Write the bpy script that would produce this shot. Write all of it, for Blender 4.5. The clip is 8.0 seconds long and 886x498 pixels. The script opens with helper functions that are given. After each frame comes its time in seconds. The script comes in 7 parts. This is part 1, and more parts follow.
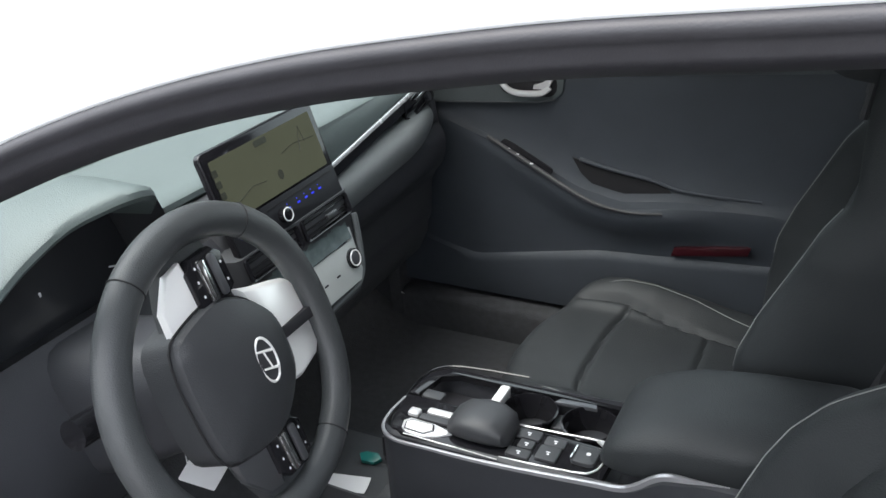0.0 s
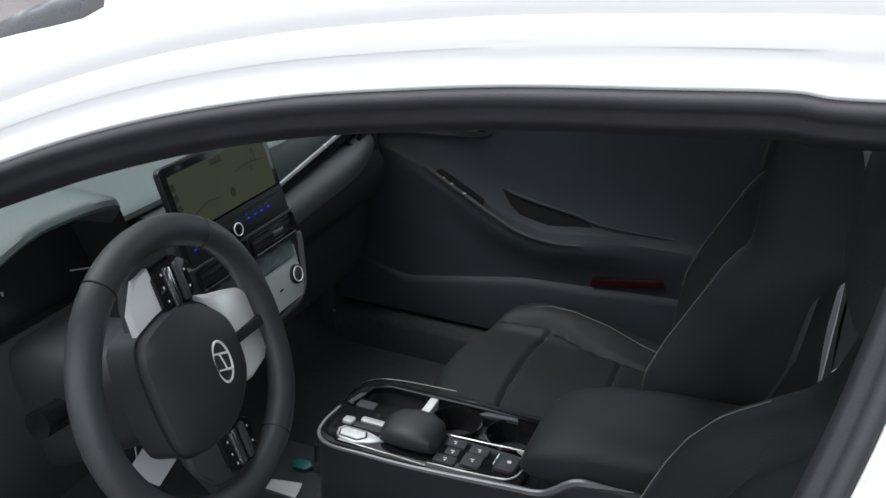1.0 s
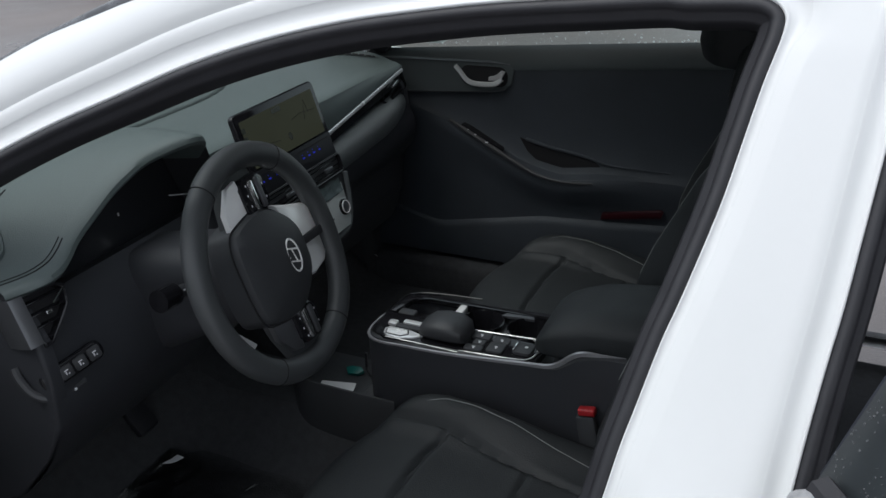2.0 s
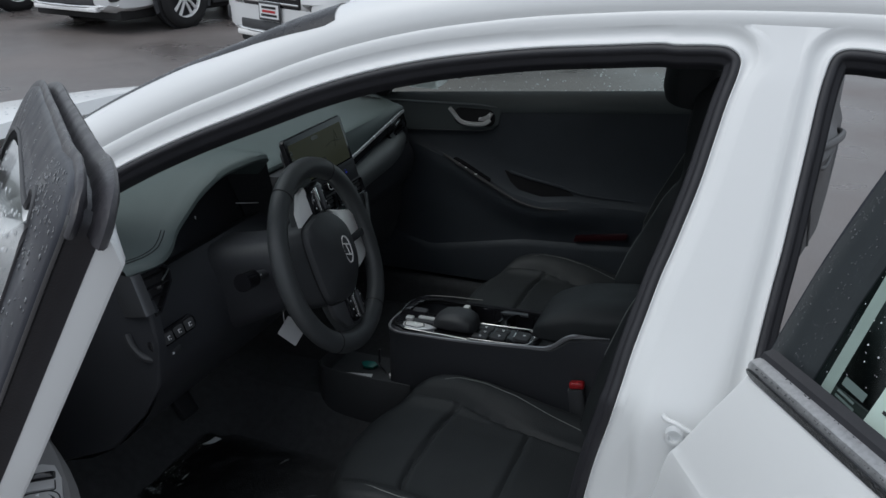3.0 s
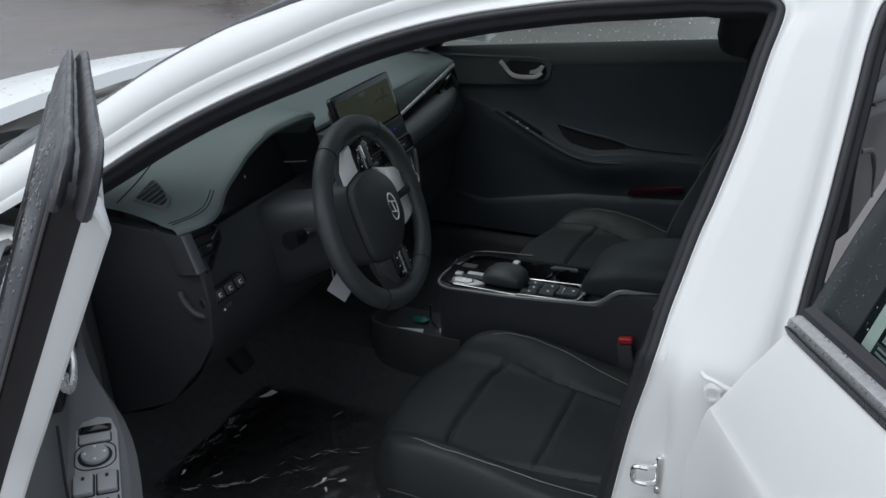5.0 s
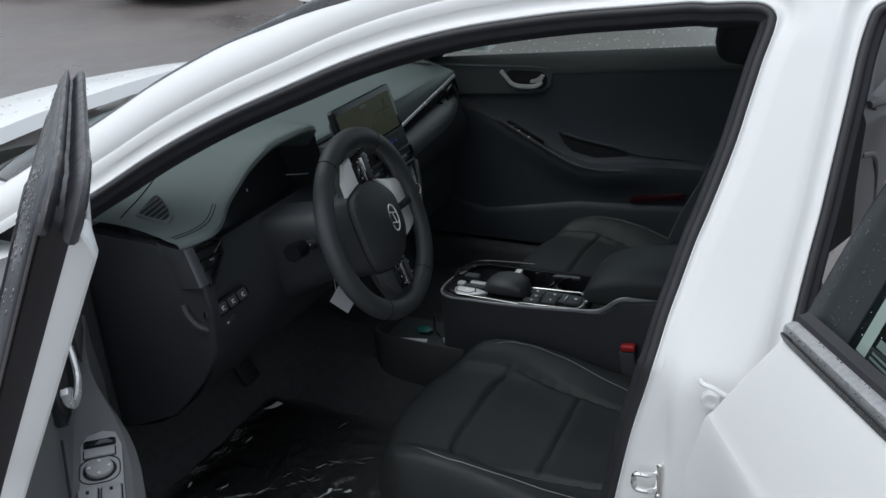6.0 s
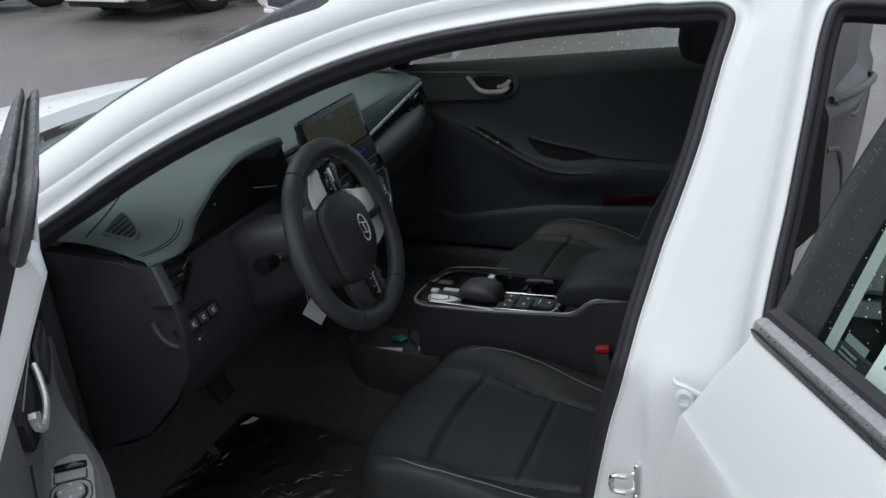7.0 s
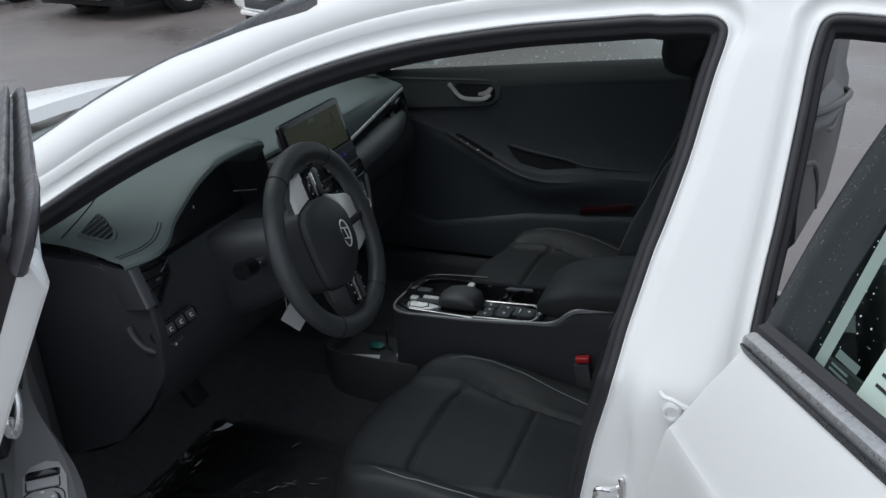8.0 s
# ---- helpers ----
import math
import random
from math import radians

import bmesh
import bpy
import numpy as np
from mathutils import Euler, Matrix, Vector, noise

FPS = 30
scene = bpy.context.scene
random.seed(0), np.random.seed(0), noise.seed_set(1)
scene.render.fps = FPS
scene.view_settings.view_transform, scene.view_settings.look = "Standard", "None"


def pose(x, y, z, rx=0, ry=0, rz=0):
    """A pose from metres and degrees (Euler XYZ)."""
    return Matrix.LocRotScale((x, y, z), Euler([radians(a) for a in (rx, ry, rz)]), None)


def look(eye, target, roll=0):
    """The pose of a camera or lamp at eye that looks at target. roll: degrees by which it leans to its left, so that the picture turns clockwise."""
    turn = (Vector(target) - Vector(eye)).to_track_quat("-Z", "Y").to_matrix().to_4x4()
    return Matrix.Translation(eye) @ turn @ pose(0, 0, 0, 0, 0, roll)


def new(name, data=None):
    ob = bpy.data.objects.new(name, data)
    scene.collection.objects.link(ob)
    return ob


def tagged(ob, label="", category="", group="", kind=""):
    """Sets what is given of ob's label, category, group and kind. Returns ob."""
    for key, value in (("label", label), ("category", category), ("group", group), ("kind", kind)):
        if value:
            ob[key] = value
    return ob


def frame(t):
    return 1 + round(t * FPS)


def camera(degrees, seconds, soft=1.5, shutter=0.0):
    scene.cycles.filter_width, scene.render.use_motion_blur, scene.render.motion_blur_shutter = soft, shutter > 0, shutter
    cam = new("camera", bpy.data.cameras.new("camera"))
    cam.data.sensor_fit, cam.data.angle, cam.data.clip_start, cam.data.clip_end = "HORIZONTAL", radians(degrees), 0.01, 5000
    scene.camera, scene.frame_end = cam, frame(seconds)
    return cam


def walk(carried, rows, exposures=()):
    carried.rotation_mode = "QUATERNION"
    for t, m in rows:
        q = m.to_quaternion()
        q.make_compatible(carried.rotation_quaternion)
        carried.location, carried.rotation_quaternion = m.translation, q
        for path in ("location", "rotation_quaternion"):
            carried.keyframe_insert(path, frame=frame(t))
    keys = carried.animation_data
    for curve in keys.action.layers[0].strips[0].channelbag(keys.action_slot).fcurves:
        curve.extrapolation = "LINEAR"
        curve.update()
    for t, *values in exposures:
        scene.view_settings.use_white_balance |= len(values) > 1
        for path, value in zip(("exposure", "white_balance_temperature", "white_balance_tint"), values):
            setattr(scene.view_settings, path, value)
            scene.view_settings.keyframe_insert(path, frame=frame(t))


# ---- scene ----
cam = camera(53.1, 8.0)
PATH = [
    (0, (0.552, -0.944, 1.435), (-0.301, 0.634, 0.550), -4.0),
    (0.5, (0.602, -0.993, 1.456), (-0.190, 0.630, 0.596), -2.4),
    (1, (0.571, -1.040, 1.474), (-0.132, 0.636, 0.637), 1.0),
    (1.5, (0.660, -1.149, 1.488), (-0.144, 0.476, 0.642), 0.6),
    (1.7, (0.706, -1.203, 1.486), (-0.097, 0.399, 0.597), -1.3),
    (2.8, (0.705, -1.611, 1.524), (0.005, 0.104, 0.77), -1.0),
    (3, (0.709, -1.661, 1.534), (0.036, 0.065, 0.781), -0.2),
    (3.5, (0.727, -1.678, 1.546), (-0.016, 0.02, 0.794), -1.6),
    (4, (0.747, -1.67, 1.544), (-0.024, -0.011, 0.736), -3.2),
    (4.5, (0.747, -1.651, 1.53), (-0.02, -0.007, 0.689), -3.2),
    (5, (0.738, -1.649, 1.539), (-0.051, -0.017, 0.693), -2.5),
    (6.5, (0.756, -1.651, 1.545), (-0.04, -0.007, 0.729), -4.4),
    (7, (0.755, -1.644, 1.543), (-0.001, 0.018, 0.727), -4.7),
    (7.5, (0.742, -1.638, 1.542), (0.025, 0.038, 0.719), -3.3),
    (8, (0.733, -1.639, 1.542), (0.034, 0.052, 0.734), -2.9),
]
EXPOSURES = [(0.0, 2.2, 6450, 10), (0.5, 1.36, 6430, 10), (1.0, 1.14, 6400, 10), (1.5, 0.74, 6330, 9), (1.7, 0.64, 6300, 9), (2.8, -0.06, 6100, 8), (3.5, 0.0, 6100, 7), (4.0, 0.16, 6140, 7), (4.5, 0.26, 6180, 7), (8.0, 0.3, 6200, 8)]
walk(cam, [(t, look(eye, target, roll)) for t, eye, target, roll in PATH], EXPOSURES)

# ---- light ----
world = bpy.data.worlds.new("overcast_sky")
scene.world = world
world.use_nodes = True
wn, wl = world.node_tree.nodes, world.node_tree.links
sky = wn.new("ShaderNodeTexSky")
sky.sky_type = "NISHITA"
sky.sun_disc = False
sky.sun_elevation = radians(65)
sky.sun_rotation = radians(220)
sky.air_density, sky.dust_density, sky.ozone_density = 1.0, 4.0, 1.0
grey = wn.new("ShaderNodeHueSaturation")
grey.inputs["Saturation"].default_value = 0.5
wl.new(sky.outputs[0], grey.inputs["Color"])
cloud = wn.new("ShaderNodeMix")
cloud.data_type = "RGBA"
cloud.inputs[0].default_value = 0.5
cloud.inputs[7].default_value = (6.3, 6.5, 6.8, 1)
wl.new(grey.outputs[0], cloud.inputs[6])
wl.new(cloud.outputs[2], wn["Background"].inputs["Color"])
wn["Background"].inputs["Strength"].default_value = 0.15

sun = new("sun", bpy.data.lights.new("sun", "SUN"))
sun.data.energy, sun.data.angle, sun.data.color = 0.55, radians(60), (1.0, 0.97, 0.93)
sun.matrix_world = look((-3.0, -3.4, 10), (0, 0, 0.5))


# ---- materials ----
def material(name, color, rough=0.5, metal=0.0, coat=0.0, grain=0.0, grain_size=600.0, spots=0.0, spot_size=9.0,
             rough_var=0.0, emit=0.0, spec=0.5, coat_rough=0.05):
    """A principled surface with two scales of variation: fine relief and broad stains."""
    m = bpy.data.materials.new(name)
    m.use_nodes = True
    nodes, links = m.node_tree.nodes, m.node_tree.links
    b = nodes["Principled BSDF"]
    b.inputs["Base Color"].default_value = (*color, 1)
    b.inputs["Roughness"].default_value = rough
    b.inputs["Metallic"].default_value = metal
    b.inputs["Coat Weight"].default_value = coat
    b.inputs["Coat Roughness"].default_value = coat_rough
    b.inputs["Specular IOR Level"].default_value = spec
    co = nodes.new("ShaderNodeTexCoord")
    if spots or rough_var:
        n = nodes.new("ShaderNodeTexNoise")
        n.inputs["Scale"].default_value = spot_size
        n.inputs["Detail"].default_value = 6
        links.new(co.outputs["Object"], n.inputs["Vector"])
        if spots:
            mix = nodes.new("ShaderNodeMix")
            mix.data_type = "RGBA"
            mix.inputs[6].default_value = (*[c * (1 - spots) for c in color], 1)
            mix.inputs[7].default_value = (*[min(1, c * (1 + spots)) for c in color], 1)
            links.new(n.outputs["Fac"], mix.inputs[0])
            links.new(mix.outputs[2], b.inputs["Base Color"])
        if rough_var:
            r = nodes.new("ShaderNodeMapRange")
            r.inputs["From Min"].default_value, r.inputs["From Max"].default_value = 0.3, 0.7
            r.inputs["To Min"].default_value, r.inputs["To Max"].default_value = max(0, rough - rough_var), min(1, rough + rough_var)
            links.new(n.outputs["Fac"], r.inputs["Value"])
            links.new(r.outputs[0], b.inputs["Roughness"])
    if grain:
        v = nodes.new("ShaderNodeTexVoronoi")
        v.inputs["Scale"].default_value = grain_size
        links.new(co.outputs["Object"], v.inputs["Vector"])
        bump = nodes.new("ShaderNodeBump")
        bump.inputs["Strength"].default_value = grain
        bump.inputs["Distance"].default_value = 0.0006
        links.new(v.outputs["Distance"], bump.inputs["Height"])
        links.new(bump.outputs[0], b.inputs["Normal"])
    if emit:
        b.inputs["Emission Color"].default_value = (*color, 1)
        b.inputs["Emission Strength"].default_value = emit
    return m


def glass_material(name, tint, gloss=0.06):
    m = bpy.data.materials.new(name)
    m.use_nodes = True
    nodes, links = m.node_tree.nodes, m.node_tree.links
    nodes.remove(nodes["Principled BSDF"])
    clear, shine, mix, fres = (nodes.new("ShaderNode" + k) for k in ("BsdfTransparent", "BsdfGlossy", "MixShader", "Fresnel"))
    clear.inputs["Color"].default_value = (*tint, 1)
    shine.inputs["Roughness"].default_value = gloss
    fres.inputs["IOR"].default_value = 1.45
    links.new(fres.outputs[0], mix.inputs[0])
    links.new(clear.outputs[0], mix.inputs[1])
    links.new(shine.outputs[0], mix.inputs[2])
    links.new(mix.outputs[0], nodes["Material Output"].inputs["Surface"])
    return m


PAINT = material("white_paint", (0.75, 0.762, 0.762), 0.38, coat=0.35, spots=0.02, spot_size=3)
RUBBER = material("black_rubber", (0.022, 0.022, 0.026), 0.5, spots=0.3, spot_size=30, grain=0.15, grain_size=900)
LEATHER = material("black_leather", (0.026, 0.029, 0.031), 0.56, spots=0.16, spot_size=14, grain=0.5, grain_size=520, rough_var=0.08, spec=0.35)
RIM_LEATHER = material("wheel_leather", (0.054, 0.058, 0.061), 0.42, spots=0.12, spot_size=25, grain=0.4, grain_size=700)
DASH = material("soft_dash_plastic", (0.112, 0.140, 0.138), 0.48, spots=0.10, spot_size=7, grain=0.6, grain_size=700)
PLASTIC = material("black_plastic", (0.044, 0.046, 0.050), 0.50, spots=0.18, spot_size=11, grain=0.45, grain_size=800)
ROLL = material("dark_soft_roll", (0.150, 0.162, 0.165), 0.5, spots=0.10, spot_size=7, grain=0.5, grain_size=700)
LOWDASH = material("black_lower_dash", (0.035, 0.037, 0.043), 0.5, spots=0.16, spot_size=11, grain=0.4, grain_size=800)
TRIM = material("grey_door_trim", (0.050, 0.051, 0.054), 0.55, spots=0.12, spot_size=10, grain=0.5, grain_size=700)
# door trim on the shut side, its shade put into a darker base colour
DOOR_TRIM_SHADED = material("shaded_door_trim", (0.046, 0.054, 0.065), 0.58, spots=0.18, spot_size=11, grain=0.45, grain_size=800)
GLOSS = material("piano_black", (0.012, 0.012, 0.014), 0.10, spec=0.35, coat=0.15, rough_var=0.04, spot_size=20)
SATIN = material("satin_silver", (0.90, 0.90, 0.89), 0.24, metal=0.10, spots=0.04, spot_size=40, rough_var=0.05)
SATIN_DARK = material("dark_satin_metal", (0.15, 0.155, 0.165), 0.36, metal=0.7, spots=0.05, spot_size=30)
EDGE = material("satin_grey_edge", (0.30, 0.30, 0.315), 0.30, metal=0.5, spots=0.08, spot_size=30)
PAD = material("wheel_pad_leather", (0.040, 0.042, 0.046), 0.46, spots=0.12, spot_size=25, grain=0.4, grain_size=700)
CHROME = material("chrome", (0.80, 0.80, 0.80), 0.12, metal=1.0, rough_var=0.04, spot_size=40)
CHROME_SATIN = material("bright_satin", (0.86, 0.86, 0.86), 0.24, metal=0.5, rough_var=0.05, spot_size=40)
SPOKE = material("brushed_spoke_silver", (0.94, 0.94, 0.93), 0.30, metal=0.15, spots=0.01, spot_size=40)
DOOR_UPPER = material("soft_upper_trim", (0.085, 0.100, 0.102), 0.5, spots=0.10, spot_size=7, grain=0.5, grain_size=700)
STITCH = material("grey_thread", (0.25, 0.26, 0.255), 0.75)
SEAM = material("dark_seam", (0.014, 0.014, 0.016), 0.8)
CARPET = material("black_carpet", (0.052, 0.054, 0.058), 0.95, spots=0.35, spot_size=60, grain=1.0, grain_size=300)
PAPER = material("white_paper", (0.74, 0.75, 0.76), 0.8, spots=0.03, spot_size=30)
RED = material("red_plastic", (0.42, 0.02, 0.025), 0.4, spots=0.1)
DIMRED = material("dim_red_reflector", (0.034, 0.004, 0.007), 0.35, spots=0.1)
TEAL = material("teal_plastic", (0.008, 0.12, 0.105), 0.35, spots=0.1)
HEADLINER = material("grey_headliner", (0.58, 0.58, 0.57), 0.9, spots=0.06)
ICON = material("white_print", (0.75, 0.76, 0.78), 0.5)
BLUE = material("blue_backlight", (0.02, 0.03, 0.6), 0.4, emit=0.18)
MAP = material("map_display", (0.05, 0.053, 0.036), 0.15, emit=0.22, spots=0.12, spot_size=16, spec=0.05)
MAP_DARK = material("map_marks", (0.012, 0.013, 0.010), 0.2, emit=0.5)
LCD = material("dark_display", (0.030, 0.032, 0.036), 0.12, spec=0.3)
BEZEL = material("matt_black_bezel", (0.020, 0.021, 0.024), 0.45, spec=0.15, spots=0.2)
FRESH = material("pale_film", (0.82, 0.87, 0.84), 0.16, metal=0.35, spots=0.10, spot_size=22, coat=0.6)
GLASS_REFLECTION = material("pale_green_reflection", (0.24, 0.31, 0.28), 0.4, spots=0.15, spot_size=40)
FILM_GLINT = material("film_glint", (0.36, 0.39, 0.38), 0.2, spots=0.2, spot_size=60, coat=0.4)
GLASS = glass_material("clear_glass", (0.90, 0.95, 0.93))
DOOR_TINT = glass_material("light_tinted_glass", (0.72, 0.80, 0.77))
TINT = glass_material("tinted_glass", (0.34, 0.44, 0.40))
FILM = glass_material("clear_film", (0.97, 0.97, 0.97), 0.16)
MIRROR = material("mirror_silver", (0.72, 0.80, 0.78), 0.02, metal=1.0)
TYRE = material("tyre_rubber", (0.015, 0.015, 0.016), 0.75, spots=0.2, grain=0.5, grain_size=200)
LAMP = material("lamp_lens", (0.45, 0.46, 0.48), 0.08, coat=1.0)
def lit_drop_material():
    """Drops that let the light behind them through."""
    m = bpy.data.materials.new("backlit_drop")
    m.use_nodes = True
    nodes, links = m.node_tree.nodes, m.node_tree.links
    nodes.remove(nodes["Principled BSDF"])
    thin, shine, mix = (nodes.new("ShaderNode" + k) for k in ("BsdfTranslucent", "BsdfGlossy", "MixShader"))
    thin.inputs["Color"].default_value = (0.95, 0.97, 0.97, 1)
    shine.inputs["Roughness"].default_value = 0.05
    mix.inputs[0].default_value = 0.12
    links.new(thin.outputs[0], mix.inputs[1])
    links.new(shine.outputs[0], mix.inputs[2])
    links.new(mix.outputs[0], nodes["Material Output"].inputs["Surface"])
    return m


LIT_DROP = lit_drop_material()
DROP = material("water_drop", (0.60, 0.63, 0.65), 0.06, coat=1.0)


def asphalt_material():
    m = material("wet_asphalt", (0.055, 0.052, 0.052), 0.5)
    nodes, links = m.node_tree.nodes, m.node_tree.links
    b = nodes["Principled BSDF"]
    co = nodes.new("ShaderNodeTexCoord")
    big, fine = nodes.new("ShaderNodeTexNoise"), nodes.new("ShaderNodeTexNoise")
    big.inputs["Scale"].default_value, big.inputs["Detail"].default_value = 0.7, 5
    fine.inputs["Scale"].default_value, fine.inputs["Detail"].default_value = 180, 4
    for n in (big, fine):
        links.new(co.outputs["Object"], n.inputs["Vector"])
    wet = nodes.new("ShaderNodeMapRange")
    wet.inputs["From Min"].default_value, wet.inputs["From Max"].default_value = 0.38, 0.62
    wet.inputs["To Min"].default_value, wet.inputs["To Max"].default_value = 0.24, 0.55
    links.new(big.outputs["Fac"], wet.inputs["Value"])
    links.new(wet.outputs[0], b.inputs["Roughness"])
    mix = nodes.new("ShaderNodeMix")
    mix.data_type = "RGBA"
    mix.inputs[6].default_value, mix.inputs[7].default_value = (0.075, 0.067, 0.065, 1), (0.205, 0.180, 0.170, 1)
    add = nodes.new("ShaderNodeMath")
    add.operation = "MULTIPLY"
    links.new(big.outputs["Fac"], add.inputs[0])
    links.new(fine.outputs["Fac"], add.inputs[1])
    scale = nodes.new("ShaderNodeMath")
    scale.operation = "MULTIPLY"
    scale.inputs[1].default_value = 2.2
    links.new(add.outputs[0], scale.inputs[0])
    links.new(scale.outputs[0], mix.inputs[0])
    links.new(mix.outputs[2], b.inputs["Base Color"])
    bump = nodes.new("ShaderNodeBump")
    bump.inputs["Strength"].default_value, bump.inputs["Distance"].default_value = 0.5, 0.004
    links.new(fine.outputs["Fac"], bump.inputs["Height"])
    links.new(bump.outputs[0], b.inputs["Normal"])
    return m


ASPHALT = asphalt_material()

# ---- building helpers ----
REST = {}
V = Vector


def thing(name, base, label, category, m=None, group="", kind=""):
    """An empty at the base of a thing, which parents its parts. m moves the finished thing."""
    ob = new(name)
    ob.empty_display_size = 0.05
    rest = Matrix.Translation(base)
    ob.matrix_basis = (m or Matrix()) @ rest
    REST[ob.name] = rest
    return tagged(ob, label, category, group, kind)


def part(name, bm, mat, parent=None, label="", flat=False, angle=38):
    """Links a bmesh as one mesh object under a thing or a part."""
    bmesh.ops.recalc_face_normals(bm, faces=bm.faces)
    me = bpy.data.meshes.new(name)
    bm.to_mesh(me)
    bm.free()
    me.materials.append(mat)
    if not flat:
        me.polygons.foreach_set("use_smooth", [True] * len(me.polygons))
        me.set_sharp_from_angle(angle=radians(angle))
    ob = new(name, me)
    if parent:
        ob.parent = parent
        if parent.name in REST:
            ob.matrix_parent_inverse = REST[parent.name].inverted()
    return tagged(ob, label)


def cr(pts, n=6, closed=False):
    """Points along a smooth curve through the given ones."""
    pts = [V(p) for p in pts]
    out, k = [], len(pts)
    for i in range(k if closed else k - 1):
        a, b, c, d = (pts[j % k] if closed else pts[min(max(j, 0), k - 1)] for j in (i - 1, i, i + 1, i + 2))
        for s in range(n):
            t = s / n
            out.append(0.5 * (2 * b + (c - a) * t + (2 * a - 5 * b + 4 * c - d) * t * t + (3 * b - a - 3 * c + d) * t ** 3))
    return out if closed else out + [pts[-1]]


def loft(bm, rows, closed=False, cap=False, ring=False):
    """A skin over rows of points; closed: each row is a loop; ring: the rows form a loop; cap: close both ends."""
    vs = [[bm.verts.new(p) for p in row] for row in rows]
    m = len(vs[0])
    for a in range(len(vs) if ring else len(vs) - 1):
        r, s = vs[a], vs[(a + 1) % len(vs)]
        for j in range(m if closed else m - 1):
            k = (j + 1) % m
            try:
                bm.faces.new((r[j], r[k], s[k], s[j]))
            except ValueError:
                pass
    if cap:
        for r in (vs[0], vs[-1]):
            try:
                bm.faces.new(r)
            except ValueError:
                pass
    return vs


def sweep(bm, path, prof, out, closed=False, ring=False, cap=False, size=None):
    """Carries a profile of (n, o) pairs along a path; o goes along out(p), n square to it and to the path."""
    k, rows = len(path), []
    for i, p in enumerate(path):
        a, b = path[(i - 1) % k if ring else max(i - 1, 0)], path[(i + 1) % k if ring else min(i + 1, k - 1)]
        t = (b - a).normalized()
        o = out(p).normalized()
        o = (o - t * o.dot(t)).normalized()
        n = o.cross(t).normalized()
        f = size(i / max(1, k - 1)) if size else 1.0
        rows.append([p + n * (u * f) + o * (v * f) for u, v in prof])
    return loft(bm, rows, closed, cap and not ring, ring)


def disc_profile(r, r2=None, k=8):
    return [(r * math.cos(2 * math.pi * i / k), (r2 or r) * math.sin(2 * math.pi * i / k)) for i in range(k)]


def wire(bm, path, r, k=6, cap=True, ring=False, size=None):
    """A round bar along a path."""
    path = [V(p) for p in path]
    up = V((0.123, 0.31, 0.94))
    sweep(bm, path, disc_profile(r, k=k), lambda p: up, closed=True, cap=cap, ring=ring, size=size)


def rbox(bm, c, s, r=0.005, seg=2, m=None, taper=1.0):
    """A box with rounded edges: centre, sizes, radius; m turns it about its centre; taper narrows its top."""
    made = bmesh.ops.create_cube(bm, size=1.0)["verts"]
    for v in made:
        f = taper if v.co.z > 0 else 1.0
        v.co = V((v.co.x * s[0] * f, v.co.y * s[1] * f, v.co.z * s[2]))
    if r > 0:
        edges = list({e for v in made for e in v.link_edges})
        made = bmesh.ops.bevel(bm, geom=edges, offset=min(r, 0.48 * min(s)), segments=seg, affect="EDGES", profile=0.5)["verts"]
    t = Matrix.Translation(c) @ (m.to_4x4() if m else Matrix())
    bmesh.ops.transform(bm, matrix=t, verts=list({v for v in made}))
    return made


def slab(bm, outline, thick, m, bevel=0.0, seg=2):
    """A plate from a flat outline of (u, v), raised by thick along m's z axis, with its top edge rounded."""
    low = [bm.verts.new(m @ V((u, v, 0))) for u, v in outline]
    high = [bm.verts.new(m @ V((u, v, thick))) for u, v in outline]
    k = len(outline)
    bm.faces.new(low)
    top = bm.faces.new(high)
    for i in range(k):
        bm.faces.new((low[i], low[(i + 1) % k], high[(i + 1) % k], high[i]))
    if bevel:
        bmesh.ops.bevel(bm, geom=list(top.edges), offset=bevel, segments=seg, affect="EDGES", profile=0.5)


def rounded(w, h, r, k=4, cx=0.0, cy=0.0):
    """The outline of a rounded rectangle."""
    out = []
    for qx, qy, a in ((1, 1, 0), (-1, 1, 90), (-1, -1, 180), (1, -1, 270)):
        for i in range(k + 1):
            t = radians(a + 90 * i / k)
            out.append((cx + qx * (w / 2 - r) + r * math.cos(t), cy + qy * (h / 2 - r) + r * math.sin(t)))
    return out


def frame_of(o, x, z):
    """A matrix at o whose x axis is x and whose z axis is near z."""
    x = V(x).normalized()
    y = V(z).cross(x).normalized()
    return Matrix.Translation(o) @ Matrix((x, y, x.cross(y))).transposed().to_4x4()


def bm_new():
    return bmesh.new()


def one(name, maker, mat, parent=None, label="", **kw):
    """A part from a function that fills its bmesh."""
    bm = bm_new()
    maker(bm)
    return part(name, bm, mat, parent, label, **kw)


def smooth(a, b, t):
    t = min(1.0, max(0.0, (t - a) / (b - a)))
    return t * t * (3 - 2 * t)


# ---- the car's side, from which body and doors take their lines ----
def side_y(z):
    """How far the left side of the door opening stands from the middle plane at a height."""
    lean = max(0.0, z - 0.97)
    low = max(0.0, 0.62 - z)
    return -0.735 + 0.45 * lean - 0.06 * lean * math.exp(-((lean / 0.06) ** 2)) + 0.10 * low


def side_out(p):
    return V((0, -1, 0.45 if p.z > 0.97 else 0.0)) if p.y < 0 else V((0, 1, 0.45 if p.z > 0.97 else 0.0))


def on_side(pts, n=6, closed=False, off=0.0):
    flat = cr([(x, 0, z) for x, z in pts], n, closed)
    return [V((p.x, side_y(p.z) - off, p.z)) for p in flat]


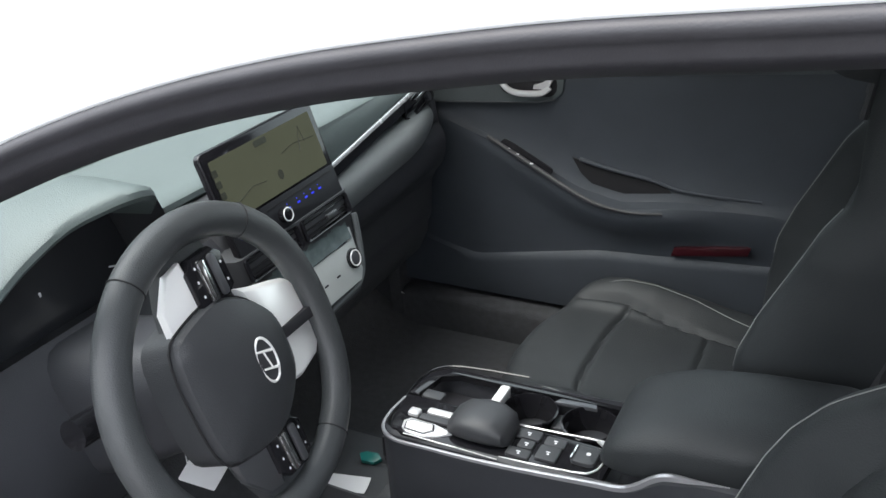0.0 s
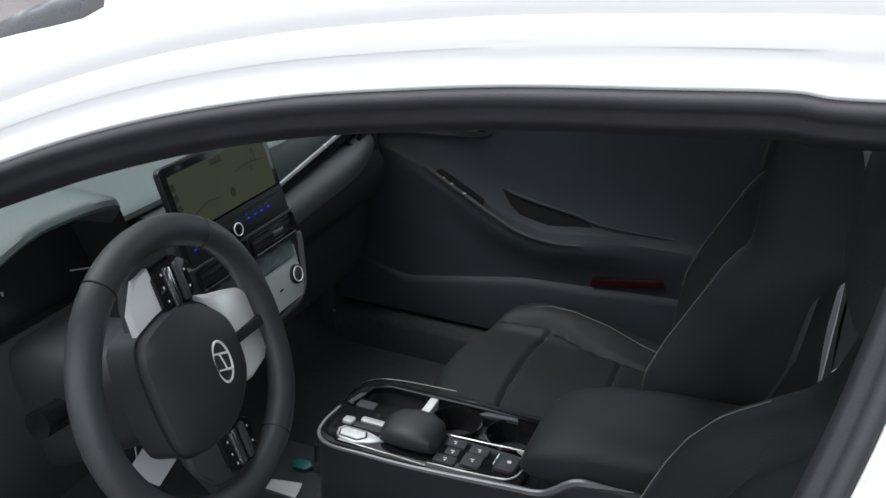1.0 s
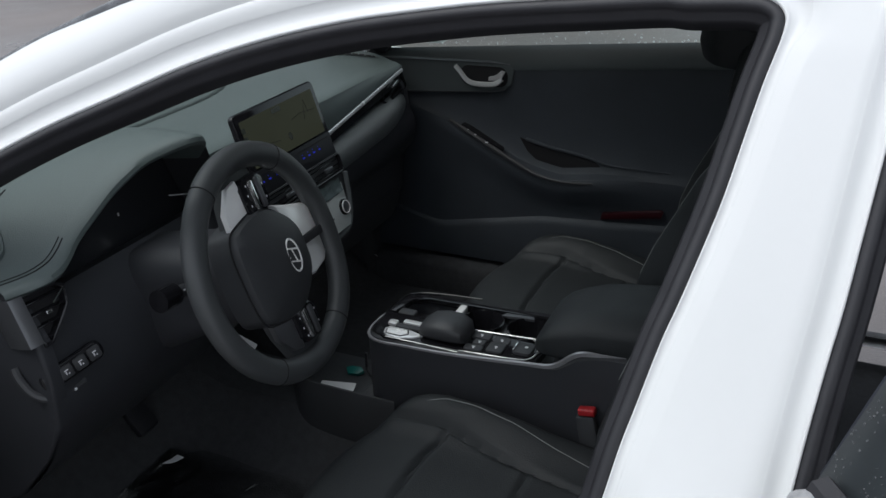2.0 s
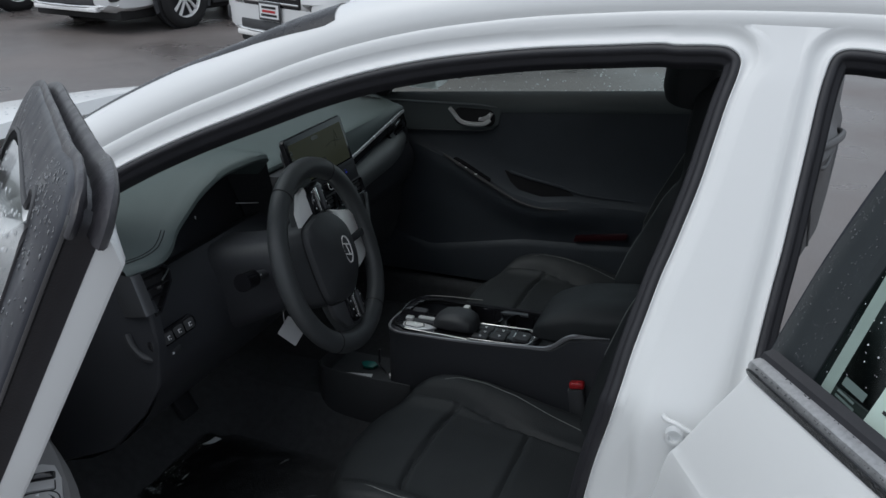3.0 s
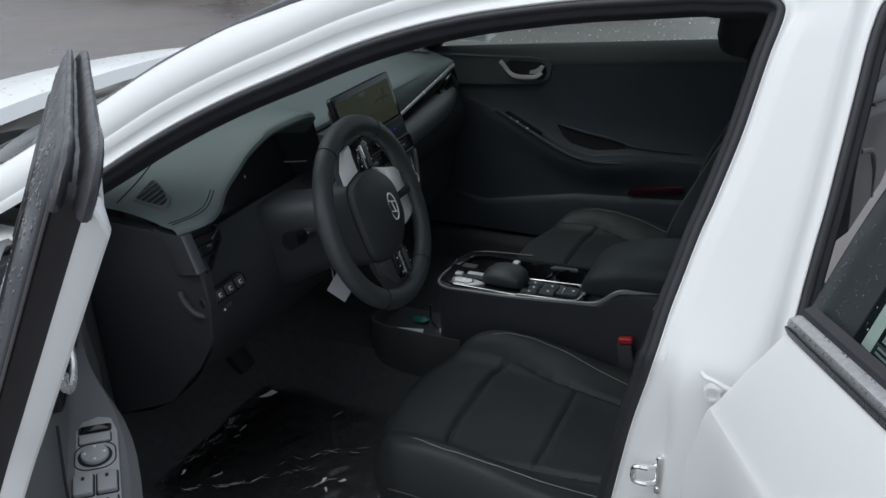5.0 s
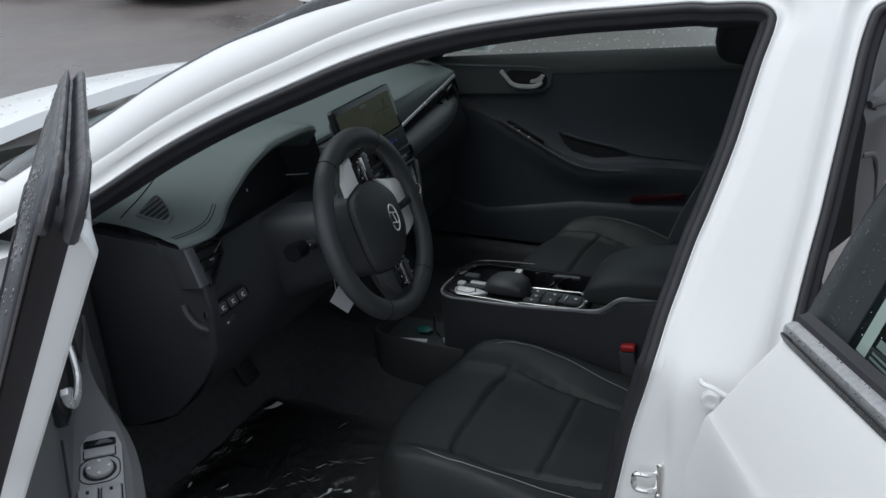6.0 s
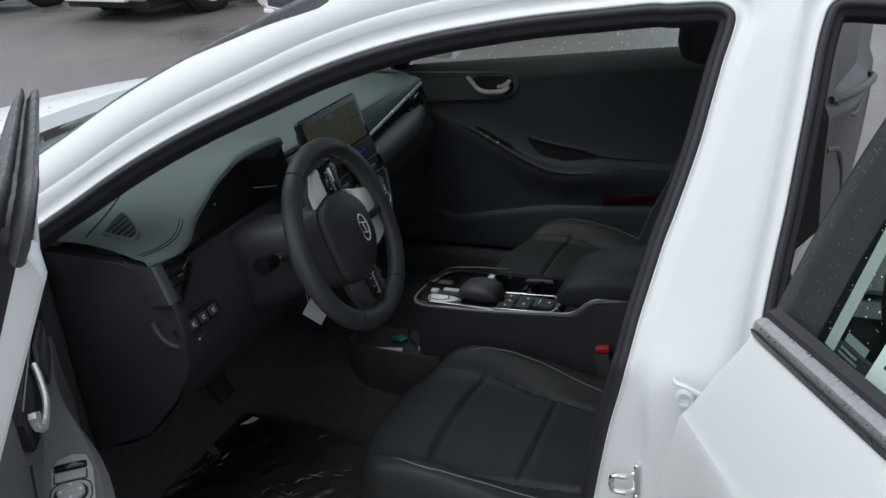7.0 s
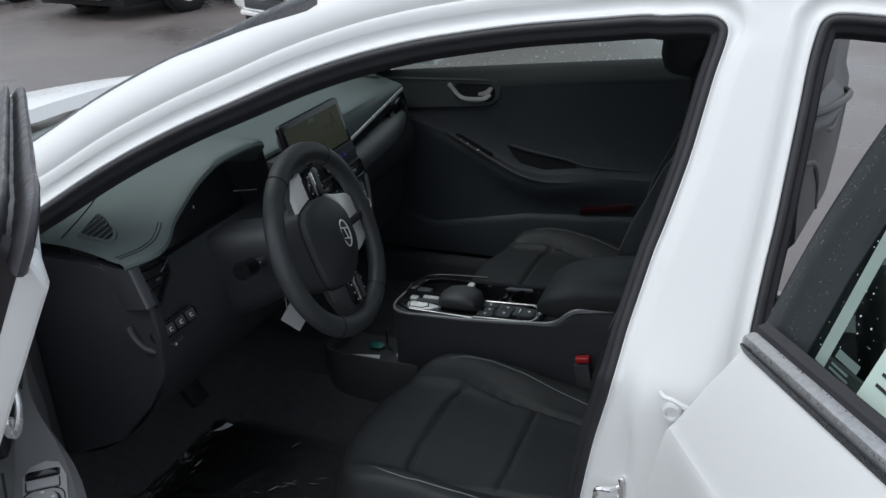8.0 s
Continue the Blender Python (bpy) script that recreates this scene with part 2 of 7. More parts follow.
FRONT_LIP = [(-0.455, 0.45), (-0.47, 0.70), (-0.468, 0.90), (-0.425, 1.010), (-0.286, 1.102), (-0.185, 1.160), (-0.085, 1.208),
             (0.015, 1.249), (0.10, 1.283), (0.185, 1.310), (0.27, 1.330), (0.35, 1.343), (0.42, 1.352), (0.50, 1.3590), (0.560, 1.3640),
             (0.582, 1.3632), (0.620, 1.3650), (0.642, 1.3632), (0.6555, 1.3535), (0.6565, 1.3380), (0.648, 1.303), (0.640, 1.262), (0.630, 1.212),
             (0.612, 1.145), (0.602, 1.112), (0.590, 1.062), (0.582, 1.028), (0.575, 0.990), (0.565, 0.940), (0.550, 0.875), (0.535, 0.787), (0.518, 0.68), (0.49, 0.55),
             (0.44, 0.44), (0.36, 0.375), (-0.36, 0.375)]
REAR_LIP = [(0.7465, 1.340), (0.752, 1.359), (0.764, 1.3675), (0.785, 1.3685), (0.82, 1.3660), (0.92, 1.360), (1.10, 1.340), (1.32, 1.280), (1.45, 1.20), (1.48, 1.05),
            (1.42, 0.80), (1.30, 0.55), (1.15, 0.40), (0.78, 0.375), (0.70, 0.42), (0.69, 0.60), (0.70, 0.85), (0.714, 1.03), (0.722, 1.108), (0.728, 1.155), (0.733, 1.208),
            (0.739, 1.272), (0.7425, 1.313)]
RAIL_LIP = [(-0.76, 0.875), (-0.62, 0.925), (-0.50, 0.985), (-0.40, 1.040), (-0.286, 1.102), (-0.185, 1.160), (-0.085, 1.208), (0.015, 1.249), (0.10, 1.283), (0.185, 1.310),
            (0.27, 1.330), (0.35, 1.343), (0.42, 1.352), (0.50, 1.3590), (0.58, 1.3645), (0.68, 1.3680), (0.80, 1.3685), (0.92, 1.3605), (1.05, 1.347), (1.32, 1.285), (1.55, 1.20), (1.80, 1.08)]
LIP_OUT = 0.0135



# ---- ground ----
def build_ground():
    bm = bm_new()
    n, size = 40, 700.0
    line = [size * math.copysign(abs(u) ** 3, u) for u in np.linspace(-1, 1, n + 1)]
    loft(bm, [[V((x, y, 0.004 * noise.noise(V((x * 0.3, y * 0.3, 0))))) for x in line] for y in line])
    tagged(part("ground", bm, ASPHALT), "wet dark grey asphalt of a car park", "ground", kind="structure")


build_ground()


# ---- body shell of the white car ----
def front_edge(z):
    return float(np.interp(z, [0.38, 0.44, 0.58, 0.727, 0.84, 0.955, 1.036, 1.113, 1.281, 1.338, 1.36],
                           [0.40, 0.45, 0.50, 0.523, 0.54, 0.568, 0.585, 0.594, 0.635, 0.652, 0.66]))


def rear_edge(z):
    return float(np.interp(z, [0.38, 0.42, 0.60, 0.85, 1.03, 1.134, 1.25, 1.345, 1.37],
                           [0.76, 0.70, 0.69, 0.70, 0.712, 0.718, 0.727, 0.745, 0.765]))


def mirrored(rows):
    return [[V((p.x, -p.y, p.z)) for p in row] for row in rows]


# across the body side, from the edge of a doorway outwards: a thin lip, a shallow channel and a rounded step up to the skin
LIP_PROFILE = [(-0.004, -0.058), (-0.003, -0.012), (-0.0008, -0.0006), (0.0004, 0.0002), (0.0018, -0.0002), (0.003, -0.0018), (0.006, -0.0036), (0.010, -0.0042), (0.014, -0.0034), (0.0175, -0.0014), (0.0205, 0.0008), (0.0225, 0.0020), (0.0245, 0.0028)]
RAIL_PROFILE = [(0.0205, 0.0012), (0.0235, 0.0028), (0.0270, 0.0042), (0.0305, 0.0052), (0.0335, 0.0056), (0.0355, 0.0053), (0.0370, 0.0045), (0.0385, 0.0055), (0.0410, 0.0072), (0.0460, 0.0098), (0.053, 0.0118), (0.060, 0.0126), (0.0695, 0.0122),
                (0.084, 0.0070), (0.096, -0.0035), (0.106, -0.0175), (0.113, -0.0335), (0.116, -0.0535), (0.114, -0.0715)]


def rail_rows():
    path = on_side(RAIL_LIP, 6, off=LIP_OUT)
    bm = bm_new()
    vs = sweep(bm, path, RAIL_PROFILE, side_out)
    rows = [[v.co.copy() for v in r] for r in vs]
    bm.free()
    return rows


RAIL_ROWS = rail_rows()


def across(p, bow, crown, k=14):
    """A row from a point on the left rail to its mirror point."""
    out = []
    for i in range(k + 1):
        s = 2 * i / k - 1
        out.append(V((p.x - bow * (1 - s * s), p.y * -s, p.z + crown * (1 - s * s))))
    return out


STRIP = material("wet_black_strip", (0.030, 0.031, 0.035), 0.30, spots=0.5, spot_size=60, rough_var=0.2, spec=0.35)


def build_body():
    body = thing("car_body", (0.2, 0, 0), "white painted hatchback body shell with wet roof and open doorways", "car body")
    for flip, side in ((False, "left"), (True, "right")):
        rows = mirrored(RAIL_ROWS) if flip else RAIL_ROWS
        one("roof_rail", lambda bm: loft(bm, rows), PAINT, body)
        # lips round the doorways and the pillar between them
        lips = []
        for line in (FRONT_LIP, REAR_LIP):
            path = on_side(line, 6, closed=True, off=LIP_OUT)
            # the channel narrows beside the pillar
            width = lambda t: 1.0 - (0.52 if line is FRONT_LIP else 0.2) * smooth(1.362, 1.325, path[round(t * (len(path) - 1))].z) * (1 if 0.4 < path[round(t * (len(path) - 1))].x < 0.8 else 0)
            def lip(bm):
                lips.append([r[-1].co.copy() for r in sweep(bm, path, LIP_PROFILE, side_out, ring=True, size=width)])
                for v in bm.verts:
                    v.co.y *= -1 if flip else 1
            one("doorway_lip", lip, PAINT, body, angle=60)
        front_rim = sorted(((p.z, p.x, p.y) for p in lips[0] if p.x > (0.648 if p.z > 1.34 else 0.45) and p.z > 0.36))
        rear_rim = sorted(((p.z, p.x, p.y) for p in lips[1] if p.x < (0.752 if p.z > 1.34 else 0.80) and p.z > 0.36))
        def pillar(bm):
            rr = []
            for z in list(np.linspace(0.37, 1.30, 46)) + list(np.linspace(1.305, 1.3885, 26)):
                (a, ya), (b, yb) = ([float(np.interp(z, [q[0] for q in rim], [q[j] for q in rim])) for j in (1, 2)] for rim in (front_rim, rear_rim))
                oa, ob = (side_y(z) - LIP_OUT - e for e in (ya, yb))
                low = 1 / (1 + math.exp((z - 0.975) / 0.022))
                ridge = min(max(a + 0.018, float(np.interp(z, [0.60, 0.797, 0.833, 0.893, 0.932, 0.977, 1.0], [0.585, 0.593, 0.595, 0.598, 0.594, 0.589, 0.590]))), b - 0.03)
                k = 0.0024 + 0.0020 * (1 - min(1.0, max(0.0, (z - 1.33) / 0.04)))
                xs = [a - 0.003, a + 0.002, a + 0.0055, a + 0.010, ridge - 0.006, ridge - 0.001, ridge + 0.004, ridge + 0.011, ridge + 0.022]
                os = [oa - 0.0010, oa + 0.0006, oa + 0.0006 + 0.45 * max(0.0, k - oa - 0.0006), max(k, oa + 0.0008) - 0.0002, k + 0.001 * low, k + 0.0055 * low, k + 0.0125 * low, k + 0.0150 * low, k + 0.0135 * low]
                for u in (0.2, 0.4, 0.6, 0.8):
                    xs.append(ridge + 0.022 + (b - 0.006 - ridge - 0.022) * u)
                    os.append(k + (0.0135 - 0.0115 * u) * low)
                xs += [b - 0.005, b - 0.002, b + 0.0002]
                os += [max(k, ob + 0.0008), ob + 0.0006, ob]
                rr.append([V((x, (side_y(z) - LIP_OUT - o) * (-1 if flip else 1), z)) for x, o in zip(xs, os)])
            loft(bm, rr)
        one("door_pillar", pillar, PAINT, body, angle=60)
        # fender behind the front wheel
        def fender(bm):
            rr = []
            for x, w in ((-1.06, 0.0), (-0.9, 0.0), (-0.75, -0.004), (-0.62, -0.008), (-0.475, -0.012)):
                sec = ((-0.76, 0.28), (-0.82, 0.36), (-0.858, 0.52), (-0.868, 0.70), (-0.856, 0.84), (-0.825, 0.915), (-0.77, 0.952), (-0.70, 0.965), (-0.66, 0.955))
                rr.append([V((x, (y - w) * (-1 if flip else 1), z)) for y, z in sec])
            inner = [V((p.x, p.y * 0.87, p.z)) for p in rr[-1]]
            loft(bm, rr + [inner])
        one("fender", fender, PAINT, body)
        def sill(bm):
            rbox(bm, (0.12, (0.775 if flip else -0.775), 0.300), (1.30, 0.07, 0.14), 0.02, 3)
        one("sill", sill, PAINT, body)
        def quarter(bm):
            rr = []
            for x, zt in ((1.44, 1.24), (1.55, 1.20), (1.7, 1.13), (1.85, 1.06)):
                y = side_y(zt)
                rr.append([V((x, yy * (-1 if flip else 1), z)) for yy, z in ((-0.78, 0.30), (-0.86, 0.5), (-0.87, 0.75), (-0.84, 0.95), ((y - 0.84) / 2, (0.95 + zt) / 2), (y - 0.01, zt + 0.05))])
            loft(bm, rr)
        one("quarter_panel", quarter, PAINT, body)
    ends = [r[-1] for r in RAIL_ROWS]
    roof_z = lambda x: float(np.interp(x, [0.05, 0.3, 0.6, 1.0, 1.4, 1.8], [1.415, 1.437, 1.45, 1.445, 1.41, 1.32]))
    roof_rows = [across(p, 0.05 * max(0, 1 - (p.x - 0.1) / 0.5), max(0.01, roof_z(p.x) - p.z)) for p in ends if p.x > 0.08]
    one("roof_panel", lambda bm: loft(bm, roof_rows), PAINT, body)
    one("headliner", lambda bm: loft(bm, [[p + V((0, 0, -0.05)) for p in r[1:-1]] for r in roof_rows]), HEADLINER, body)
    shield = [across(p, float(np.interp(p.x, [-0.62, 0.1], [0.36, 0.06])), float(np.interp(p.x, [-0.66, -0.30, 0.1], [-0.080, -0.030, 0.012]))) for p in [q + V((0, 0, -0.006)) for q in ends] if -0.66 < p.x < 0.12]
    pane = one("windscreen", lambda bm: loft(bm, shield), GLASS, body, "wet clear windscreen")
    pane.visible_shadow = False
    # dark band round the windscreen's edge
    for s in (1, -1):
        def band(bm):
            rows = []
            for r in shield:
                e, i = r[0], r[1]
                w = (i - e).normalized()
                up = V((-0.45, 0, 0.89))
                rows.append([V((q.x, q.y * s, q.z)) for q in (e + up * 0.006 - w * 0.004, e + w * 0.028 + up * 0.007)])
            loft(bm, rows)
        one("windscreen_seal", band, RUBBER, body)
        # black edge strip of the windscreen beside the rail, widening towards the roof
        def edge_strip(bm):
            rows = []
            for r in RAIL_ROWS:
                x = r[11].x
                if not -0.50 < x < 0.150:
                    continue
                first = float(np.interp(x, [-0.50, -0.10, 0.0, 0.10, 0.125, 0.15], [14.5, 14.2, 13.2, 12.2, 12.1, 12.7]))
                row = []
                for j in np.linspace(first, 17.0, 8):
                    i, f = int(min(j, 16.999)), j - int(min(j, 16.999))
                    q = r[i].lerp(r[i + 1], f)
                    n = V((-0.30, -0.35, 0.9)).normalized()
                    row.append(q + n * (0.0002 if j == first else 0.0022))
                rows.append([V((q.x, q.y * s, q.z)) for q in row])
            loft(bm, rows)
        one("windscreen_edge_strip", edge_strip, STRIP, body, "wet black windscreen edge strip")
    for s in (1, -1):
        one("kick_panel", lambda bm: rbox(bm, (-0.462, 0.738 * s, 0.43), (0.020, 0.05, 0.24), 0.004, 2) if s < 0 else rbox(bm, (-0.458, 0.712, 0.41), (0.034, 0.09, 0.28), 0.006, 2), CARPET, body)
    # cover inside the passenger side's middle pillar
    def pillar_cover(bm):
        rows = []
        for z in np.linspace(0.36, 1.35, 20):
            a, b, y = front_edge(z) - 0.02, rear_edge(z) - 0.004, -side_y(z)
            inset = 0.050 + 0.050 / (1 + math.exp((z - 0.86) / 0.04))
            rows.append([V((a, y - 0.02, z)), V((a + 0.008, y - inset + 0.008, z)), V((a + 0.022, y - inset, z)), V((b - 0.022, y - inset, z)), V((b - 0.008, y - inset + 0.008, z)), V((b, y - 0.02, z))])
        loft(bm, rows)
    one("pillar_cover", pillar_cover, TRIM, body, "dark grey inner pillar cover")
    # bonnet and nose
    def bonnet(bm):
        rr = []
        for x, zc, zs, w in ((-1.0, 0.995, 0.945, 0.84), (-1.06, 0.992, 0.94, 0.845), (-1.25, 0.965, 0.92, 0.855), (-1.5, 0.925, 0.875, 0.86), (-1.75, 0.865, 0.80, 0.83), (-1.95, 0.77, 0.70, 0.76), (-2.03, 0.62, 0.58, 0.68)):
            row = []
            for i in range(13):
                s = 2 * i / 12 - 1
                row.append(V((x - 0.10 * (1 - s * s), w * s * 0.985, zs + (zc - zs) * (1 - abs(s) ** 2.5) - 0.03 * abs(s) ** 10)))
            rr.append(row)
        first = [p + V((0.02, 0, -0.03)) for p in rr[0]]
        loft(bm, [first] + rr)
    one("bonnet", bonnet, PAINT, body, "wet white bonnet covered in drops")
    def cowl(bm):
        rr = []
        base = shield[0]
        for dx, dz in ((0.03, -0.005), (-0.02, -0.012), (-0.08, -0.03)):
            rr.append([p + V((dx, 0, dz)) for p in base])
        loft(bm, rr)
    one("cowl", cowl, PLASTIC, body)
    def nose(bm):
        rr = []
        for z, w, x in ((0.22, 0.62, -1.93), (0.34, 0.72, -2.0), (0.50, 0.74, -2.04), (0.62, 0.70, -2.04)):
            rr.append([V((x - 0.08 * (1 - (s / 6) ** 2) + (0.55 * (abs(s) / 6) ** 6), w * s / 6 * 1.12, z)) for s in range(-6, 7)])
        loft(bm, rr)
    one("front_bumper", nose, PAINT, body)
    for s in (1, -1):
        def flank(bm):
            rr = []
            for x, w in ((-1.06, 0.0), (-1.12, 0.0), (-1.25, -0.004), (-1.45, -0.004), (-1.6, 0.004), (-1.8, 0.05), (-1.95, 0.13)):
                lowz = 0.68 if -1.62 < x < -1.1 else 0.26
                rr.append([V((x, s * (0.868 - w - (0.02 if z > 0.85 else 0)), max(z, lowz))) for z in (0.26, 0.45, 0.6, 0.70, 0.78, 0.875 if x > -1.5 else 0.80)])
            loft(bm, rr)
        one("front_wing", flank, PAINT, body)
        def tail_side(bm):
            rr = []
            for x, w in ((1.84, 0.0), (2.0, 0.01), (2.2, 0.05), (2.36, 0.16)):
                rr.append([V((x, s * (0.86 - w), z)) for z in (0.28, 0.5, 0.75, 0.95, 1.06)])
            loft(bm, rr)
        one("rear_wing", tail_side, PAINT, body)
    def tail_rows(stations):
        rr = []
        for x, z in stations:
            w = float(np.interp(z, [0.98, 1.31], [0.72, 0.52]))
            rr.append([V((x - 0.03 * (i / 5) ** 2, w * i / 5, z - 0.03 * (i / 5) ** 2)) for i in range(-5, 6)])
        return rr
    one("tailgate", lambda bm: loft(bm, tail_rows(((2.2, 1.11), (2.36, 0.98), (2.40, 0.75), (2.38, 0.5), (2.30, 0.28)))), PAINT, body)
    rear_glass = one("rear_window", lambda bm: loft(bm, tail_rows(((1.78, 1.31), (2.0, 1.22), (2.2, 1.112)))), GLASS, body)
    rear_glass.visible_shadow = False
    for x in (-1.36, 1.36):
        for s in (1, -1):
            build_wheel(body, (x, s * 0.765, 0.315), s, 0.315, 0.20)
    return body


def build_wheel(parent, c, s, radius, width, spokes=5):
    """A tyre with its alloy rim, on the side s."""
    def tyre(bm):
        prof = [(0.66, -0.5), (0.80, -0.52), (0.93, -0.48), (1.0, -0.36), (1.0, 0.36), (0.93, 0.48), (0.80, 0.52), (0.66, 0.5)]
        rows = []
        for i in range(36):
            a = 2 * math.pi * i / 36
            rows.append([V((c[0] + radius * r * math.cos(a), c[1] + w * width, c[2] + radius * r * math.sin(a))) for r, w in prof])
        loft(bm, rows, closed=True, ring=True)
    t = one("wheel", tyre, TYRE, parent)
    def rim(bm):
        rows = []
        for i in range(36):
            a = 2 * math.pi * i / 36
            rows.append([V((c[0] + radius * r * math.cos(a), c[1] + s * w * width, c[2] + radius * r * math.sin(a))) for r, w in ((0.69, 0.50), (0.66, 0.44), (0.62, 0.30), (0.60, -0.3))])
        loft(bm, rows, ring=True)
        for k in range(spokes):
            a = 2 * math.pi * k / spokes + 0.3
            for d in (-0.13, 0.13):
                p, q = V((math.cos(a), 0, math.sin(a))), V((-math.sin(a), 0, math.cos(a)))
                row = []
                for r, hw, o in ((0.12, 0.045, 0.40), (0.35, 0.04, 0.42), (0.64, 0.06, 0.40)):
                    m = V(c) + (p * r + q * d * (0.4 + r)) * radius
                    row.append([m + q * hw * radius * e + V((0, s * w * width, 0)) for e, w in ((-1, o - 0.1), (-0.6, o), (0.6, o), (1, o - 0.1))])
                loft(bm, row)
        hub = [[V((c[0] + radius * r * math.cos(2 * math.pi * i / 16), c[1] + s * w * width, c[2] + radius * r * math.sin(2 * math.pi * i / 16))) for r, w in ((0.17, 0.3), (0.16, 0.40), (0.10, 0.43), (0.005, 0.44))] for i in range(16)]
        loft(bm, hub, ring=True)
    one("rim", rim, SATIN, t)
    def well(bm):
        vs = bmesh.ops.create_circle(bm, cap_ends=True, radius=radius * 0.66, segments=24)["verts"]
        bmesh.ops.transform(bm, matrix=Matrix.Translation((c[0], c[1] + s * 0.1 * width, c[2])) @ Matrix.Rotation(math.pi / 2, 4, "X"), verts=vs)
    one("brake_disc", well, PLASTIC, t)


car_body = build_body()


# ---- rubber seals of the openings ----
def build_seal(hole, label, flip=False):
    prof = [(0.0, -0.040), (-0.0010, -0.0040), (-0.0022, -0.0012), (-0.0060, 0.0006), (-0.0098, -0.0006), (-0.0120, -0.0045), (-0.0138, -0.0085), (-0.0180, -0.0100), (-0.0205, -0.0150), (-0.0200, -0.040)]
    def make(bm):
        path = on_side(hole, 6, closed=True, off=LIP_OUT)
        vs = sweep(bm, path, prof, side_out, ring=True)
        if flip:
            for v in bm.verts:
                v.co.y = -v.co.y
    one("door_seal", make, RUBBER, car_body, label, angle=75)


build_seal(FRONT_LIP, "black rubber seal round the front doorway")
build_seal(REAR_LIP, "black rubber seal round the rear doorway")
build_seal(REAR_LIP, "black rubber seal round the far rear doorway", True)


# ---- doors ----
def belt_z(x):
    return 1.015 + 0.076 * x


class Door:
    """A hinged door, built shut on the left side and then flipped or swung."""

    def __init__(self, name, label, hinge, swing, flip=False, shift=(0.0, 0.0)):
        self.flip = flip
        y = -hinge[1] if flip else hinge[1]
        base = V((hinge[0], y, 0.36))
        m = Matrix.Translation(base + V((*shift, 0))) @ Matrix.Rotation(radians(swing if flip else -swing), 4, "Z") @ Matrix.Translation(-base)
        self.ob = thing(name, base, label, "car door", m)

    def add(self, name, maker, mat, parent=None, label="", **kw):
        bm = bm_new()
        maker(bm)
        if self.flip:
            for v in bm.verts:
                v.co.y = -v.co.y
        return part(name, bm, mat, parent or self.ob, label, **kw)


CREASE_Z = 0.946


def outer_y(t):
    """The door skin's bulge, from its foot (0) over the shoulder crease (1) to the belt (2)."""
    return float(np.interp(t, [0, 0.10, 0.45, 0.75, 0.94, 0.985, 1.0, 1.03, 1.5, 1.9, 2.0], [-0.800, -0.842, -0.866, -0.867, -0.860, -0.857, -0.8545, -0.852, -0.8275, -0.803, -0.794]))


def door_panel(bm, x0, x1, z0=0.40, drop=0.0):
    """The hollow lower half of a door: skin, edges and inner sheet in one loop per height."""
    rows = []
    for t in list(np.linspace(0, 0.90, 10)) + [0.94, 0.985, 1.0, 1.03, 1.1, 1.3, 1.5, 1.7, 1.9, 2.0]:
        row = []
        height = lambda x: z0 + t * (CREASE_Z - z0) if t <= 1 else CREASE_Z + (t - 1) * (belt_z(x) - drop - CREASE_Z)
        xa, xb = x0(height(0.66)), x1(height(1.4))
        for f in (0, 0.004, 0.010, 0.022, 0.2, 0.4, 0.6, 0.8, 0.98, 0.99, 1):
            x = xa + (xb - xa) * f
            edge = float(np.interp(min(f, 1 - f), [0, 0.004, 0.010, 0.022], [0.0075, 0.0030, 0.0008, 0.0]))
            row.append(V((x, outer_y(t) + edge, height(x))))
        for f in (1, 0.75, 0.5, 0.25, 0):
            x = xa + (xb - xa) * f
            inset = 0.014 if f == 1 else -0.014 if f == 0 else 0
            row.append(V((x - inset, -0.748, height(x))))
        rows.append(row)
    loft(bm, rows, closed=True, cap=True)


def window_line(hole_part, off, n=6):
    return on_side(hole_part, n, off=off)


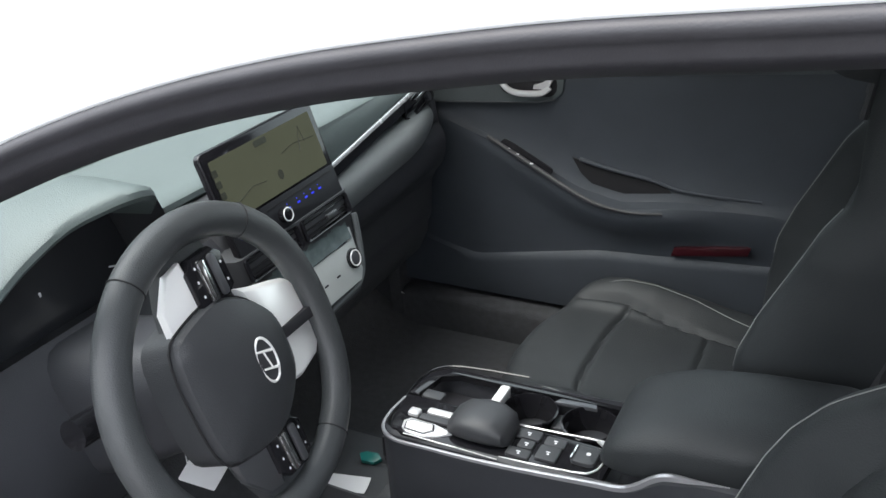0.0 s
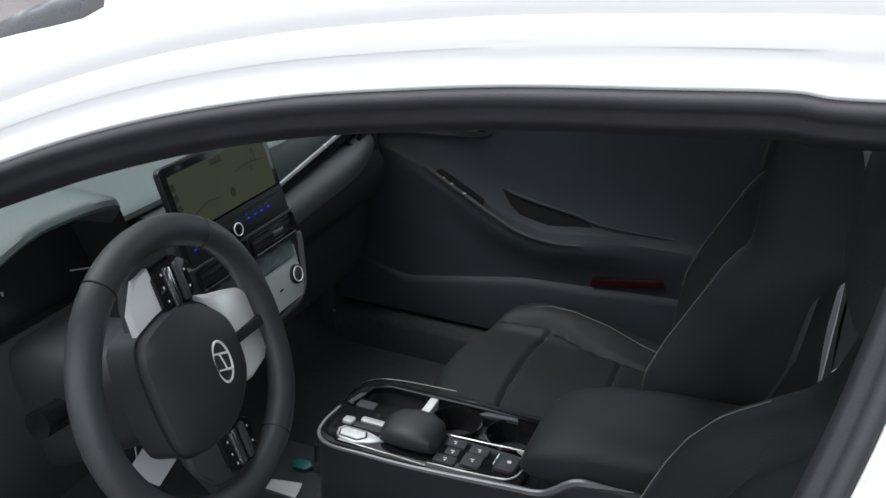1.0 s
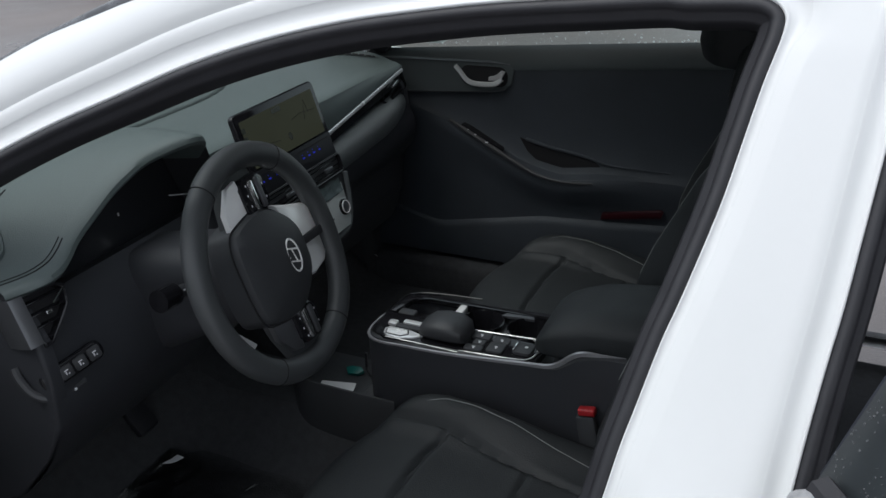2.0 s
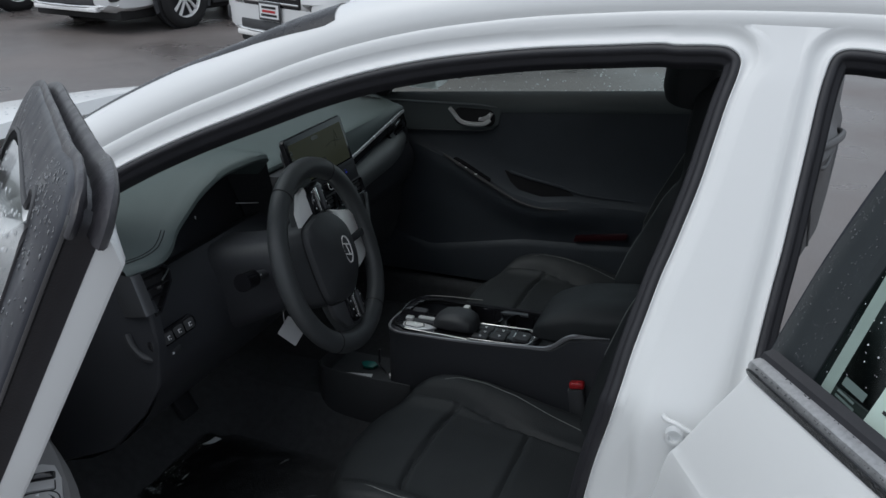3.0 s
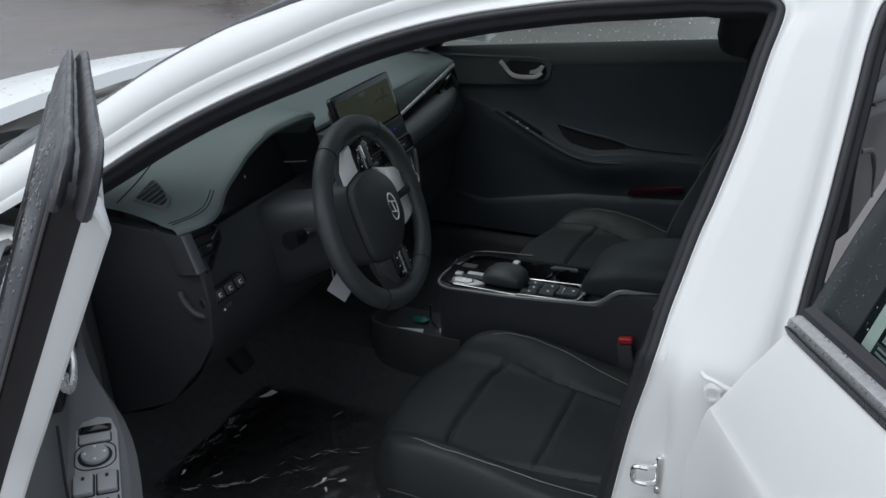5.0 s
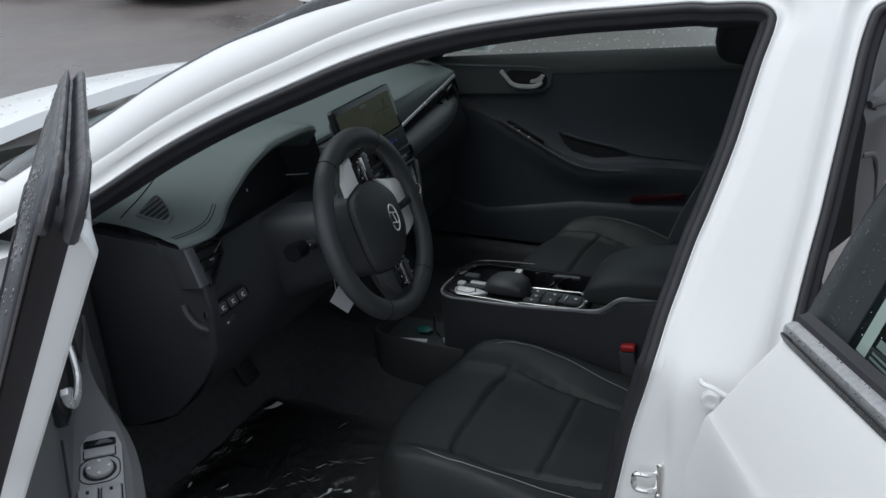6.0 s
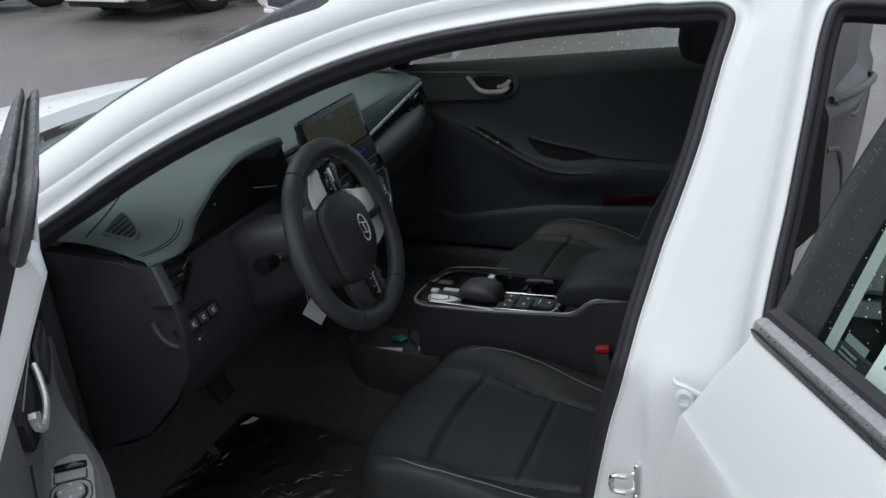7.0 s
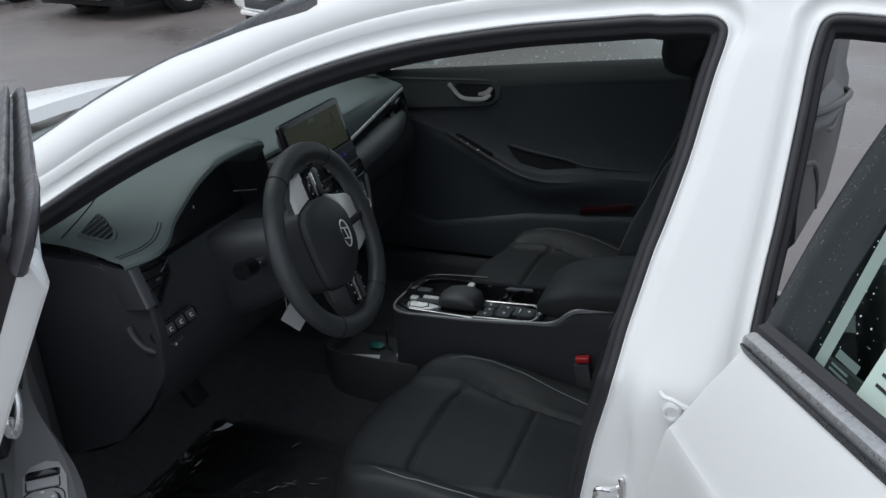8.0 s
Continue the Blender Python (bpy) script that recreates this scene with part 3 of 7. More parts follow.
def build_front_door():
    d = Door("front_door", "open white front door with dark wet window frame and grey trim", (-0.46, -0.79), SWING_FRONT)
    x0 = lambda z: -0.458
    x1 = lambda z: front_edge(z) + 0.022
    d.add("panel", lambda bm: door_panel(bm, x0, x1), PAINT, angle=16)
    lift = lambda x: float(np.interp(x, [-0.45, -0.2, 0.1, 0.264, 0.417, 0.55], [0.0, 0.040, 0.072, 0.066, 0.061, 0.060]))
    top = [(x, z + lift(x)) for x, z in [(-0.43, belt_z(-0.43)), (-0.33, 1.088), (-0.196, 1.159), (-0.081, 1.210), (0.098, 1.280), (0.264, 1.326), (0.417, 1.350), (0.55, 1.366)]]
    corner = [(0.60, 1.432), (0.632, 1.4365), (0.656, 1.4375), (0.670, 1.434), (0.6765, 1.4245)]
    rear = [(0.668, 1.404), (0.650, 1.358), (0.634, 1.318), (0.619, 1.280), (0.607, 1.20), (0.602, 1.10), (0.600, 1.03)]
    full = [p + V((0, 0, -0.006 * min(1.0, max(0.0, (p.x - 0.3) / 0.3)))) for p in window_line(top + corner + rear, 0.0033)]
    bend = (len(top) + len(corner) - 1) * 6
    over, down = full[: bend + 2], full[bend - 5:]
    # white sheet frame, which shows as a strip along the rear edge
    def sheet(bm):
        rows = []
        k = len(full)
        for i, p in enumerate(full):
            t = (full[min(i + 1, k - 1)] - full[max(i - 1, 0)]).normalized()
            o = side_out(p).normalized()
            o = (o - t * o.dot(t)).normalized()
            n = o.cross(t).normalized()
            r = min(1.0, max(0.0, (bend + 3 - i) / 4)) * 0.009
            rows.append([p + n * u + o * v for u, v in ((-0.040, 0.0135 + 0.3 * r), (-0.015, 0.0095 + 0.6 * r), (-0.004, 0.0060 + r), (-0.001, 0.0060 + r), (0.0, 0.0072 + r), (0.0, max(0.0132, 0.009 + r)), (-0.002, 0.0165), (-0.040, 0.0165))])
        loft(bm, rows, closed=True, cap=True)
    d.add("window_frame", sheet, PAINT, None, "white painted window frame")
    # folded rubber over the top and its rear corner
    soft = [(-0.020, 0.0142), (-0.004, 0.0133), (0.0005, 0.0137), (0.0034, 0.0150), (0.0042, 0.0168), (0.0018, 0.0188), (-0.0030, 0.0200), (-0.0060, 0.0212), (-0.0060, 0.0228), (-0.0020, 0.0240), (0.0010, 0.0252), (0.0020, 0.0264), (0.0014, 0.0276), (-0.002, 0.0282), (-0.020, 0.0280)]
    d.add("frame_seal", lambda bm: sweep(bm, over, soft, side_out, closed=True, cap=True, size=lambda t: 1.0 + 0.010 * math.sin(23 * t) * math.sin(61 * t + 1)), DOOR_RUBBER, None, "soft folded black rubber lip", angle=60)
    d.add("edge_gasket", lambda bm: sweep(bm, down, [(-0.030, 0.0140), (-0.0045, 0.0145), (-0.0030, 0.0165), (-0.0045, 0.0205), (-0.0035, 0.0240), (-0.0025, 0.0265), (-0.030, 0.0272)], side_out, closed=True, cap=True), RUBBER, None, "black rubber gasket along the rear edge")
    d.add("edge_bead", lambda bm: sweep(bm, down[3:], [(-0.004, 0.0262), (-0.0008, 0.0268), (0.0002, 0.0276), (-0.0015, 0.0288), (-0.006, 0.0288)], side_out, closed=True, cap=True), GLOSS)
    # wet cover strip round the glass, broad along the rear post
    opening = [(x + 0.014, z - 0.034) for x, z in top] + [(0.585, 1.404), (0.600, 1.408), (0.610, 1.408), (0.616, 1.404), (0.617, 1.397)] + [(0.612, 1.378), (0.597, 1.338), (0.582, 1.298), (0.570, 1.262), (0.556, 1.19), (0.545, 1.10), (0.540, 1.03)]
    inner = window_line(opening, 0.0033)
    def cover(bm):
        rows = []
        for p, q in zip(full, inner):
            o = side_out(p).normalized()
            w = (q - p).normalized()
            rows.append([q + o * 0.027, q + o * 0.0310, q - w * 0.003 + o * 0.0325, p.lerp(q, 0.55) + o * 0.0318, p + w * 0.008 + o * 0.0300, p + w * 0.004 + o * 0.0290, p + w * 0.003 + o * 0.0275, p + w * 0.008 + o * 0.0265])
        loft(bm, rows, closed=True, cap=True)
    d.beads = [(q - (q - p).normalized() * 0.003 + side_out(p).normalized() * 0.0325, p.lerp(q, 0.55) + side_out(p).normalized() * 0.0318, p + (q - p).normalized() * 0.008 + side_out(p).normalized() * 0.0300, side_out(p).normalized()) for p, q in zip(full, inner)]
    d.add("frame_cover", cover, WETBLACK, None, "dark wet frame cover beaded with rain", angle=60)
    d.add("glass_lip", lambda bm: wire(bm, [q + side_out(q).normalized() * 0.0318 for q in inner[3:]], 0.0020, 6), RUBBER)
    # glass
    def glass(bm):
        up = [p for p in inner if p.z > belt_z(p.x) + 0.004][: bend - 6]
        rows = []
        for p in up[:: 2]:
            rows.append([V((p.x, side_y(z) - 0.0368, z)) for z in np.linspace(belt_z(p.x) - 0.01, p.z + 0.004, 6)])
        loft(bm, rows)
    g = d.add("window_pane", glass, GLASS, None, "side window covered in rain drops")
    g.visible_shadow = False
    def belt(bm):
        rows = []
        for x in np.linspace(-0.43, 0.60, 12):
            z = belt_z(x)
            rows.append([V((x, -0.79, z - 0.012)), V((x, -0.797, z)), V((x, -0.79, z + 0.010)), V((x, -0.77, z + 0.014)), V((x, -0.762, z + 0.004))])
        loft(bm, rows, closed=True, cap=True)
    d.add("belt_strip", belt, GLOSS)
    # inner trim with armrest
    def trim(bm):
        rows = []
        for x in np.linspace(-0.43, 0.56, 26):
            zb = belt_z(x) - 0.004
            arm = math.exp(-(((x - 0.12) / 0.33) ** 4))
            za = float(np.interp(x, [-0.43, -0.2, 0.0, 0.2, 0.56], [0.865, 0.845, 0.828, 0.80, 0.78]))
            back = min(1.0, (front_edge(0.6) + 0.03 - x) / 0.05)
            rows.append([V((x, -0.748, zb)), V((x, -0.735, zb + 0.004)), V((x, -0.715, zb - 0.01)), V((x, -0.705, zb - 0.06)), V((x, -0.707, za + 0.06)), V((x, -0.70, za + 0.012)),
                         V((x, -0.69 + 0.02 * arm, za + 0.004)), V((x, -0.69 + 0.062 * arm, za)), V((x, -0.69 + 0.074 * arm, za - 0.012)), V((x, -0.69 + 0.066 * arm, za - 0.05)), V((x, -0.685 + 0.03 * arm, za - 0.12)), V((x, -0.69, 0.60)), V((x, -0.68, 0.52)), V((x, -0.70, 0.43)), V((x, -0.748, 0.42))])
        loft(bm, rows, closed=True, cap=True)
    t = d.add("inner_trim", trim, DOOR_TRIM_LIT, None, "moulded door trim with armrest, in the lighter lit tone")
    return d, t


WETBLACK = material("wet_black_gloss", (0.022, 0.025, 0.034), 0.36, spec=0.28, coat=0.05, spots=0.25, spot_size=40, rough_var=0.1)
SWING_FRONT = 46.2
DOOR_RUBBER = material("grey_black_rubber", (0.032, 0.031, 0.036), 0.36, spec=0.45, spots=0.35, spot_size=60, grain=0.2, grain_size=500, rough_var=0.1)
# trim of the open doors, made lighter to carry the skylight on it
DOOR_TRIM_LIT = material("lit_door_trim", (0.13, 0.13, 0.133), 0.5, spots=0.12, spot_size=10, grain=0.5, grain_size=700)
front_door, front_trim = build_front_door()


def build_door_mirror(flip):
    ob = thing("door_mirror", (-0.24, 0.86 if flip else -0.86, 0.98), "white wing mirror with green-tinted glass", "wing mirror", front_door.ob.matrix_basis @ REST[front_door.ob.name].inverted() if not flip else None)
    s = -1 if flip else 1
    def shell(bm):
        rows = []
        for i, (x, f) in enumerate(((-0.36, 0.35), (-0.335, 0.75), (-0.30, 0.95), (-0.26, 1.0), (-0.235, 0.99))):
            rows.append([V((x, s * (-0.955 + 0.105 * f * u), 1.055 + 0.068 * f * v)) for u, v in rounded(2, 2, 0.7, 4)])
        loft(bm, rows, closed=True)
        bmesh.ops.contextual_create(bm, geom=[e for e in bm.edges if e.is_boundary and all(v.co.x < -0.355 for v in e.verts)])
    one("housing", shell, PAINT, ob)
    def rimm(bm):
        a = [V((-0.235, s * (-0.955 + 0.104 * u), 1.055 + 0.067 * v)) for u, v in rounded(2, 2, 0.7, 4)]
        b = [V((-0.228, s * (-0.955 + 0.099 * u), 1.055 + 0.063 * v)) for u, v in rounded(2, 2, 0.7, 4)]
        c = [V((-0.245, s * (-0.955 + 0.095 * u), 1.055 + 0.060 * v)) for u, v in rounded(2, 2, 0.7, 4)]
        loft(bm, [a, b, c], closed=True)
    one("rim", rimm, PLASTIC, ob)
    def pane(bm):
        bm.faces.new([bm.verts.new(V((-0.24, s * (-0.955 + 0.096 * u), 1.055 + 0.061 * v))) for u, v in rounded(2, 2, 0.7, 4)])
    one("mirror_glass", pane, MIRROR, ob)
    def foot(bm):
        rbox(bm, (-0.315, s * -0.845, 1.0), (0.10, 0.11, 0.05), 0.015, 3)
    one("foot", foot, PAINT if flip else PLASTIC, ob)


build_door_mirror(False)
build_door_mirror(True)


WETPOST = material("wet_black_post", (0.022, 0.027, 0.030), 0.48, spec=0.3, spots=0.2, spot_size=40)
WET_CHROME = material("wet_satin_chrome", (0.42, 0.425, 0.435), 0.34, metal=0.6, spots=0.35, spot_size=160, grain=0.5, grain_size=420)
WET_FACE = material("wet_dark_chrome", (0.018, 0.019, 0.021), 0.22, spots=0.4, spot_size=120, grain=0.5, grain_size=500)


def build_rear_door(flip, swing, label, shift=0.028):
    d = Door("rear_door", label, (0.70, -0.775), swing, flip, (shift, 0.0))
    x0 = lambda z: float(np.interp(z, [0.40, 0.65, 0.795, 0.89, 0.935, 0.950, 1.06], [0.535, 0.570, 0.612, 0.644, 0.655, 0.663, 0.704]))
    x1 = lambda z: float(np.interp(z, [0.38, 0.55, 0.8, 1.05], [1.16, 1.31, 1.43, 1.50]))
    d.add("panel", lambda bm: door_panel(bm, x0, x1), PAINT, angle=16)
    top = [(0.688, belt_z(0.688)), (0.686, 1.17), (0.698, 1.28), (0.722, 1.36), (0.775, 1.392), (0.90, 1.378), (1.10, 1.353), (1.32, 1.293), (1.46, 1.205), (1.49, belt_z(1.49))]
    path = window_line(top, 0.060)
    d.add("window_frame", lambda bm: sweep(bm, path, [(-0.034, 0.0), (-0.034, 0.012), (0.004, 0.014), (0.006, 0.006), (0.004, -0.004), (-0.03, -0.006)], side_out, closed=True, cap=True), WETBLACK)
    def post(bm):
        rows = []
        for z in np.linspace(1.035, 1.365, 9):
            xr, y = float(np.interp(z, [1.03, 1.17, 1.28, 1.365], [0.686, 0.683, 0.695, 0.722])), side_y(z) - 0.052
            rows.append([V((xr - 0.001, y - 0.014, z)), V((xr - 0.001, y - 0.022, z)), V((xr + 0.003, y - 0.026, z)), V((xr + 0.030, y - 0.029, z)), V((xr + 0.066, y - 0.026, z)), V((xr + 0.072, y - 0.020, z)), V((xr + 0.072, y + 0.002, z)), V((xr, y + 0.002, z))])
        loft(bm, rows, closed=True, cap=True)
    d.add("post_cover", post, WETPOST, None, "black post cover beaded with rain")
    def glass(bm):
        rows = []
        for x in np.linspace(0.745, 1.44, 14):
            zt = float(np.interp(x, [0.745, 0.80, 0.90, 1.10, 1.32, 1.46], [1.345, 1.36, 1.362, 1.335, 1.27, 1.15]))
            rows.append([V((x, side_y(z) - 0.070, z)) for z in np.linspace(belt_z(x) - 0.01, zt, 6)])
        loft(bm, rows)
    g = d.add("window_pane", glass, TINT, None, "tinted rear window spotted with rain")
    g.visible_shadow = False
    def belt(bm, lift=0.0):
        rows = []
        for x, g in [(0.699, 0.25), (0.701, 0.6), (0.705, 0.85), (0.711, 1.0)] + [(x, 1.0) for x in np.linspace(0.73, 1.49, 12)]:
            z = belt_z(x) + 0.001
            rows.append([V((x, -0.790 + y * g, z + h * g)) for y, h in ((0.005, -0.0125), (-0.008, -0.007), (-0.0095, 0.003), (-0.007, 0.0095), (0.0, 0.0125), (0.008, 0.0125), (0.012, 0.0))])
        loft(bm, rows, closed=True, cap=True)
    strip = d.add("belt_strip", belt, WET_CHROME, None, "satin chrome belt strip beaded with rain")
    def face(bm):
        rows = []
        for x, g in [(0.709, 0.5), (0.716, 0.85), (0.728, 1.0)] + [(x, 1.0) for x in np.linspace(0.75, 1.489, 11)]:
            z = belt_z(x) + 0.001
            rows.append([V((x, -0.7910, z - 0.0130)), V((x, -0.7985, z - 0.0085 * g)), V((x, -0.8010, z - 0.0065 * g)), V((x, -0.8022, z + 0.0015 * g)), V((x, -0.8010, z + 0.0035 * g)), V((x, -0.7985, z + 0.003 * g))])
        loft(bm, rows, closed=True, cap=True)
    d.add("strip_face", face, WET_FACE, strip, "dark lower face of the strip")
    d.add("strip_line", lambda bm: wire(bm, [V((x, -0.8016, belt_z(x) + 0.0052)) for x in np.linspace(0.735, 1.488, 12)], 0.0006, 5), SATIN_DARK, strip)
    def felt(bm):
        rows = []
        for x in np.linspace(0.706, 1.48, 12):
            z = belt_z(x) + 0.010
            rows.append([V((x, -0.787, z)), V((x, -0.783, z + 0.009)), V((x, -0.772, z + 0.012)), V((x, -0.760, z)), V((x, -0.762, z - 0.02))])
        loft(bm, rows, closed=True, cap=True)
    d.add("window_felt", felt, RUBBER)
    def trim(bm):
        rows = []
        for x in np.linspace(0.735, 1.42, 20):
            zb = belt_z(x) - 0.002
            foot = float(np.interp(x, [1.08, 1.2, 1.32, 1.42], [0.44, 0.52, 0.62, 0.78]))
            arm = math.exp(-(((x - 1.02) / 0.22) ** 4))
            za = 0.83
            rows.append([V((x, -0.748, zb)), V((x, -0.735, zb + 0.004)), V((x, -0.715, zb - 0.01)), V((x, -0.70, zb - 0.06)), V((x, -0.705, za + 0.05)),
                         V((x, -0.69 + 0.030 * arm, za + 0.006)), V((x, -0.69 + 0.036 * arm, za - 0.006)), V((x, -0.69 + 0.02 * arm, za - 0.04)), V((x, -0.69, max(0.66, foot + 0.01))), V((x, -0.685, max(0.52, foot + 0.005))), V((x, -0.748, foot))])
        loft(bm, rows, closed=True, cap=True)
    d.add("inner_trim", trim, DOOR_TRIM_LIT, None, "moulded door trim in the lighter lit tone")
    return d


rear_door = build_rear_door(False, 60.0, "open white rear door with chrome belt strip and tinted window")
far_rear_door = build_rear_door(True, 80.0, "open far rear door with grey trim", -0.015)


# ---- cabin floor and rear ----
def build_cabin():
    def floor(bm):
        rows = []
        for x in np.linspace(-0.95, 1.7, 30):
            row = []
            for i in range(21):
                y = -0.70 + 1.40 * i / 20
                z = 0.315 + 0.12 * math.exp(-((y / 0.13) ** 4))
                if x < -0.45:
                    z += (-0.45 - x) * 0.75
                row.append(V((x, y, z)))
            rows.append(row)
        loft(bm, rows)
    tagged(one("floor", floor, CARPET), "black carpeted car floor with a raised middle tunnel", "floor", kind="structure")
    def wall(bm):
        rows = []
        for z, x in ((0.25, -0.62), (0.5, -0.80), (0.75, -0.92), (0.955, -0.98)):
            rows.append([V((x + 0.30 * (abs(y) / 0.72) ** 2 * (1 if z > 0.9 else 0.3), y, z)) for y in np.linspace(-0.72, 0.72, 12)])
        loft(bm, rows)
    tagged(one("bulkhead", wall, CARPET), "dark felted bulkhead under the dashboard", "bulkhead", kind="structure")
    for s in (1, -1):
        def kick(bm):
            rbox(bm, (-0.66, s * 0.705, 0.62), (0.42, 0.03, 0.68), 0.01)
        tagged(one("kick_panel", kick, PLASTIC), "black footwell side panel", "trim panel", kind="structure")
        def scuff(bm):
            rbox(bm, (0.05, s * 0.715, 0.345), (1.0, 0.10, 0.12), 0.02, 3)
        tagged(one("sill_trim", scuff, CARPET), "black plastic sill trim along the doorway", "trim panel", kind="structure")
    bench = thing("rear_bench", (1.25, 0, 0.32), "black leather rear bench seat", "seat")
    one("seat", lambda bm: rbox(bm, (1.20, 0, 0.47), (0.52, 1.26, 0.22), 0.06, 3), LEATHER, bench)
    one("backrest", lambda bm: rbox(bm, (1.52, 0, 0.80), (0.16, 1.24, 0.62), 0.06, 3, Matrix.Rotation(radians(22), 3, "Y")), LEATHER, bench)
    def shelf(bm):
        rbox(bm, (1.82, 0, 0.98), (0.42, 1.30, 0.02), 0.008)
    tagged(one("parcel_shelf", shelf, CARPET), "black parcel shelf behind the bench", "shelf")


build_cabin()


# ---- seats ----
def seat_front(y):
    """How far the rounded front edge of the cushion falls back beside its middle line."""
    return 1.5 * y * y + 10.0 * y ** 4


def seat_top(x, y, groove=True):
    """Height of the cushion at x from its foremost point and y from its middle line."""
    a = abs(y)
    s = x - seat_front(y)
    crest = float(np.interp(x, [0.0, 0.065, 0.118, 0.178, 0.238, 0.308, 0.378, 0.52], [0.010, 0.022, 0.034, 0.046, 0.048, 0.040, 0.026, 0.010]))
    bol = smooth(0.128, 0.196, a)
    z = 0.538 + crest * bol - 0.075 * max(0, (a - 0.205) / 0.034) ** 2.2
    z += 0.010 * math.exp(-(((x - 0.13) / 0.09) ** 2)) - 0.030 * max(0.0, x - 0.24)
    z -= 0.100 * max(0.0, (0.052 - s) / 0.052) ** 2.2
    if groove:
        seam = 0.160 - 0.16 * max(0.0, x - 0.18)
        dent = lambda d: math.exp(-((d / 0.0055) ** 2))
        puff = lambda d: math.exp(-((d / 0.03) ** 2))
        k = smooth(0.06, 0.12, x)
        z -= k * (0.0085 * dent(a - seam) - 0.004 * puff(a - seam))
        inside = 1 - smooth(seam - 0.012, seam, a)
        arc = 0.177 + 40.0 * a ** 4
        z -= inside * (0.0085 * dent(x - arc) - 0.004 * puff(x - arc))
        z -= inside * (0.0055 * dent(x - 0.351) - 0.003 * puff(x - 0.351))
    return z


# the line of a backrest's side bolsters seen from the side, and its half width and thickness, by height
BACK_UPRIGHT = ([0.46, 0.58, 0.65, 0.73, 0.79, 0.86, 0.925, 0.962, 0.985, 1.06, 1.125, 1.17], [0.392, 0.397, 0.401, 0.411, 0.433, 0.467, 0.498, 0.524, 0.531, 0.530, 0.537, 0.550])
BACK_RECLINED = ([0.46, 0.60, 0.70, 0.763, 0.806, 0.846, 0.884, 0.918, 0.95, 0.99, 1.06, 1.12, 1.17], [0.405, 0.425, 0.452, 0.474, 0.490, 0.510, 0.540, 0.582, 0.622, 0.645, 0.660, 0.668, 0.672])
BACK_WIDTH = ([0.46, 0.60, 0.75, 0.90, 0.965, 1.05, 1.12, 1.17], [0.215, 0.235, 0.240, 0.236, 0.218, 0.185, 0.160, 0.130])
BACK_DEPTH = ([0.46, 0.80, 0.95, 1.05, 1.17], [0.195, 0.180, 0.125, 0.095, 0.060])


def back_front(z, u, line, near):
    """The front of a backrest at a height; u runs across it from -1 to 1; near: the driver's outer side has hardly a bolster."""
    a = abs(u)
    x = float(np.interp(z, *line))
    deep = float(np.interp(z, [0.46, 0.60, 0.80, 0.93, 1.0, 1.17], [0.045, 0.065, 0.062, 0.042, 0.020, 0.006]))
    k = smooth(0.50, 0.80, a) * (0.1 if near and u < 0 else 1.0)
    x += deep * (1 - k) + 0.045 * max(0.0, (a - 0.87) / 0.13) ** 2 + 0.022 * max(0.0, (z - 1.13) / 0.04) ** 2
    return x + 0.005 * math.exp(-(((a - 0.52) / 0.025) ** 2)) + 0.004 * math.exp(-(((z - 0.966) / 0.004) ** 2)) * smooth(0.45, 0.6, a)


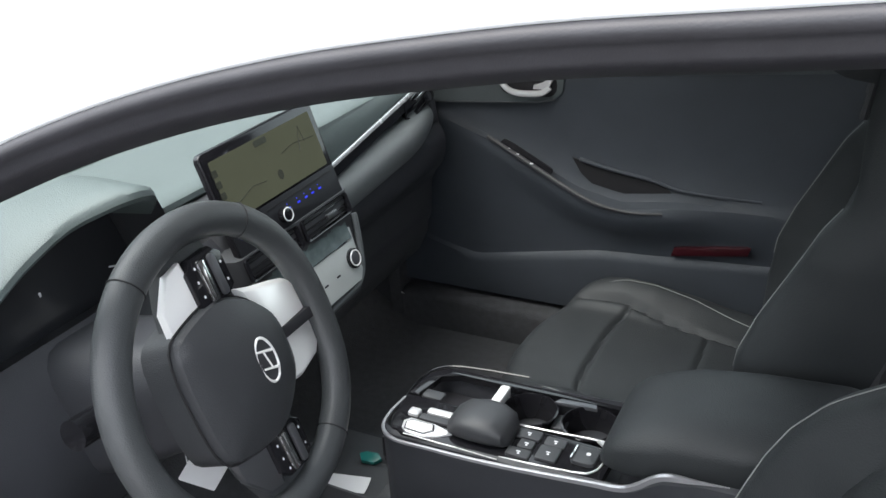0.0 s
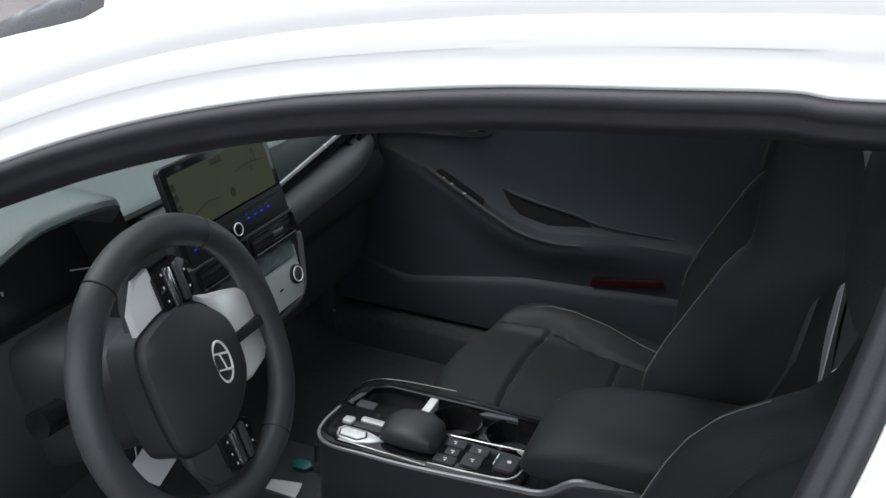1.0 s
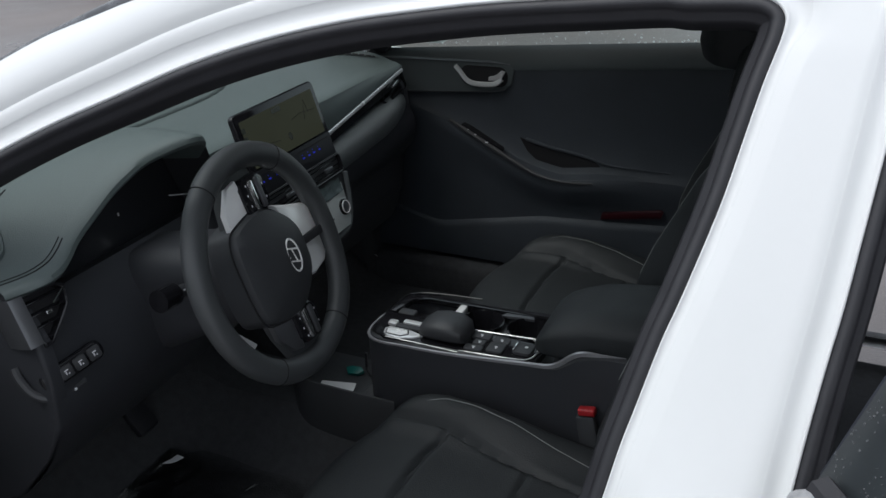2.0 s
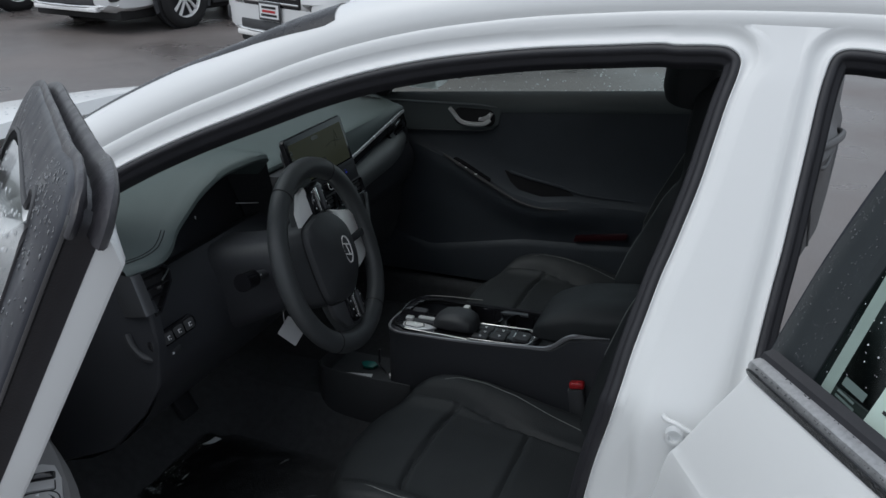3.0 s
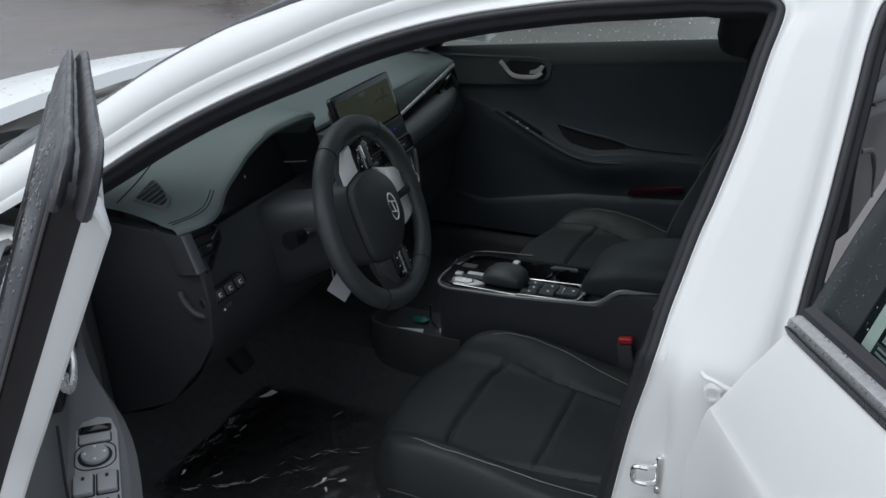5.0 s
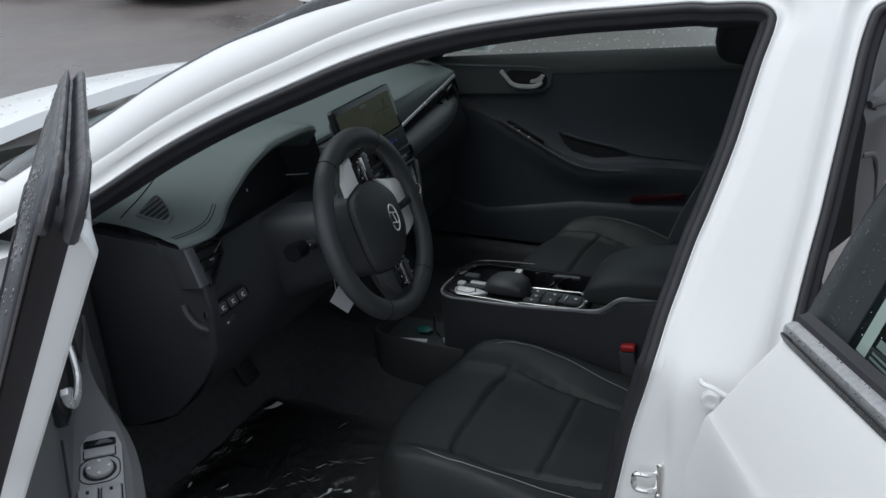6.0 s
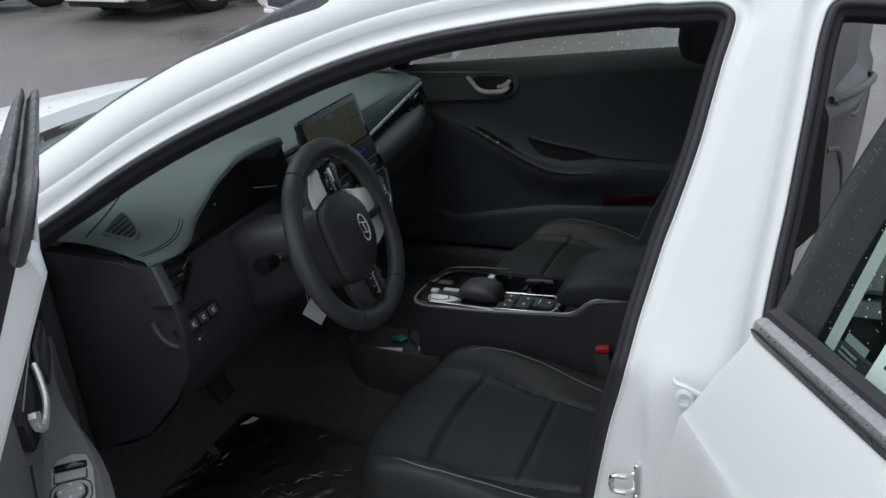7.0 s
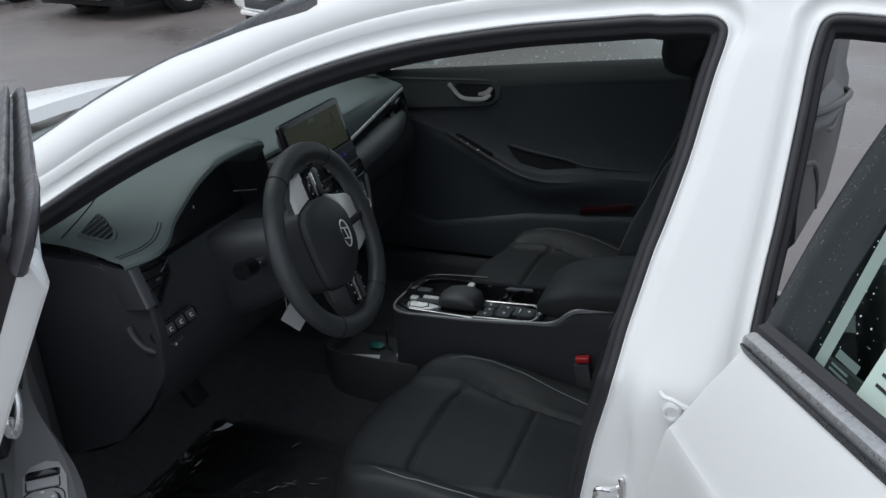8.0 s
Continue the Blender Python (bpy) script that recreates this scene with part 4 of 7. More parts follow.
def build_seat(yc, label, line, head, recline, x_f):
    ob = thing("front_seat", (0.25, yc, 0.33), label, "car seat", group="front seats")
    def cushion(bm):
        rows = []
        for q in [0.0, 0.003, 0.008, 0.015, 0.025, 0.037, 0.05, 0.065] + list(np.linspace(0.08, 0.56, 104)):
            row = []
            keep = max(0.0, 1 - q / 0.50)
            for i in range(97):
                y = 0.238 * (2 * i / 96 - 1)
                x = q + seat_front(y) * keep
                row.append(V((x_f + x, yc + y, seat_top(q + seat_front(y), y, False) if q < 0.05 else seat_top(x, y))))
            low = [(0.241, 0.475), (0.236, 0.44), (0.225, 0.425)]
            row = [V((row[0].x, yc - y, min(z, row[0].z - 0.01))) for y, z in reversed(low)] + row + [V((row[-1].x, yc + y, min(z, row[-1].z - 0.01))) for y, z in low]
            rows.append(row)
        nose = [V((p.x + 0.010, p.y, 0.415)) for p in rows[0]]
        loft(bm, [nose] + rows, closed=True, cap=True)
    c = one("cushion", cushion, LEATHER, ob)
    for s in (1, -1):
        def thread(bm):
            pts = []
            for x in np.linspace(0.145, 0.49, 30):
                y = s * float(np.interp(x, [0.14, 0.18, 0.22, 0.30, 0.38, 0.49], [0.186, 0.198, 0.201, 0.194, 0.180, 0.160]))
                pts.append(V((x_f + x, yc + y, seat_top(x, y, False) + 0.0010)))
            wire(bm, pts, 0.0008, 5)
        one("stitching", thread, STITCH, c, "pale grey contrast stitching")
        def piping(bm):
            pts = []
            for q in np.linspace(0.004, 0.50, 40):
                y = s * 0.2385
                pts.append(V((x_f + q + seat_front(y) * max(0.0, 1 - q / 0.50), yc + y, seat_top(max(0.07, q) + seat_front(y), y, False) - 0.014)))
            wire(bm, pts, 0.0022, 6)
        one("piping", piping, LEATHER, c)
    def shield(bm):
        rows = []
        for x, w, top in ((0.055, 0.16, 0.415), (0.075, 0.20, 0.432), (0.11, 0.218, 0.440), (0.30, 0.228, 0.446), (0.50, 0.230, 0.462)):
            rows.append([V((x_f + x, yc + w * u, z)) for u, z in ((-0.96, 0.330), (-1.0, 0.375), (-1.02, 0.42), (-1.0, top), (1.0, top), (1.02, 0.42), (1.0, 0.375), (0.96, 0.330))])
        loft(bm, rows, closed=True, cap=True)
        rbox(bm, (0.24, yc, 0.335), (0.44, 0.40, 0.03), 0.01)
    one("seat_base", shield, PLASTIC, ob)
    near = yc < 0
    def back(bm):
        rows = []
        for z in np.linspace(0.46, 1.17, 72):
            w, depth, x0 = float(np.interp(z, *BACK_WIDTH)), float(np.interp(z, *BACK_DEPTH)) * (1 + (-0.3 if near else 0.55) * smooth(0.9, 1.0, z)), float(np.interp(z, *line))
            row = [V((back_front(z, u, line, near), yc + w * u, z)) for u in np.linspace(-1, 1, 65)]
            top = 0.022 * max(0.0, (z - 1.13) / 0.04) ** 2
            row += [V((x0 + depth * f - top, yc + w * u, z)) for u, f in ((1.0, 0.70), (0.94, 0.93), (0.8, 1.0), (-0.8, 1.0), (-0.94, 0.93), (-1.0, 0.70))]
            rows.append(row)
        loft(bm, rows, closed=True, cap=True)
    b = one("backrest", back, LEATHER, ob)
    u = 0.86 if near else 0.80
    for side in (1,) if near else (1, -1):
        zs = np.linspace(0.70, 0.925 if near else 0.955, 30)
        one("stitching", lambda bm: wire(bm, [V((back_front(z, side * u, line, near) - 0.0008, yc + float(np.interp(z, *BACK_WIDTH)) * u * side, z)) for z in zs], 0.0008, 5), STITCH, b, "pale grey contrast stitching")
    tilt = Matrix.Rotation(radians(recline), 3, "Y")
    def rest(bm):
        rows = []
        for h, w, d in ((-0.10, 0.085, 0.030), (-0.095, 0.115, 0.048), (-0.07, 0.128, 0.058), (0.0, 0.134, 0.062), (0.06, 0.128, 0.056), (0.09, 0.110, 0.044), (0.10, 0.080, 0.026)):
            rows.append([V(head) + V((0, yc, 0)) + tilt @ V((d * u - 0.012 * (1 - v * v), w * v, h)) for u, v in rounded(2, 2, 0.7, 5)])
        loft(bm, rows, closed=True, cap=True)
    one("headrest", rest, LEATHER, ob)
    for s in (1, -1):
        one("headrest_post", lambda bm: wire(bm, [V(head) + V((0.01, yc + s * 0.06, 0)) + tilt @ V((0, 0, -0.16)), V(head) + V((0.01, yc + s * 0.06, 0)) + tilt @ V((0, 0, -0.08))], 0.006, 8), PLASTIC, ob)
    return ob


build_seat(-0.350, "black leather driver's seat with pale stitching, reclined", BACK_RECLINED, (0.693, 0, 1.250), 6, -0.022)
build_seat(0.360, "black leather passenger seat with pale stitching", BACK_UPRIGHT, (0.535, 0, 1.195), 8, -0.034)


# ---- dashboard ----
DASH_Y = 0.634


def dash_front(y):
    return -0.95 + 0.40 * (abs(y) / 0.64) ** 2.4


def dash_rear_line(y):
    """The rear lip of the top pad, which sweeps back over the instruments."""
    return float(np.interp(y, [-0.634, -0.61, -0.58, -0.55, -0.506, -0.41, -0.347, -0.29, -0.262, -0.235, -0.215, -0.195, 0.0, 0.2, 0.634],
                           [-0.250, -0.224, -0.209, -0.215, -0.238, -0.252, -0.243, -0.212, -0.200, -0.215, -0.262, -0.300, -0.300, -0.300, -0.322]))


def lip_line(y):
    return float(np.interp(y, [-0.634, -0.61, -0.58, -0.55, -0.506, -0.41, -0.347, -0.29, -0.262, -0.240, -0.222, -0.205, -0.18, 0.0, 0.634],
                           [0.968, 0.974, 0.980, 0.986, 0.999, 1.035, 1.060, 1.073, 1.072, 1.060, 1.030, 1.000, 0.988, 0.985, 0.963]))


def dash_rear(y):
    return sum(dash_rear_line(y + 0.006 * k) for k in range(-3, 4)) / 7


def lip_z(y):
    return sum(lip_line(y + 0.006 * k) for k in range(-3, 4)) / 7


def dash_z(y, s):
    """Height of the dashboard's top, from the windscreen (0) to its rear edge (1)."""
    low = 0.985 + (-0.02) * s * s + 0.020 * math.sin(math.pi * min(1, s * 1.05)) - 0.016 * (abs(y) / 0.64) ** 3
    t = min(1.0, max(0.0, (s - 0.30) / 0.70))
    t = t * t * (3 - 2 * t)
    return low + (lip_z(y) - (0.965 - 0.016 * (abs(y) / 0.64) ** 3)) * t


def dash_at(x, y, up=0.0):
    """A point on the top pad."""
    a, b = dash_front(y), dash_rear(y)
    return V((x, y, dash_z(y, min(1.0, max(0.0, (x - a) / (b - a)))) + up))


def build_dashboard():
    ob = thing("dashboard", (-0.5, 0, 0.5), "dark grey soft dashboard with hooded display, vents and trim strip", "dashboard")
    def top(bm):
        rows = []
        ys = list(np.linspace(-DASH_Y, -0.30, 50)) + list(np.linspace(-0.295, -0.165, 40)) + list(np.linspace(-0.16, DASH_Y, 34))
        for y in ys:
            a, b = dash_front(y), dash_rear(y)
            row = [V((a + (b - a) * s, y, dash_z(y, s))) for s in np.linspace(0, 1, 26)]
            z = dash_z(y, 1)
            row += [V((b + 0.006, y, z - 0.004)), V((b + 0.008, y, z - 0.011)), V((b + 0.002, y, z - 0.018)), V((b - 0.05, y, z - 0.024)), V((b - 0.10, y, z - 0.03))]
            rows.append(row)
        loft(bm, rows)
    one("top_pad", top, DASH, ob)
    # lower body of the dashboard
    def lower(bm):
        rows = []
        for y in np.linspace(-0.632, 0.632, 48):
            k = 1 / (1 + math.exp(-(y + 0.02) / 0.03))
            drv = [(-0.250, 0.930), (-0.226, 0.905), (-0.210, 0.880), (-0.196, 0.84), (-0.195, 0.78), (-0.235, 0.70), (-0.31, 0.62), (-0.42, 0.56), (-0.60, 0.55)]
            pas = [(-0.345, 0.935), (-0.335, 0.905), (-0.318, 0.878), (-0.285, 0.845), (-0.275, 0.81), (-0.285, 0.765), (-0.315, 0.72), (-0.34, 0.60), (-0.50, 0.50)]
            rows.append([V((p[0] * (1 - k) + q[0] * k, y, p[1] * (1 - k) + q[1] * k)) for p, q in zip(drv, pas)])
        rows = [[p.copy() for p in cr(r, 3)] for r in rows]
        loft(bm, rows)
    one("lower_panel", lower, LOWDASH, ob)
    for s in (1, -1):
        def endcap(bm):
            y = s * 0.636
            pts = [(-0.54, 0.968), (-0.40, 0.966), (-0.30, 0.962), (-0.25, 0.956), (-0.216, 0.940), (-0.196, 0.90), (-0.190, 0.84), (-0.195, 0.77), (-0.24, 0.70), (-0.32, 0.61), (-0.45, 0.55), (-0.62, 0.55), (-0.66, 0.80)]
            if s > 0:
                pts = [(x - 0.10, z) for x, z in pts]
            m = Matrix(((1, 0, 0, 0), (0, 0, s, y - s * 0.02), (0, 1, 0, 0), (0, 0, 0, 1)))
            slab(bm, pts, 0.022, m, 0.006, 3)
        one("end_cap", endcap, LOWDASH, ob)
        def filler(bm):
            rbox(bm, (-0.56, s * 0.675, 0.76), (0.22, 0.07, 0.42), 0.02, 3)
        one("end_filler", filler, PLASTIC, ob)
    # instrument face under the lip
    def cluster(bm):
        hi = [V((-0.325, y, lip_z(y) - 0.022)) for y in np.linspace(-0.60, -0.215, 20)]
        lo = [V((-0.285, p.y, 0.905 - 0.03 * max(0, -p.y - 0.45))) for p in hi]
        loft(bm, [hi, lo])
    one("instrument_display", cluster, LCD, ob, "unlit dark instrument display")
    def cheek(bm):
        loft(bm, [[V((-0.20, -0.213, 0.90)), V((-0.335, -0.213, 0.90))], [V((-0.222, -0.222, 1.02)), V((-0.335, -0.222, 1.02))], [V((-0.21, -0.245, 1.06)), V((-0.335, -0.245, 1.045))]])
    one("instrument_side", cheek, PLASTIC, ob)
    return ob


dashboard = build_dashboard()


# ---- middle stack: screen and climate panel ----
STACK_TILT = radians(17.5)


def stack_matrix(z):
    """On the stack's face at a height: x to the passenger, y up, z to the rear."""
    x = float(np.interp(z, [0.74, 0.80, 0.90, 1.054], [-0.176, -0.183, -0.196, -0.240]))
    return frame_of((x, 0, z), (0, 1, 0), (math.cos(STACK_TILT), 0, math.sin(STACK_TILT)))


def build_screen():
    ob = thing("centre_screen", (-0.22, 0, 0.89), "wide touch screen lit with a pale map", "screen")
    m = frame_of((-0.218, -0.002, 0.975), (0, 1, 0), (0.956, 0, 0.292))
    one("housing", lambda bm: slab(bm, rounded(0.257, 0.163, 0.010), 0.010, m @ Matrix.Translation((0.0045, 0, -0.014)), 0.0025, 3), GLOSS, ob)
    one("back_shell", lambda bm: slab(bm, rounded(0.215, 0.13, 0.012), 0.024, m @ Matrix.Translation((0.008, -0.006, -0.037)), 0.006), PLASTIC, ob)
    one("display", lambda bm: slab(bm, rounded(0.230, 0.086, 0.003), 0.0015, m @ Matrix.Translation((0.0045, 0.024, -0.0042))), MAP, ob, "pale green map picture")
    return ob, m


screen, screen_m = build_screen()


def build_stack():
    ob = thing("centre_stack", (-0.2, 0, 0.60), "glossy black and silver climate control panel", "control panel")
    def core(bm):
        rows = []
        for z, w in ((0.74, 0.118), (0.76, 0.130), (0.80, 0.134), (0.86, 0.136), (0.895, 0.137), (0.909, 0.137), (0.912, 0.12), (0.97, 0.11)):
            m = stack_matrix(z)
            x = m.translation.x - (0.035 if z > 0.91 else 0.0)
            rows.append([V((x - 0.13, -w - 0.012, z)), V((x - 0.02, -w - 0.008, z)), V((x - 0.004, -w, z)), V((x, -w + 0.008, z)), V((x, w - 0.008, z)), V((x - 0.004, w, z)), V((x - 0.02, w + 0.008, z)), V((x - 0.13, w + 0.012, z))])
        loft(bm, rows, cap=True)
    one("housing", core, PLASTIC, ob)
    m = stack_matrix(0.815)
    one("climate_panel", lambda bm: slab(bm, [(-0.12, 0.055), (-0.116, -0.035), (-0.105, -0.05), (0.102, -0.05), (0.114, -0.036), (0.122, 0.055)], 0.006, m @ Matrix.Translation((0, 0, 0.0005)), 0.002), FRESH, ob, "pale silver climate panel under clear film")
    return ob


stack = build_stack()

# ---- centre console ----
def build_console():
    ob = thing("centre_console", (0.2, 0, 0.40), "black centre console with silver edge trim and gear buttons", "console")
    def body(bm):
        rows = []
        for x, w, zt in ((-0.045, 0.055, 0.640), (-0.035, 0.075, 0.643), (-0.015, 0.087, 0.645), (0.05, 0.090, 0.647), (0.20, 0.091, 0.652), (0.30, 0.092, 0.658), (0.335, 0.094, 0.662), (0.37, 0.098, 0.690), (0.42, 0.10, 0.704), (0.60, 0.102, 0.712)):
            rows.append([V((x, -w, 0.36)), V((x, -w - 0.004, 0.5)), V((x, -w - 0.004, zt - 0.02)), V((x, -w, zt - 0.004)), V((x, -w + 0.006, zt)), V((x, -w + 0.012, zt - (0.045 if x < 0.31 else 0))), V((x, w - 0.012, zt - (0.045 if x < 0.31 else 0))), V((x, w - 0.006, zt)), V((x, w, zt - 0.004)), V((x, w + 0.004, zt - 0.02)), V((x, w + 0.004, 0.5)), V((x, w, 0.36))])
        loft(bm, rows, closed=True, cap=True)
    one("body", body, LOWDASH, ob)
    def arm(bm):
        rows = []
        for x, w, h, z0 in ((0.284, 0.050, 0.008, 0.676), (0.287, 0.070, 0.024, 0.670), (0.295, 0.080, 0.042, 0.668), (0.312, 0.087, 0.062, 0.664), (0.338, 0.090, 0.078, 0.662), (0.38, 0.092, 0.092, 0.664), (0.46, 0.093, 0.100, 0.668), (0.56, 0.093, 0.102, 0.672), (0.60, 0.090, 0.092, 0.676), (0.615, 0.08, 0.06, 0.69)):
            rows.append([V((x, w * u, z0 + h * (v + 1) / 2)) for u, v in rounded(2, 2, 0.62, 5)])
        loft(bm, rows, closed=True, cap=True)
    one("armrest", arm, LEATHER, ob, "padded black leather armrest")
    def edge(bm, s):
        pts = [(-0.041, 0.0), (-0.044, 0.045), (-0.034, 0.080), (-0.006, 0.0985), (0.05, 0.1025), (0.12, 0.104), (0.20, 0.104), (0.28, 0.104), (0.322, 0.1045), (0.343, 0.105), (0.362, 0.1055), (0.380, 0.106), (0.41, 0.1065), (0.452, 0.107)]
        zz = [0.640, 0.640, 0.641, 0.643, 0.647, 0.650, 0.656, 0.664, 0.669, 0.680, 0.697, 0.707, 0.711, 0.716]
        path = cr([V((x, s * y, z)) for (x, y), z in zip(pts, zz)], 5)[: 26 if s > 0 else None]
        fade = lambda t: 0.35 if s > 0 else 0.7 + 0.6 * smooth(0.25, 0.75, t) - 1.1 * smooth(0.86, 1.0, t)
        sweep(bm, path, [(-0.0032, -0.004), (-0.0034, 0.002), (0.0010, 0.0035), (0.0034, 0.0015), (0.0036, -0.004)], lambda p: V((-0.8 if p.x < -0.01 else 0, p.y, 0.6 * abs(p.y))), closed=True, cap=True, size=fade)
    one("edge_trim", lambda bm: edge(bm, -1), EDGE, ob, "satin grey edge trim swept up beside the armrest")
    # the same trim on the far side, darkened by colour to dim its shine
    one("edge_trim", lambda bm: edge(bm, 1), GLOSS, ob, "far edge trim, coloured dark to show only a glimmer")
    return ob


console = build_console()


# ---- steering wheel ----
WHEEL_M = Matrix.Translation((-0.016, -0.3565, 0.9236)) @ Matrix(((0, -math.sin(radians(19)), math.cos(radians(19)), 0), (1, 0, 0, 0), (0, math.cos(radians(19)), math.sin(radians(19)), 0), (0, 0, 0, 1))) @ Matrix.Rotation(radians(2.5), 4, "Y")
RIM_R = 0.1612


def rim_flat(a):
    """The rim is flattened below its lower spoke."""
    return 1.0 - 0.095 * math.exp(-(((a - 1.5 * math.pi) / 0.6) ** 2))


def build_steering_wheel():
    turn = WHEEL_M @ Matrix.Rotation(radians(90), 4, "Z")
    ob = thing("steering_wheel", WHEEL_M.translation, "black leather steering wheel turned a quarter, with silver spokes", "steering wheel")
    def rim(bm):
        rows = []
        for i in range(64):
            a = 2 * math.pi * i / 64
            flat = rim_flat(a)
            row = []
            for j in range(14):
                b = 2 * math.pi * j / 14
                r = RIM_R * flat + 0.0190 * math.cos(b)
                row.append(turn @ V((r * math.cos(a), r * math.sin(a), 0.0165 * math.sin(b))))
            rows.append(row)
        loft(bm, rows, closed=True, ring=True)
    one("rim", rim, RIM_LEATHER, ob)
    def pad(bm):
        base = cr([(-0.062, 0.080, 0), (0, 0.087, 0), (0.062, 0.080, 0), (0.079, 0.045, 0), (0.082, 0.0, 0), (0.064, -0.036, 0), (0.034, -0.062, 0), (0, -0.067, 0), (-0.034, -0.062, 0), (-0.064, -0.036, 0), (-0.082, 0, 0), (-0.079, 0.045, 0)], 4, True)
        rows = []
        for f, z in ((1.0, -0.035), (1.0, 0.0), (0.985, 0.010), (0.95, 0.016), (0.8, 0.022), (0.5, 0.027), (0.2, 0.029), (0.01, 0.0295)):
            rows.append([turn @ V((p.x * f, p.y * f, z)) for p in base])
        loft(bm, rows, closed=True)
    one("airbag_cover", pad, PAD, ob, "matt black airbag cover")
    return ob, turn


steering, wheel_turn = build_steering_wheel()


# ---- passenger door, shut ----
def build_passenger_door():
    d = Door("passenger_door", "shut passenger door with dark moulded trim and silver handle", (-0.46, -0.79), 0.0, True)
    x0 = lambda z: -0.458
    x1 = lambda z: front_edge(z) + 0.022
    d.add("panel", lambda bm: door_panel(bm, x0, x1, 0.40, 0.050), PAINT)
    top = [(-0.43, belt_z(-0.43)), (-0.33, 1.088), (-0.196, 1.159), (-0.081, 1.215), (0.098, 1.288), (0.264, 1.332), (0.417, 1.352), (0.575, 1.368), (0.64, 1.372), (0.668, 1.352), (0.652, 1.281), (0.618, 1.15), (0.604, 1.06)]
    path = window_line(top, 0.012)
    d.add("window_frame", lambda bm: sweep(bm, path, [(-0.036, -0.02), (-0.036, 0.022), (0.004, 0.026), (0.008, 0.016), (0.006, -0.03), (-0.03, -0.035)], side_out, closed=True, cap=True), PLASTIC)
    def glass(bm):
        up = [p for p in path if p.x < 0.60 and p.z > belt_z(p.x) + 0.01]
        loft(bm, [[V((p.x, side_y(z) - 0.026, z)) for z in np.linspace(belt_z(p.x) - 0.05, p.z - 0.004, 6)] for p in up[::2]])
    g = d.add("window_pane", glass, DOOR_TINT, None, "tinted window spotted with rain")
    g.visible_shadow = False
    def trim(bm):
        rows = []
        for x in np.linspace(-0.445, 0.56, 44):
            zb = belt_z(x) - 0.022
            s = 1 / (1 + math.exp((x - 0.08) / 0.05))
            za = float(np.interp(x, [-0.45, -0.30, -0.2, 0.0, 0.09, 0.2, 0.56], [0.86, 0.832, 0.80, 0.705, 0.685, 0.70, 0.70]))
            arm = float(np.interp(x, [-0.45, -0.32, -0.2, 0.1, 0.2, 0.3, 0.56], [0.0, 0.006, 0.020, 0.040, 0.036, 0.014, 0.0]))
            pk = float(np.interp(x, [-0.45, -0.33, -0.28, 0.2, 0.3, 0.56], [0.0, 0.0, 0.004, 0.004, 0.002, 0.0]))
            zp = float(np.interp(x, [-0.45, -0.32, -0.25, 0.04, 0.56], [0.55, 0.51, 0.495, 0.55, 0.58]))
            y = -0.700
            rows.append([V((x, -0.748, zb)), V((x, -0.738, zb + 0.006)), V((x, -0.715, zb - 0.004)), V((x, y, zb - 0.03)), V((x, y, zb - 0.07)), V((x, y - 0.006, za + 0.10)), V((x, y - 0.004, za + 0.03)),
                         V((x, y + 0.2 * arm, za + 0.010)), V((x, y + 0.85 * arm, za + 0.004)), V((x, y + arm, za - 0.008)), V((x, y + 0.9 * arm, za - 0.028)), V((x, y + 0.35 * arm, za - 0.06)), V((x, y - 0.004, min(za - 0.09, zp + 0.10))),
                         V((x, y - 0.006, zp + 0.02)), V((x, y + 0.6 * pk, zp + 0.012)), V((x, y + 1.1 * pk, zp)), V((x, y + 1.1 * pk, zp - 0.02)), V((x, y + 0.9 * pk, 0.44)), V((x, y, 0.42)), V((x, -0.748, 0.415))])
        loft(bm, rows, closed=True, cap=True)
    t = d.add("inner_trim", trim, DOOR_TRIM_SHADED, None, "moulded door trim with armrest and pocket, in the darker shaded tone")
    def upper(bm):
        rows = []
        for x in np.linspace(-0.447, 0.562, 30):
            zb = belt_z(x) - 0.022
            rows.append([V((x, -0.736, zb + 0.0095)), V((x, -0.713, zb)), V((x, -0.6975, zb - 0.026)), V((x, -0.6970, zb - 0.040)), V((x, -0.6985, zb - 0.044)), V((x, -0.702, zb - 0.044))])
        loft(bm, rows)
    d.add("upper_pad", upper, DOOR_UPPER, t, "soft grey upper edge of the trim")
    return d, t


passenger_door, passenger_trim = build_passenger_door()


SATIN_MID = material("mid_satin_silver", (0.62, 0.62, 0.62), 0.28, metal=0.3, spots=0.04, spot_size=40)


# ---- steering wheel: spokes, buttons, badge, column ----
def wheel_slab(name, outline, z, thick, mat, parent, label="", bevel=0.002, rot=0.0):
    m = wheel_turn @ Matrix.Translation((0, 0, z))
    return one(name, lambda bm: slab(bm, outline, thick, m, bevel), mat, parent, label)


